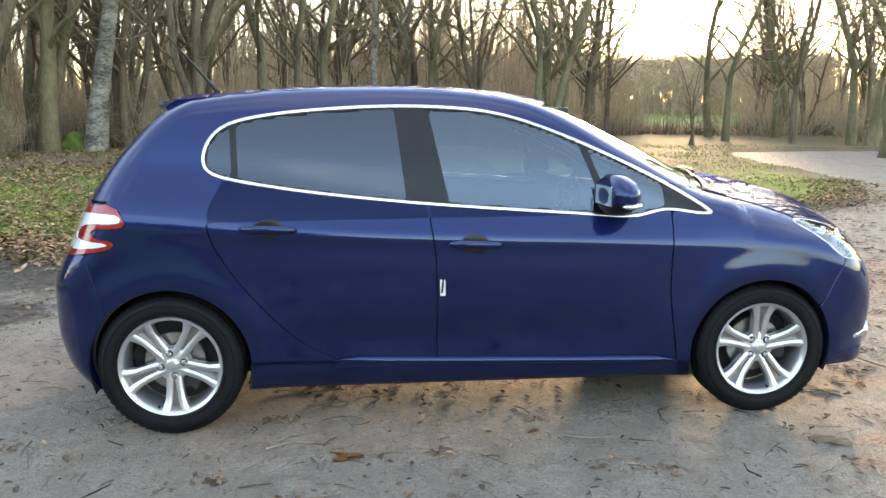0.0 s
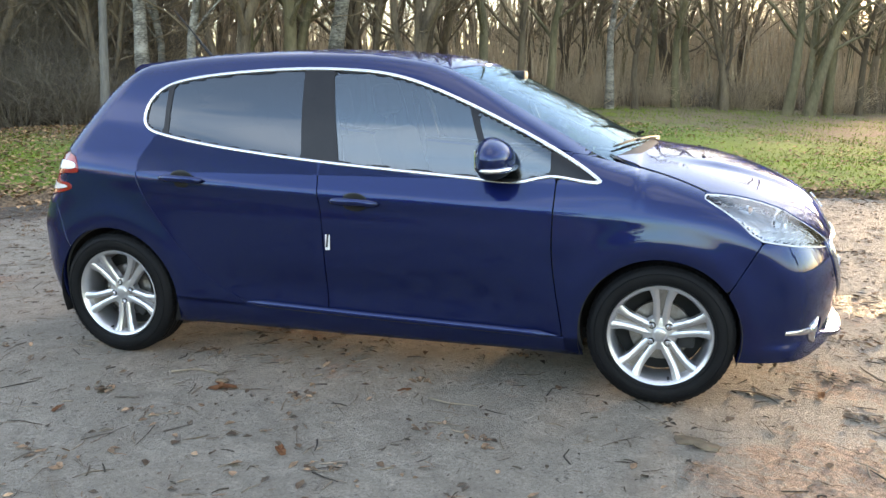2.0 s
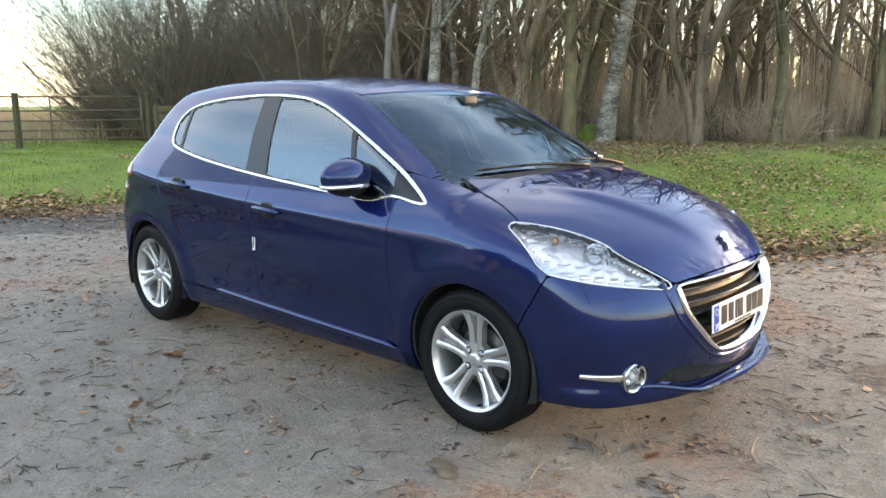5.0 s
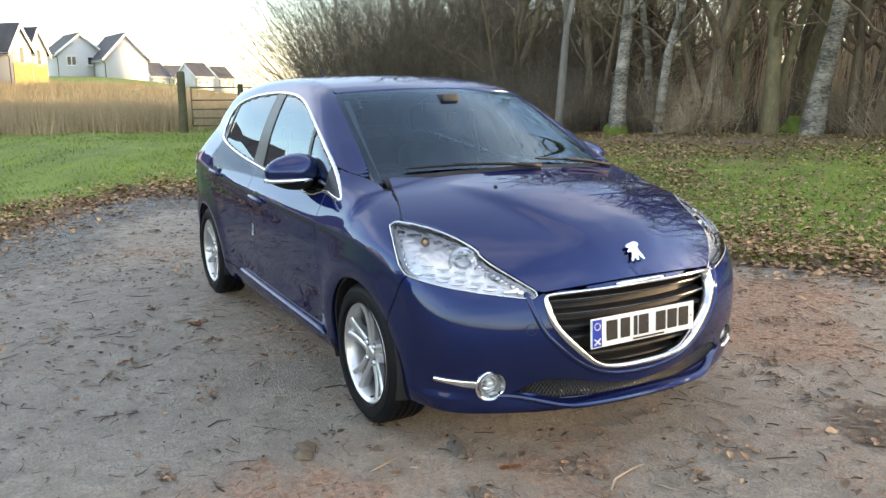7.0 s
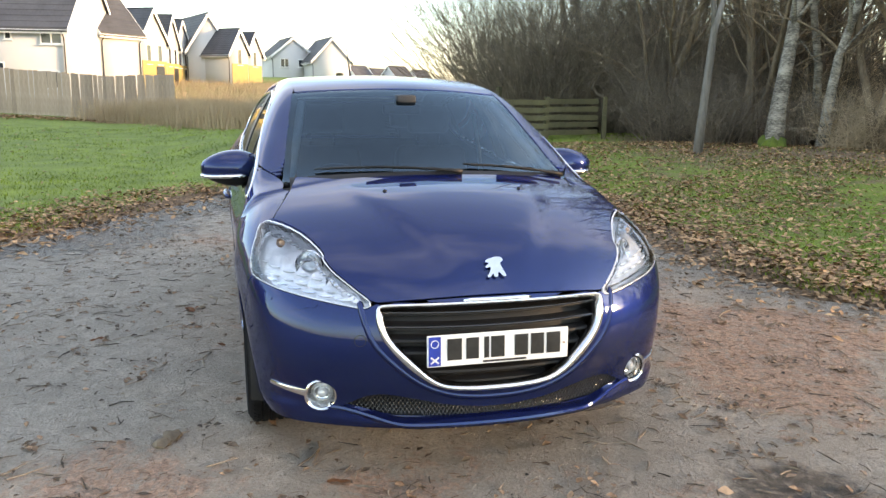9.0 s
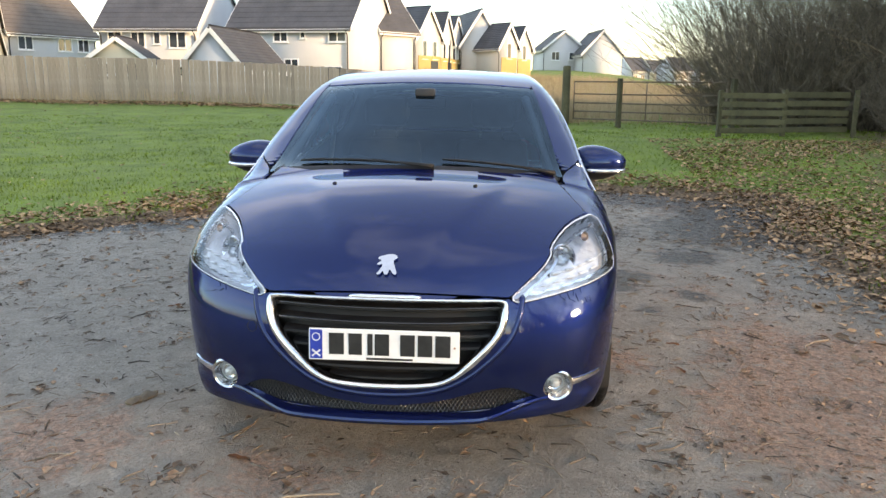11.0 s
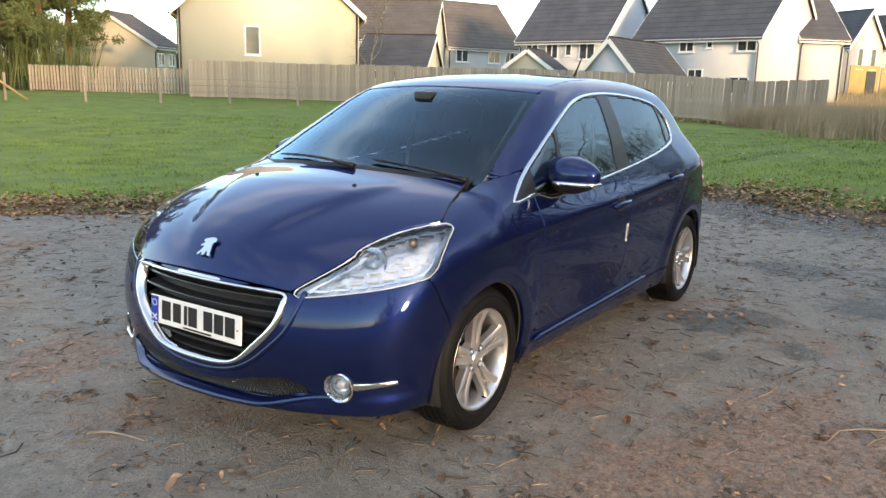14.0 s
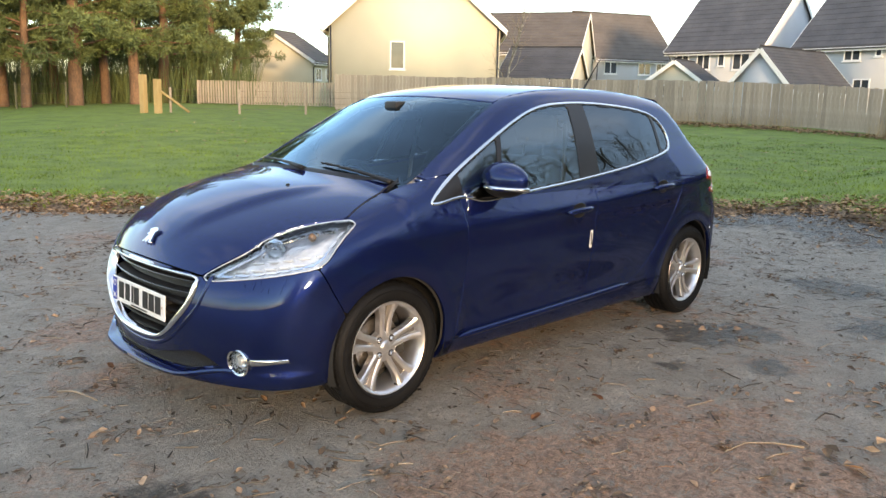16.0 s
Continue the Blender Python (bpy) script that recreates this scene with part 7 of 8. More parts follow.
        # dark ring on the hub stands for the shade round the sunk bolt
        o = part("bolt_shade_ring", lathe([(0.0165, -0.0550), (0.0145, -0.0560), (0.0110, -0.0550)], 14), DARK, rim, "", True)
        o.matrix_basis = pose(0.050 * math.cos(a), 0, 0.050 * math.sin(a))
    part("brake_disc", lathe([(0.065, 0.0), (0.128, 0.0), (0.130, 0.004), (0.130, 0.018), (0.065, 0.02)], 40), DISC, ob, "worn steel brake disc", True)
    part("brake_drum", lathe([(0.0005, -0.012), (0.06, -0.012), (0.068, -0.004), (0.070, 0.03)], 32), DARK, ob, "", True)
    part("caliper", box(0.075, 0.145, -0.03, 0.045, -0.06, 0.06, 0.012), DARK, ob, "dark brake caliper")
    o = part("valve", lathe([(0.0045, -0.082), (0.0045, -0.066)], 8), BLACK, ob, "black tyre valve")
    o.matrix_basis = pose(0.05, 0, -0.184)
    part("barrel_back", lathe([(0.19, 0.05), (0.12, 0.052), (0.0005, 0.052)], 36), DARK, ob, "dark inside of the wheel", True)
    return ob


w0 = wheel_set()
w0.matrix_basis = pose(0, -0.745, 0.298, 0, 34, 0) @ Matrix.Diagonal((0.975, 1, 0.975, 1))
for x, y, turn, spin in ((2.538, -0.745, 0, 2), (0, 0.745, 180, 20), (2.538, 0.745, 180, 1)):
    copy_thing(w0, pose(x, y, 0.298, 0, 0, turn) @ pose(0, 0, 0, 0, spin, 0) @ Matrix.Diagonal((0.978, 1, 0.978, 1)))
for cx, arch in ((ARCH_F[0], ARCH_F), (ARCH_R[0], ARCH_R)):
    for s in (-1, 1):
        b = bmesh.new()
        rows = []
        for y in (0.835, 0.80, 0.70, 0.55):
            rows.append([b.verts.new((arch[0] + (arch[2] + (0.012 if y < 0.82 else 0.002)) * math.cos(t), s * y, arch[1] + (arch[2] + (0.012 if y < 0.82 else 0.002)) * math.sin(t))) for t in np.linspace(-0.35, math.pi + 0.35, 33)])
        for p, q in zip(rows, rows[1:]):
            for i in range(32):
                b.faces.new((p[i], p[i + 1], q[i + 1], q[i]))
        part("arch_liner", b, DARK, car, "black wheel arch liner", True)
part("underbody", box(-0.34, 2.95, -0.60, 0.60, 0.185, 0.24, 0.02), DARK, car, "dark underbody")
for s_ in (-1, 1):
    # added sheet that stops light leaking through the hollow bumper
    part("wheel_well_light_block", box(2.855, 2.875, min(s_ * 0.30, s_ * 0.70), max(s_ * 0.30, s_ * 0.70), 0.185, 0.60), DARK, car, "dark sheet added to block light ahead of the wheel well")
    part("wheel_well_side", box(2.14, 2.87, min(s_ * 0.52, s_ * 0.535), max(s_ * 0.52, s_ * 0.535), 0.185, 0.62), DARK, car, "dark inner wall of the wheel well")
part("inner_bulkhead", box(2.12, 2.16, -0.70, 0.70, 0.2, 0.86), DARK, car, "dark bulkhead")
part("rear_floor", box(-0.30, 0.42, -0.52, 0.52, 0.24, 0.62, 0.03), DARK, car, "dark boot floor")


# ---- mirrors, handles, wipers, aerial ----
def door_mirror(s):
    prof = bmesh.new()
    bmesh.ops.create_uvsphere(prof, u_segments=28, v_segments=18, radius=1.0)
    for v in prof.verts:          # a drop shape, blunt behind, pointed outwards
        x, y, z = v.co
        out = 0.5 + 0.5 * y
        v.co = Vector((x * 0.085 * (1 - 0.35 * out) if x > 0 else x * 0.042, y * 0.125, z * (0.082 - 0.030 * out) + 0.008 * out - (0.012 if z < 0 else 0) * out))
    m = Matrix.Translation((1.845, s * 0.864, 0.990)) @ Matrix.Rotation(radians(-10 * s), 4, "Z") @ Matrix.Diagonal((1.45, 1.14, 1.22, 1))
    if s < 0:
        m = m @ Matrix.Diagonal((1, -1, 1, 1))
    ob = empty("door_mirror")
    ob.parent = car
    ob["label"] = "deep blue door mirror with a chrome band"
    ob.matrix_basis = m
    if s < 0:
        bmesh.ops.reverse_faces(prof, faces=prof.faces)
    shell, lower = prof, prof.copy()
    bmesh.ops.delete(shell, geom=[f for f in shell.faces if f.calc_center_median().z < -0.022], context="FACES")
    bmesh.ops.delete(lower, geom=[f for f in lower.faces if f.calc_center_median().z >= -0.022], context="FACES")
    part("housing", shell, PAINT, ob, "deep blue upper housing", True)
    part("lower_housing", lower, BLACK, ob, "black lower housing", True)
    band = []
    for t in np.linspace(-0.25, 1.28, 16):
        a = t * math.pi / 2
        y, x = math.sin(a), math.cos(a)
        out = 0.5 + 0.5 * y
        k = math.sqrt(max(0.0, 1 - 0.09))
        band.append((x * 0.087 * (1 - 0.35 * out) * k + 0.001, y * 0.1255 * k, -0.0225 - 0.004 * out))
    v, f = tube_arrays(band, [0.003] + [0.0085] * 13 + [0.007, 0.003], 8, True)
    mesh_object("chrome_band", v, f, CHROME, ob, "bright band with the side repeater", True)
    part("mirror_glass", box(-0.039, -0.035, -0.062, 0.062, -0.030, 0.036, 0.002), CHROME, ob, "mirror glass")
    v, f = tube_arrays([(-0.01, -0.10, -0.030), (0.035, -0.135, -0.055), (0.085, -0.145, -0.070), (0.13, -0.13, -0.075)], (0.032, 0.030, 0.030, 0.026), 12, True)
    mesh_object("mirror_arm", v, f, BLACK, ob, "black mirror foot", True)


def door_handle(s, x, z, door):
    p, n = skin_point(x, 0, z, s, "y")
    base = Matrix.Translation(p) @ Matrix.Diagonal((1, s, 1, 1)) @ Matrix.Rotation(radians(2), 4, "Y")
    # flat black oval: the shade of the painted recess, put in as colour
    cup = bmesh.new()
    bmesh.ops.create_uvsphere(cup, u_segments=24, v_segments=12, radius=1.0)
    for v in cup.verts:
        v.co = Vector((v.co.x * 0.062, v.co.y * 0.004 + 0.0005, v.co.z * 0.040 + 0.002))
    o = part("handle_cup_shade", cup, PILLARBLACK, car, "flat black oval for the shaded recess behind the handle", True)
    o.matrix_basis = base
    pts = [(-0.112 + 0.224 * t, 0.006 + 0.028 * math.sin(math.pi * min(1, max(0, t))) ** 0.5, 0.004 * math.sin(math.pi * t)) for t in np.linspace(0, 1, 15)]
    v, f = tube_arrays([(a, b, c) for a, b, c in pts], [0.008, 0.013, 0.0155, 0.0165] + [0.0165] * 7 + [0.0165, 0.0155, 0.013, 0.007], 10, True)
    v = v * (1, 0.75, 1.0)
    o = mesh_object("door_handle", v, f if s > 0 else [q[::-1] for q in f], PAINT, car, "deep blue pull handle", True)
    o.matrix_basis = base
    o = part("door_lock", lathe([(0.0005, 0.014), (0.007, 0.014), (0.0085, 0.010), (0.0085, 0.0)], 14), CHROME, car, "small lock cover", True)
    o.matrix_basis = base @ pose(-0.105, 0, 0)


for s in (-1, 1):
    door_mirror(s)
    door_handle(s, 1.262, 0.797, None)
    door_handle(s, 0.428, 0.872, None)
    p, n = skin_point(1.128, 0, 0.63, s, "y")
    st = part("sticker", box(-0.011, 0.011, -0.0008, 0.0008, -0.048, 0.048, 0.0006), STICKER, car, "small white sticker with a dark squiggle")
    st.matrix_basis = Matrix.Translation(p + n * 0.002) @ Matrix.Rotation(radians(-3), 4, "X")
    part("sticker_bar", box(-0.0045, 0.0045, s * 0.0009 - 0.0003, s * 0.0009 + 0.0003, -0.036, 0.036), INK, st, "dark print on the sticker").matrix_basis = pose(0, 0, 0, 0, 6, 0)


def on_top(x, y, lift=0.0):
    return Vector((x, y, float(top(np.array(x), np.array(abs(y)))) + lift))


cowl = bmesh.new()
rows = []
for f, dz in ((2.505, -0.014), (2.47, 0.002), (2.44, 0.002)):
    rows.append([cowl.verts.new(on_top(f - 0.115 * (y / 0.6) ** 2, y, dz)) for y in np.linspace(-0.63, 0.63, 31)])
for p, q in zip(rows, rows[1:]):
    for i in range(30):
        cowl.faces.new((p[i], p[i + 1], q[i + 1], q[i]))
part("scuttle", cowl, BLACK, car, "black plastic scuttle below the windscreen", True)


def wiper(name, y0, y1, k):
    arm, blade = [], []
    for t in np.linspace(0, 1, 13):
        y = y0 + (y1 - y0) * t
        s_ = 2.475 - 0.065 * t - 0.05 * math.sin(math.pi * t) * k
        blade.append(on_top(s_ - 0.115 * (y / 0.6) ** 2 - 0.015, y, 0.010))
        arm.append(on_top(s_ - 0.115 * (y / 0.6) ** 2 + 0.008, y, 0.016 + 0.006 * math.sin(math.pi * t)))
    n = 13
    v, f = tube_arrays(arm[:9], [0.012, 0.010, 0.008] + [0.006] * 6, 8, True)
    ob = mesh_object(name, v, f, BLACK, car, "black wiper arm parked along the glass", True)
    v, f = tube_arrays(blade, [0.003] + [0.0055] * 11 + [0.003], 6, True)
    mesh_object("wiper_blade", v, f, BLACK, ob, "black rubber wiper blade", True)


wiper("wiper", 0.10, -0.52, 0.3)
wiper("wiper", 0.62, 0.13, 0.2)
for y in (-0.285, 0.285):
    o = part("washer_jet", lathe([(0.010, -0.004), (0.010, 0.004), (0.006, 0.010), (0.0005, 0.011)], 14, "z"), BLACK, car, "black washer jet", True)
    o.matrix_basis = Matrix.Translation(on_top(2.685, y))
b = [on_top(0.10, 0.0, -0.004), on_top(0.085, 0.0, 0.02), on_top(-0.02, 0.0, 0.16), on_top(-0.13, 0, 0.30)]
v, f = tube_arrays(b, (0.022, 0.010, 0.0045, 0.003), 8, True)
mesh_object("aerial", v, f, BLACK, car, "black rod aerial on the roof", True)


# ---- cabin ----
def seat(x, y, w, rear=False):
    ob = empty("car_seat")
    ob.parent = car
    ob.matrix_basis = pose(x, y, 0)
    cushion = box(-0.24, 0.26, -w / 2, w / 2, 0.36, 0.52, 0.06, segments=4)
    part("cushion", cushion, FABRIC, ob, "charcoal fabric cushion", True)
    bk = box(-0.07, 0.07, -w / 2, w / 2, 0, 0.60, 0.06, segments=4)
    for v in bk.verts:
        k = max(0, (v.co.z - 0.3) / 0.3)
        v.co.y *= 1 - 0.16 * k
        v.co.x += 0.02 * (abs(v.co.y) / (w / 2)) ** 2 * (v.co.x > 0)
    o = part("backrest", bk, FABRIC, ob, "charcoal fabric backrest", True)
    o.matrix_basis = pose(-0.22, 0, 0.46, 0, -16, 0)
    spots = (-0.4, 0.4) if rear else (0.0,)
    for hy in spots:
        hr = box(-0.045, 0.045, hy - 0.13, hy + 0.13, 0, 0.17, 0.045, segments=4)
        o = part("headrest", hr, FABRIC, ob, "charcoal headrest", True)
        o.matrix_basis = pose(-0.40, 0, 1.115, 0, -10, 0)
        for py in (-0.07, 0.07):
            tube("headrest_post", [(-0.385, hy + py, 1.00), (-0.405, hy + py, 1.14)], 0.007, CHROME, ob, "bright headrest post", 8)
    return ob


seat(1.37, -0.32, 0.50)
seat(1.40, 0.33, 0.50)
seat(0.55, 0.0, 1.22, True)
dash = bmesh.new()
prof = [(1.86, 0.55), (1.84, 0.78), (1.87, 0.875), (1.93, 0.905), (2.10, 0.925), (2.30, 0.925), (2.42, 0.905), (2.46, 0.86), (2.3, 0.55)]
rows = [[dash.verts.new((x, y, z - 0.03 * (abs(y) / 0.66) ** 2)) for x, z in prof] for y in np.linspace(-0.66, 0.66, 15)]
for p, q in zip(rows, rows[1:]):
    for i in range(len(prof) - 1):
        dash.faces.new((p[i], p[i + 1], q[i + 1], q[i]))
bmesh.ops.recalc_face_normals(dash, faces=dash.faces)
dashb = part("dashboard", dash, TRIM, car, "dark grey dashboard", True)
part("instrument_hood", box(1.90, 2.10, -0.52, -0.20, 0.88, 0.965, 0.035, segments=3), TRIM, car, "hood over the instruments", True)
part("centre_screen", box(1.83, 1.86, -0.11, 0.11, 0.83, 0.955, 0.012), GLOSSBLACK, car, "black centre screen")
wheel_ring = lathe([(0.150 + 0.0 + 0.016 * math.cos(t), 0.016 * math.sin(t)) for t in np.linspace(0, 2 * math.pi, 13)[:-1]], 40, "z", True)
sw = part("steering_wheel", wheel_ring, TRIM, car, "small dark steering wheel", True)
sw.matrix_basis = Matrix.Translation((1.74, -0.36, 0.855)) @ Matrix.Rotation(radians(-64), 4, "Y")
part("wheel_hub", lathe([(0.0005, 0.02), (0.05, 0.018), (0.065, 0.0), (0.05, -0.03)], 24, "z"), TRIM, sw, "", True)
for a in (0, 140, 220):
    o = part("wheel_spoke", box(0.04, 0.15, -0.018, 0.018, -0.008, 0.008, 0.005), ALLOY, sw, "grey spoke")
    o.matrix_basis = pose(0, 0, 0, 0, 0, a + 90)
part("rear_view_mirror", box(1.70, 1.73, -0.10, 0.10, 1.245, 1.30, 0.014, segments=3), BLACK, car, "dark rear-view mirror", True)
part("mirror_mount", box(1.74, 1.84, -0.05, 0.05, 1.29, 1.345, 0.015), TRIM, car, "black sensor cover behind the mirror", True)
for s in (-1, 1):                # light pillar trims inside the windscreen and at the belts
    tube("pillar_trim", [(2.28, s * 0.63, 0.955), (2.0, s * 0.575, 1.10), (1.66, s * 0.505, 1.295)], 0.022, PALETRIM, car, "pale grey pillar trim", 8)
    tube("seat_belt", [(1.06, s * 0.60, 1.24), (1.10, s * 0.63, 1.0), (1.12, s * 0.66, 0.7)], 0.014, PALETRIM, car, "pale grey seat belt", 6)



# ---- litter, leaves and grass ----
def scatter_leaves(name, P, size, material, label, seed, lift=0.004, category="leaves"):
    """Curled leaves, each a folded lozenge, lying on the ground."""
    rng = np.random.RandomState(seed)
    n = len(P)
    S = rng.uniform(*size, n)
    a = rng.uniform(0, 6.283, n)
    u = np.stack([np.cos(a), np.sin(a), rng.normal(0, 0.22, n)], 1)
    v = np.stack([-np.sin(a), np.cos(a), rng.normal(0, 0.22, n)], 1)
    z = np.where(lot_distance(P[:, 0], P[:, 1]) < 0.05, 0.006 * wobble(P[:, 0], P[:, 1], 1.9) + rise(P[:, 0], P[:, 1]), ground_height(P[:, 0], P[:, 1])) + lift
    c = np.stack([P[:, 0], P[:, 1], z], 1)
    up = np.array((0, 0, 1.0))
    k = rng.uniform(0.10, 0.45, n)[:, None] * S[:, None]
    s = S[:, None]
    V = np.stack([c - u * s, c - v * s * 0.55 + up * k, c + u * s + up * k * 0.4, c + v * s * 0.55 + up * k, c - u * s * 0.4 + v * s * 0.42 + up * k * 0.8, c + u * s * 0.5 - v * s * 0.38 + up * k * 0.8], 1)
    i = np.arange(n)[:, None] * 6
    F = np.vstack([i + np.array((0, 1, 5)), i + np.array((0, 5, 2)), i + np.array((0, 2, 3)), i + np.array((0, 3, 4))])
    ob = mesh_object(name, V.reshape(-1, 3), F, material)
    return tagged(ob, label, category, kind="stuff")


rng = np.random.RandomState(21)
ring = np.vstack([LOT, LOT[:1]])
seg = np.linalg.norm(np.diff(ring, axis=0), axis=1)


def near_edge(n, spread, shift):
    t = rng.rand(n) * seg.sum()
    i = np.clip(np.searchsorted(np.cumsum(seg), t), 0, len(seg) - 1)
    p = ring[i] + (ring[i + 1] - ring[i]) * rng.rand(n)[:, None]
    d = (ring[i + 1] - ring[i]) / seg[i][:, None]
    out = np.stack([d[:, 1], -d[:, 0]], 1)
    q = p + out * (rng.normal(0, spread, n) + shift)[:, None]
    return q[(q[:, 0] < 9.5) & (q[:, 1] > -8.5) & (q[:, 1] < 9)]


edge = near_edge(34000, 0.34, 0.30)
edge = edge[rng.rand(len(edge)) < np.clip(0.75 + 0.5 * wobble(edge[:, 0], edge[:, 1], 1.1), 0.25, 1)]
west = edge[(edge[:, 0] < 2.5) & (rng.rand(len(edge)) < 0.6)]
verge = np.stack([rng.uniform(-9, 8, 62000), rng.uniform(3.0, 13, 62000)], 1)
verge = verge[rng.rand(62000) < np.clip(1.25 - (verge[:, 1] - 3) / 10, 0.2, 1) * np.clip(1.0 - (verge[:, 0] + 1) / 6, 0.22, 1) * np.clip(0.7 + 0.6 * wobble(verge[:, 0], verge[:, 1], 0.9), 0.2, 1)]
verge = verge[lot_distance(verge[:, 0], verge[:, 1]) > 0]
scatter_leaves("leaf_litter", np.vstack([edge, west + rng.normal(0, 0.35, west.shape), west + rng.normal(0, 0.22, west.shape)]), (0.018, 0.046), LEAFMAT, "drift of dry brown leaves along the grass edge", 3, 0.012)
scatter_leaves("leaf_litter", verge, (0.018, 0.042), LEAFMAT, "dry brown leaves scattered over the grass", 4, 0.03)
field = np.stack([rng.uniform(-24, -3, 900), rng.uniform(-24, 6, 900)], 1)
field = field[lot_distance(field[:, 0], field[:, 1]) > 0.3]
scatter_leaves("leaf_litter", field, (0.02, 0.05), LEAFMAT, "odd dead leaves on the lawn", 5, 0.03)
bank = np.array([along([(-22.2, 1.8), (-25.0, -2.2), (-24.0, -8.5), (-22.6, -13.0), (-21.3, -19.5)], 0.5)(rng) for _ in range(5000)])
scatter_leaves("leaf_litter", bank, (0.04, 0.09), LEAFMAT, "bank of dead brown leaves below the fence", 6, 0.05)
loose = np.stack([rng.uniform(-5, 7, 9000), rng.uniform(-4.6, 5, 9000)], 1)
clump = wobble(loose[:, 0], loose[:, 1], 1.4) + 0.8 * wobble(loose[:, 1], loose[:, 0], 3.7)
loose = loose[(lot_distance(loose[:, 0], loose[:, 1]) < -0.1) & (rng.rand(9000) < np.clip(0.25 + 0.55 * clump, 0.08, 0.9))]
scatter_leaves("loose_leaves", loose, (0.010, 0.030), TRODDEN, "odd brown leaves trodden into the dirt", 7)


def scatter_sticks(name, P, length, width, material, label, seed, category="litter"):
    """Needles, bark crumbs and broken twigs lying flat."""
    rng = np.random.RandomState(seed)
    n = len(P)
    L, a, b = rng.uniform(*length, n) * rng.uniform(0.25, 1, n) ** 1.5, rng.uniform(0, 6.283, n), rng.normal(0, 0.35, n)
    z = 0.006 * wobble(P[:, 0], P[:, 1], 1.9) + 0.004 * wobble(P[:, 1], P[:, 0], 5.3) + rise(P[:, 0], P[:, 1]) + 0.003
    c = np.stack([P[:, 0], P[:, 1], z], 1)
    u1 = np.stack([np.cos(a), np.sin(a), np.abs(rng.normal(0, 0.05, n))], 1) * L[:, None] / 2
    u2 = np.stack([np.cos(a + b), np.sin(a + b), np.abs(rng.normal(0, 0.05, n))], 1) * L[:, None] / 2
    R = rng.uniform(*width, n)[:, None] * np.array((1.0, 0.9, 0.6))
    v, f = many_tubes(np.stack([c - u1, c + (0, 0, 0.002), c + u2], 1), R, 3)
    return tagged(mesh_object(name, v, f, material), label, category, kind="stuff")


grit = np.stack([rng.uniform(-5.5, 10, 60000), rng.uniform(-8, 6, 60000)], 1)
patchy = needle_field(grit[:, 0], grit[:, 1])
grit = grit[(rng.rand(len(grit)) < np.clip((patchy - 0.45) * 1.6, 0.06, 1)) & (lot_distance(grit[:, 0], grit[:, 1]) < 0)]
scatter_sticks("needle_litter", grit, (0.03, 0.09), (0.0008, 0.0022), NEEDLEMAT, "fallen pine needles and bark crumbs", 8)
bits = np.stack([rng.uniform(-5.0, 6.5, 7000), rng.uniform(-4.6, 5, 7000)], 1)
bits = bits[lot_distance(bits[:, 0], bits[:, 1]) < 0]
scatter_sticks("twig_litter", bits, (0.05, 0.20), (0.0012, 0.0042), TWIGMAT, "small broken twigs on the dirt", 9)
crumbs = np.stack([rng.uniform(-5.5, 10, 20000), rng.uniform(-8, 6, 20000)], 1)
clump = wobble(crumbs[:, 1], crumbs[:, 0], 1.7) + 0.8 * wobble(crumbs[:, 0], crumbs[:, 1], 4.3)
crumbs = crumbs[(lot_distance(crumbs[:, 0], crumbs[:, 1]) < 0) & (rng.rand(len(crumbs)) < np.clip(0.15 + 0.6 * clump, 0.06, 1))]
scatter_leaves("bark_crumbs", crumbs, (0.005, 0.022), SOILMAT, "dark crumbs of bark and soil", 10, 0.002, "litter")


# small heaps where leaves, bark and twigs have been trodden together
heaps = np.stack([rng.uniform(-4.8, 6.5, 700), rng.uniform(-4.5, 4.8, 700)], 1)
heaps = heaps[lot_distance(heaps[:, 0], heaps[:, 1]) < -0.15]
heaps = heaps[rng.rand(len(heaps)) < np.clip(needle_field(heaps[:, 0], heaps[:, 1]) + 0.1, 0.25, 1)]
pile = np.repeat(heaps, 16, axis=0)
pile = pile + rng.normal(0, 1, pile.shape) * np.repeat(rng.uniform(0.015, 0.06, len(heaps)), 16)[:, None] * (1.5, 0.8)
scatter_leaves("leaf_heaps", pile, (0.007, 0.022), TRODDEN, "small trodden heaps of brown leaf and bark", 41, 0.004, "litter")
knots = np.repeat(heaps[::2], 7, axis=0)
knots = knots + rng.normal(0, 0.05, knots.shape)
scatter_sticks("twig_heaps", knots, (0.04, 0.16), (0.0012, 0.0035), TWIGMAT, "little tangles of broken twigs", 42)


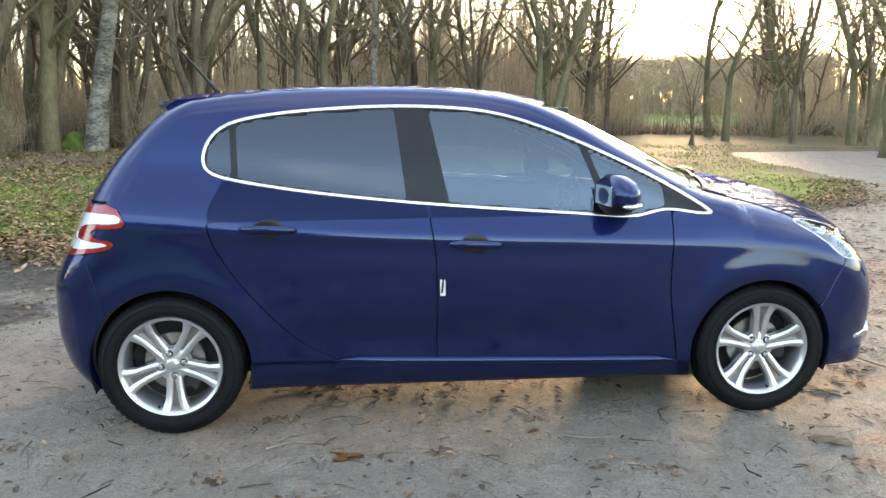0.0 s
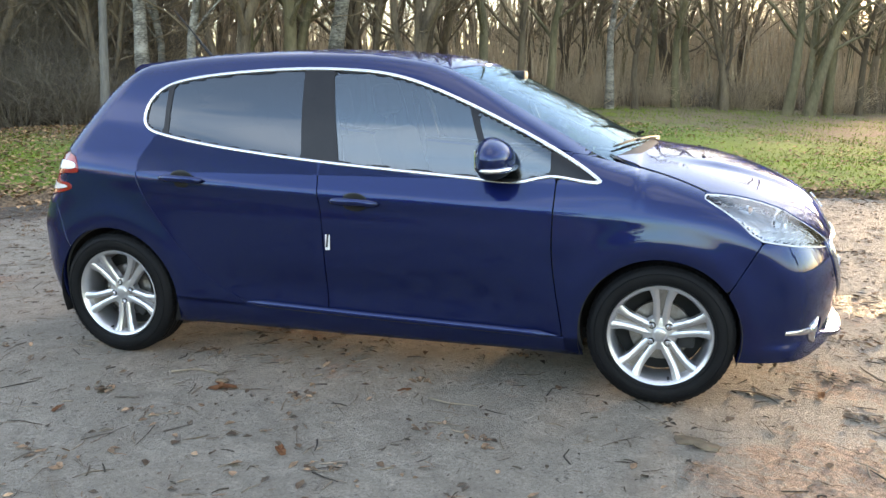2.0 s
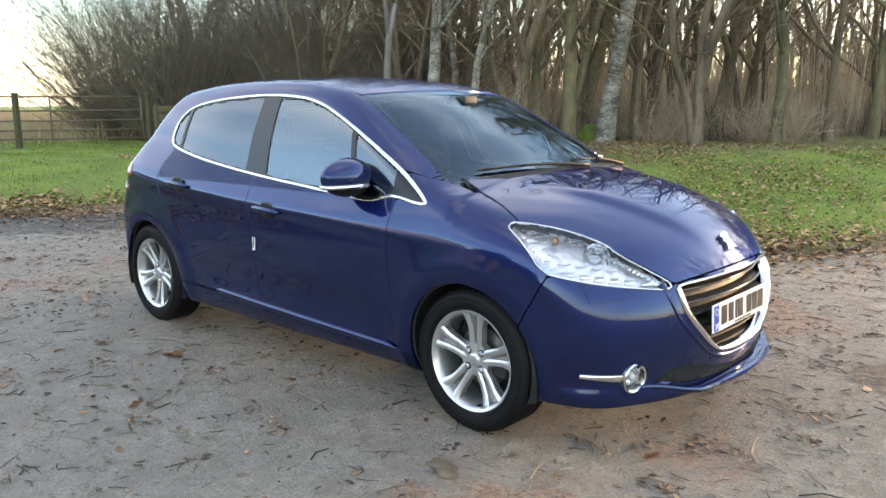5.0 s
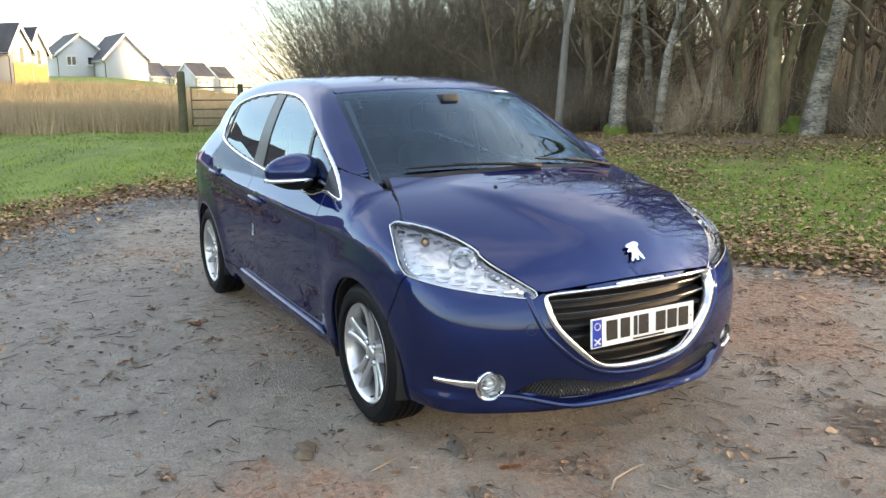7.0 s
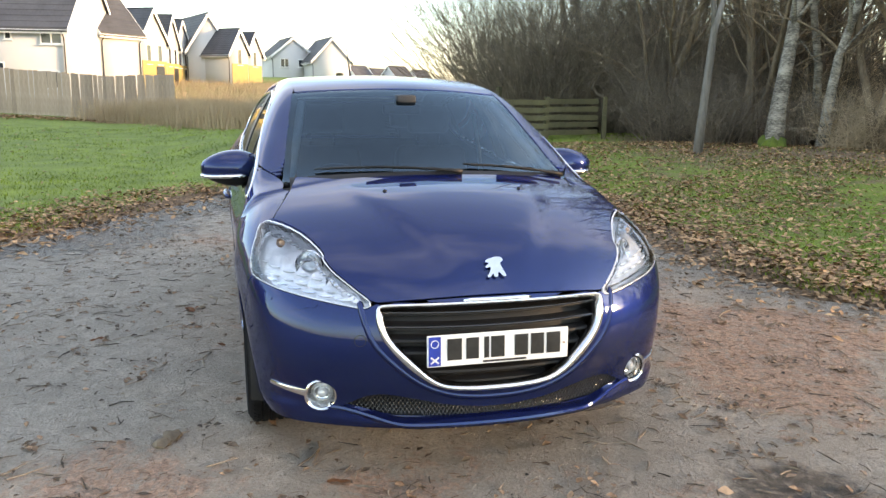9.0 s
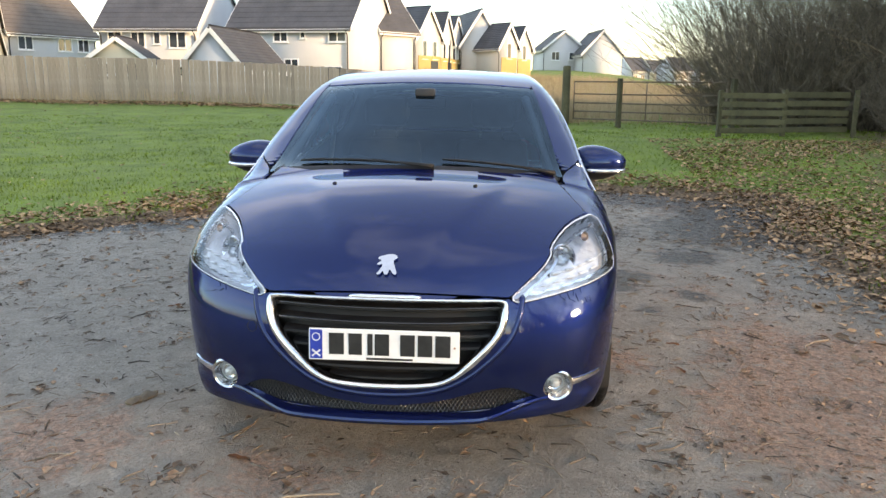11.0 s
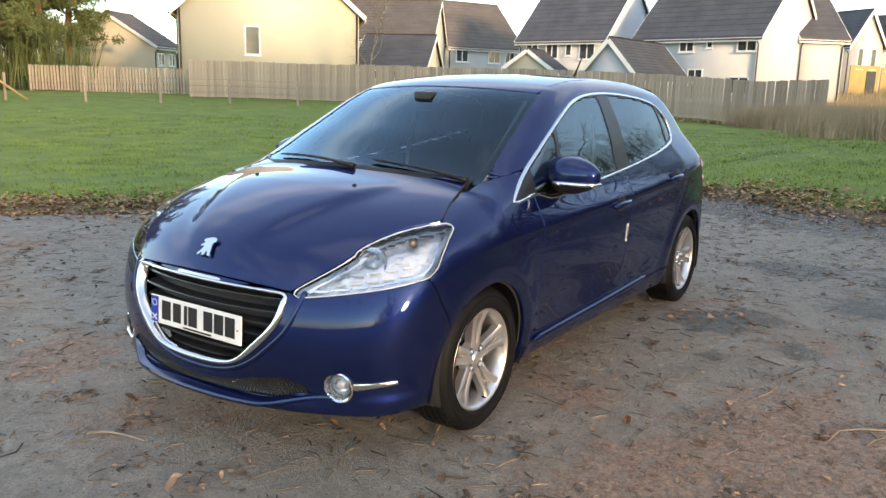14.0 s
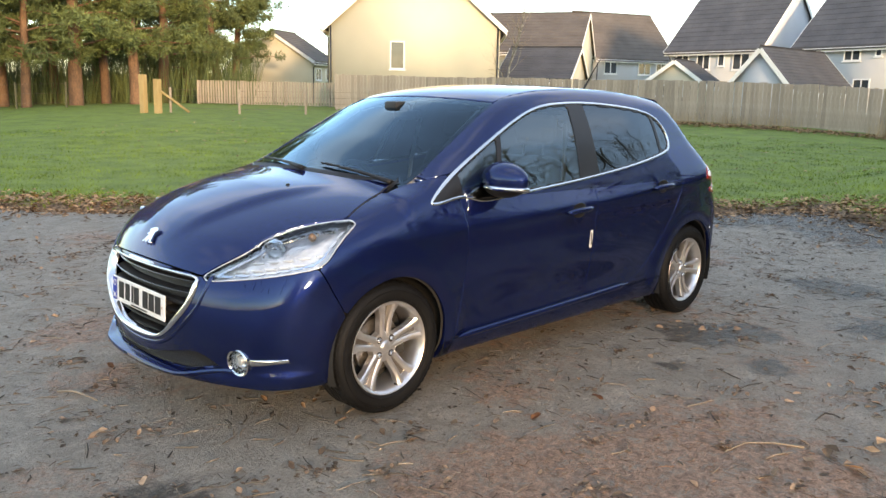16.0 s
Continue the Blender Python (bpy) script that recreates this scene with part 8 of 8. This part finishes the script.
def blades():
    rng = np.random.RandomState(31)
    n = 360000
    a, r = rng.uniform(0, 6.283, n), 3.0 + 19 * rng.rand(n) ** 1.15
    x, y = 1.3 + r * np.cos(a), r * np.sin(a)
    d = lot_distance(x, y)
    ok = (d > 0.03) & ~((x > 6) & (y < 3)) & (rng.rand(n) < np.clip(0.55 + 0.6 * wobble(x, y, 0.9), 0.12, 1))
    x, y = x[ok], y[ok]
    n = len(x)
    z = ground_height(x, y) - 0.004
    h, a = rng.uniform(0.02, 0.055, n), rng.uniform(0, 3.1416, n)
    w = rng.uniform(0.0025, 0.006, n) * (1 + r[ok] / 14)
    t = rng.normal(0, 0.5, (n, 2)) * h[:, None]
    V = np.stack([np.stack([x - np.cos(a) * w, y - np.sin(a) * w, z], 1), np.stack([x + np.cos(a) * w, y + np.sin(a) * w, z], 1), np.stack([x + t[:, 0], y + t[:, 1], z + h], 1)], 1)
    ob = mesh_object("grass_blades", V.reshape(-1, 3), np.arange(3 * n).reshape(n, 3), BLADEMAT)
    tagged(ob, "short blades of winter grass", "grass", kind="stuff")


blades()


# ---- single things lying on the dirt ----
def big_leaf(x, y, size, turn, seed):
    rng = np.random.RandomState(seed)
    b = bmesh.new()
    mid = b.verts.new((0, 0, 0.006))
    ring_ = []
    for k in range(11):
        a = 2 * math.pi * k / 11
        r = size * (0.62 + 0.38 * math.cos(2 * a)) * rng.uniform(0.75, 1.1) + size * 0.25
        ring_.append(b.verts.new((r * math.cos(a), 0.7 * r * math.sin(a), 0.004 + 0.35 * size * rng.rand() * abs(math.sin(a)))))
    for k in range(11):
        b.faces.new((mid, ring_[k], ring_[(k + 1) % 11]))
    ex = bmesh.ops.solidify(b, geom=b.faces[:], thickness=0.0015)
    o = part("fallen_leaf", b, RUSTLEAF, None)
    o.matrix_basis = pose(x, y, 0.003, 0, 0, turn)
    tagged(o, "curled rust-brown leaf lying on the dirt", "leaf", "leaves on the dirt")


RUSTLEAF = mat("rust_brown_leaf", (0.20, 0.075, 0.03), (0.32, 0.14, 0.06), rough=0.8, scale=14, fine=80)
for k, (x, y, s_, t_) in enumerate(((0.735, -1.135, 0.055, 20), (3.20, -0.556, 0.04, 80), (1.5, -0.95, 0.03, 40), (0.69, -1.09, 0.03, 150), (2.09, 1.29, 0.035, 15), (1.69, 1.337, 0.035, 70), (0.2, -1.5, 0.035, 100), (1.25, -1.6, 0.04, 130), (3.6, -1.5, 0.04, 10))):
    big_leaf(x, y, s_, t_, k)


def twig(pts, r, label):
    v, f = tube_arrays([(x, y, z + r) for x, y, z in pts], np.linspace(r, r * 0.45, len(pts)), 6, True)
    tagged(mesh_object("twig", v, f, PALETWIG, None, "", True), label, "twig", "twigs on the dirt")


PALETWIG = mat("pale_dry_stick", (0.20, 0.155, 0.11), (0.32, 0.255, 0.18), rough=0.85, scale=20, fine=90)
twig([(3.52, -0.36, 0.002), (3.47, -0.30, 0.006), (3.44, -0.20, 0.003), (3.43, -0.13, 0.002)], 0.006, "pale bent stick on the dirt")
twig([(1.52, 2.22, 0.002), (1.58, 2.12, 0.006), (1.66, 2.04, 0.004), (1.80, 2.02, 0.002)], 0.0045, "long crooked pale twig on the dirt")
twig([(0.40, -1.02, 0.002), (0.50, -0.97, 0.006), (0.62, -0.98, 0.002)], 0.005, "short pale stick beside the rear wheel")
twig([(1.62, -1.00, 0.002), (1.72, -1.04, 0.005), (1.84, -1.03, 0.002)], 0.004, "thin pale stick beside the sill")
for k, (x, y, s_) in enumerate(((2.66, -1.14, 0.05), (2.72, -1.17, 0.045), (0.685, -1.06, 0.03))):
    rngc = np.random.RandomState(k)
    b = bmesh.new()
    bmesh.ops.create_icosphere(b, subdivisions=2, radius=s_)
    for v_ in b.verts:
        v_.co = Vector((v_.co.x * 1.2, v_.co.y * 0.8, v_.co.z * 0.22)) * float(rngc.uniform(0.75, 1.15))
    o = part("soil_clod", b, BARK, None)
    o.matrix_basis = pose(x, y, 0.008)
    tagged(o, "small dark clod of trodden soil", "clod", "clods on the dirt")
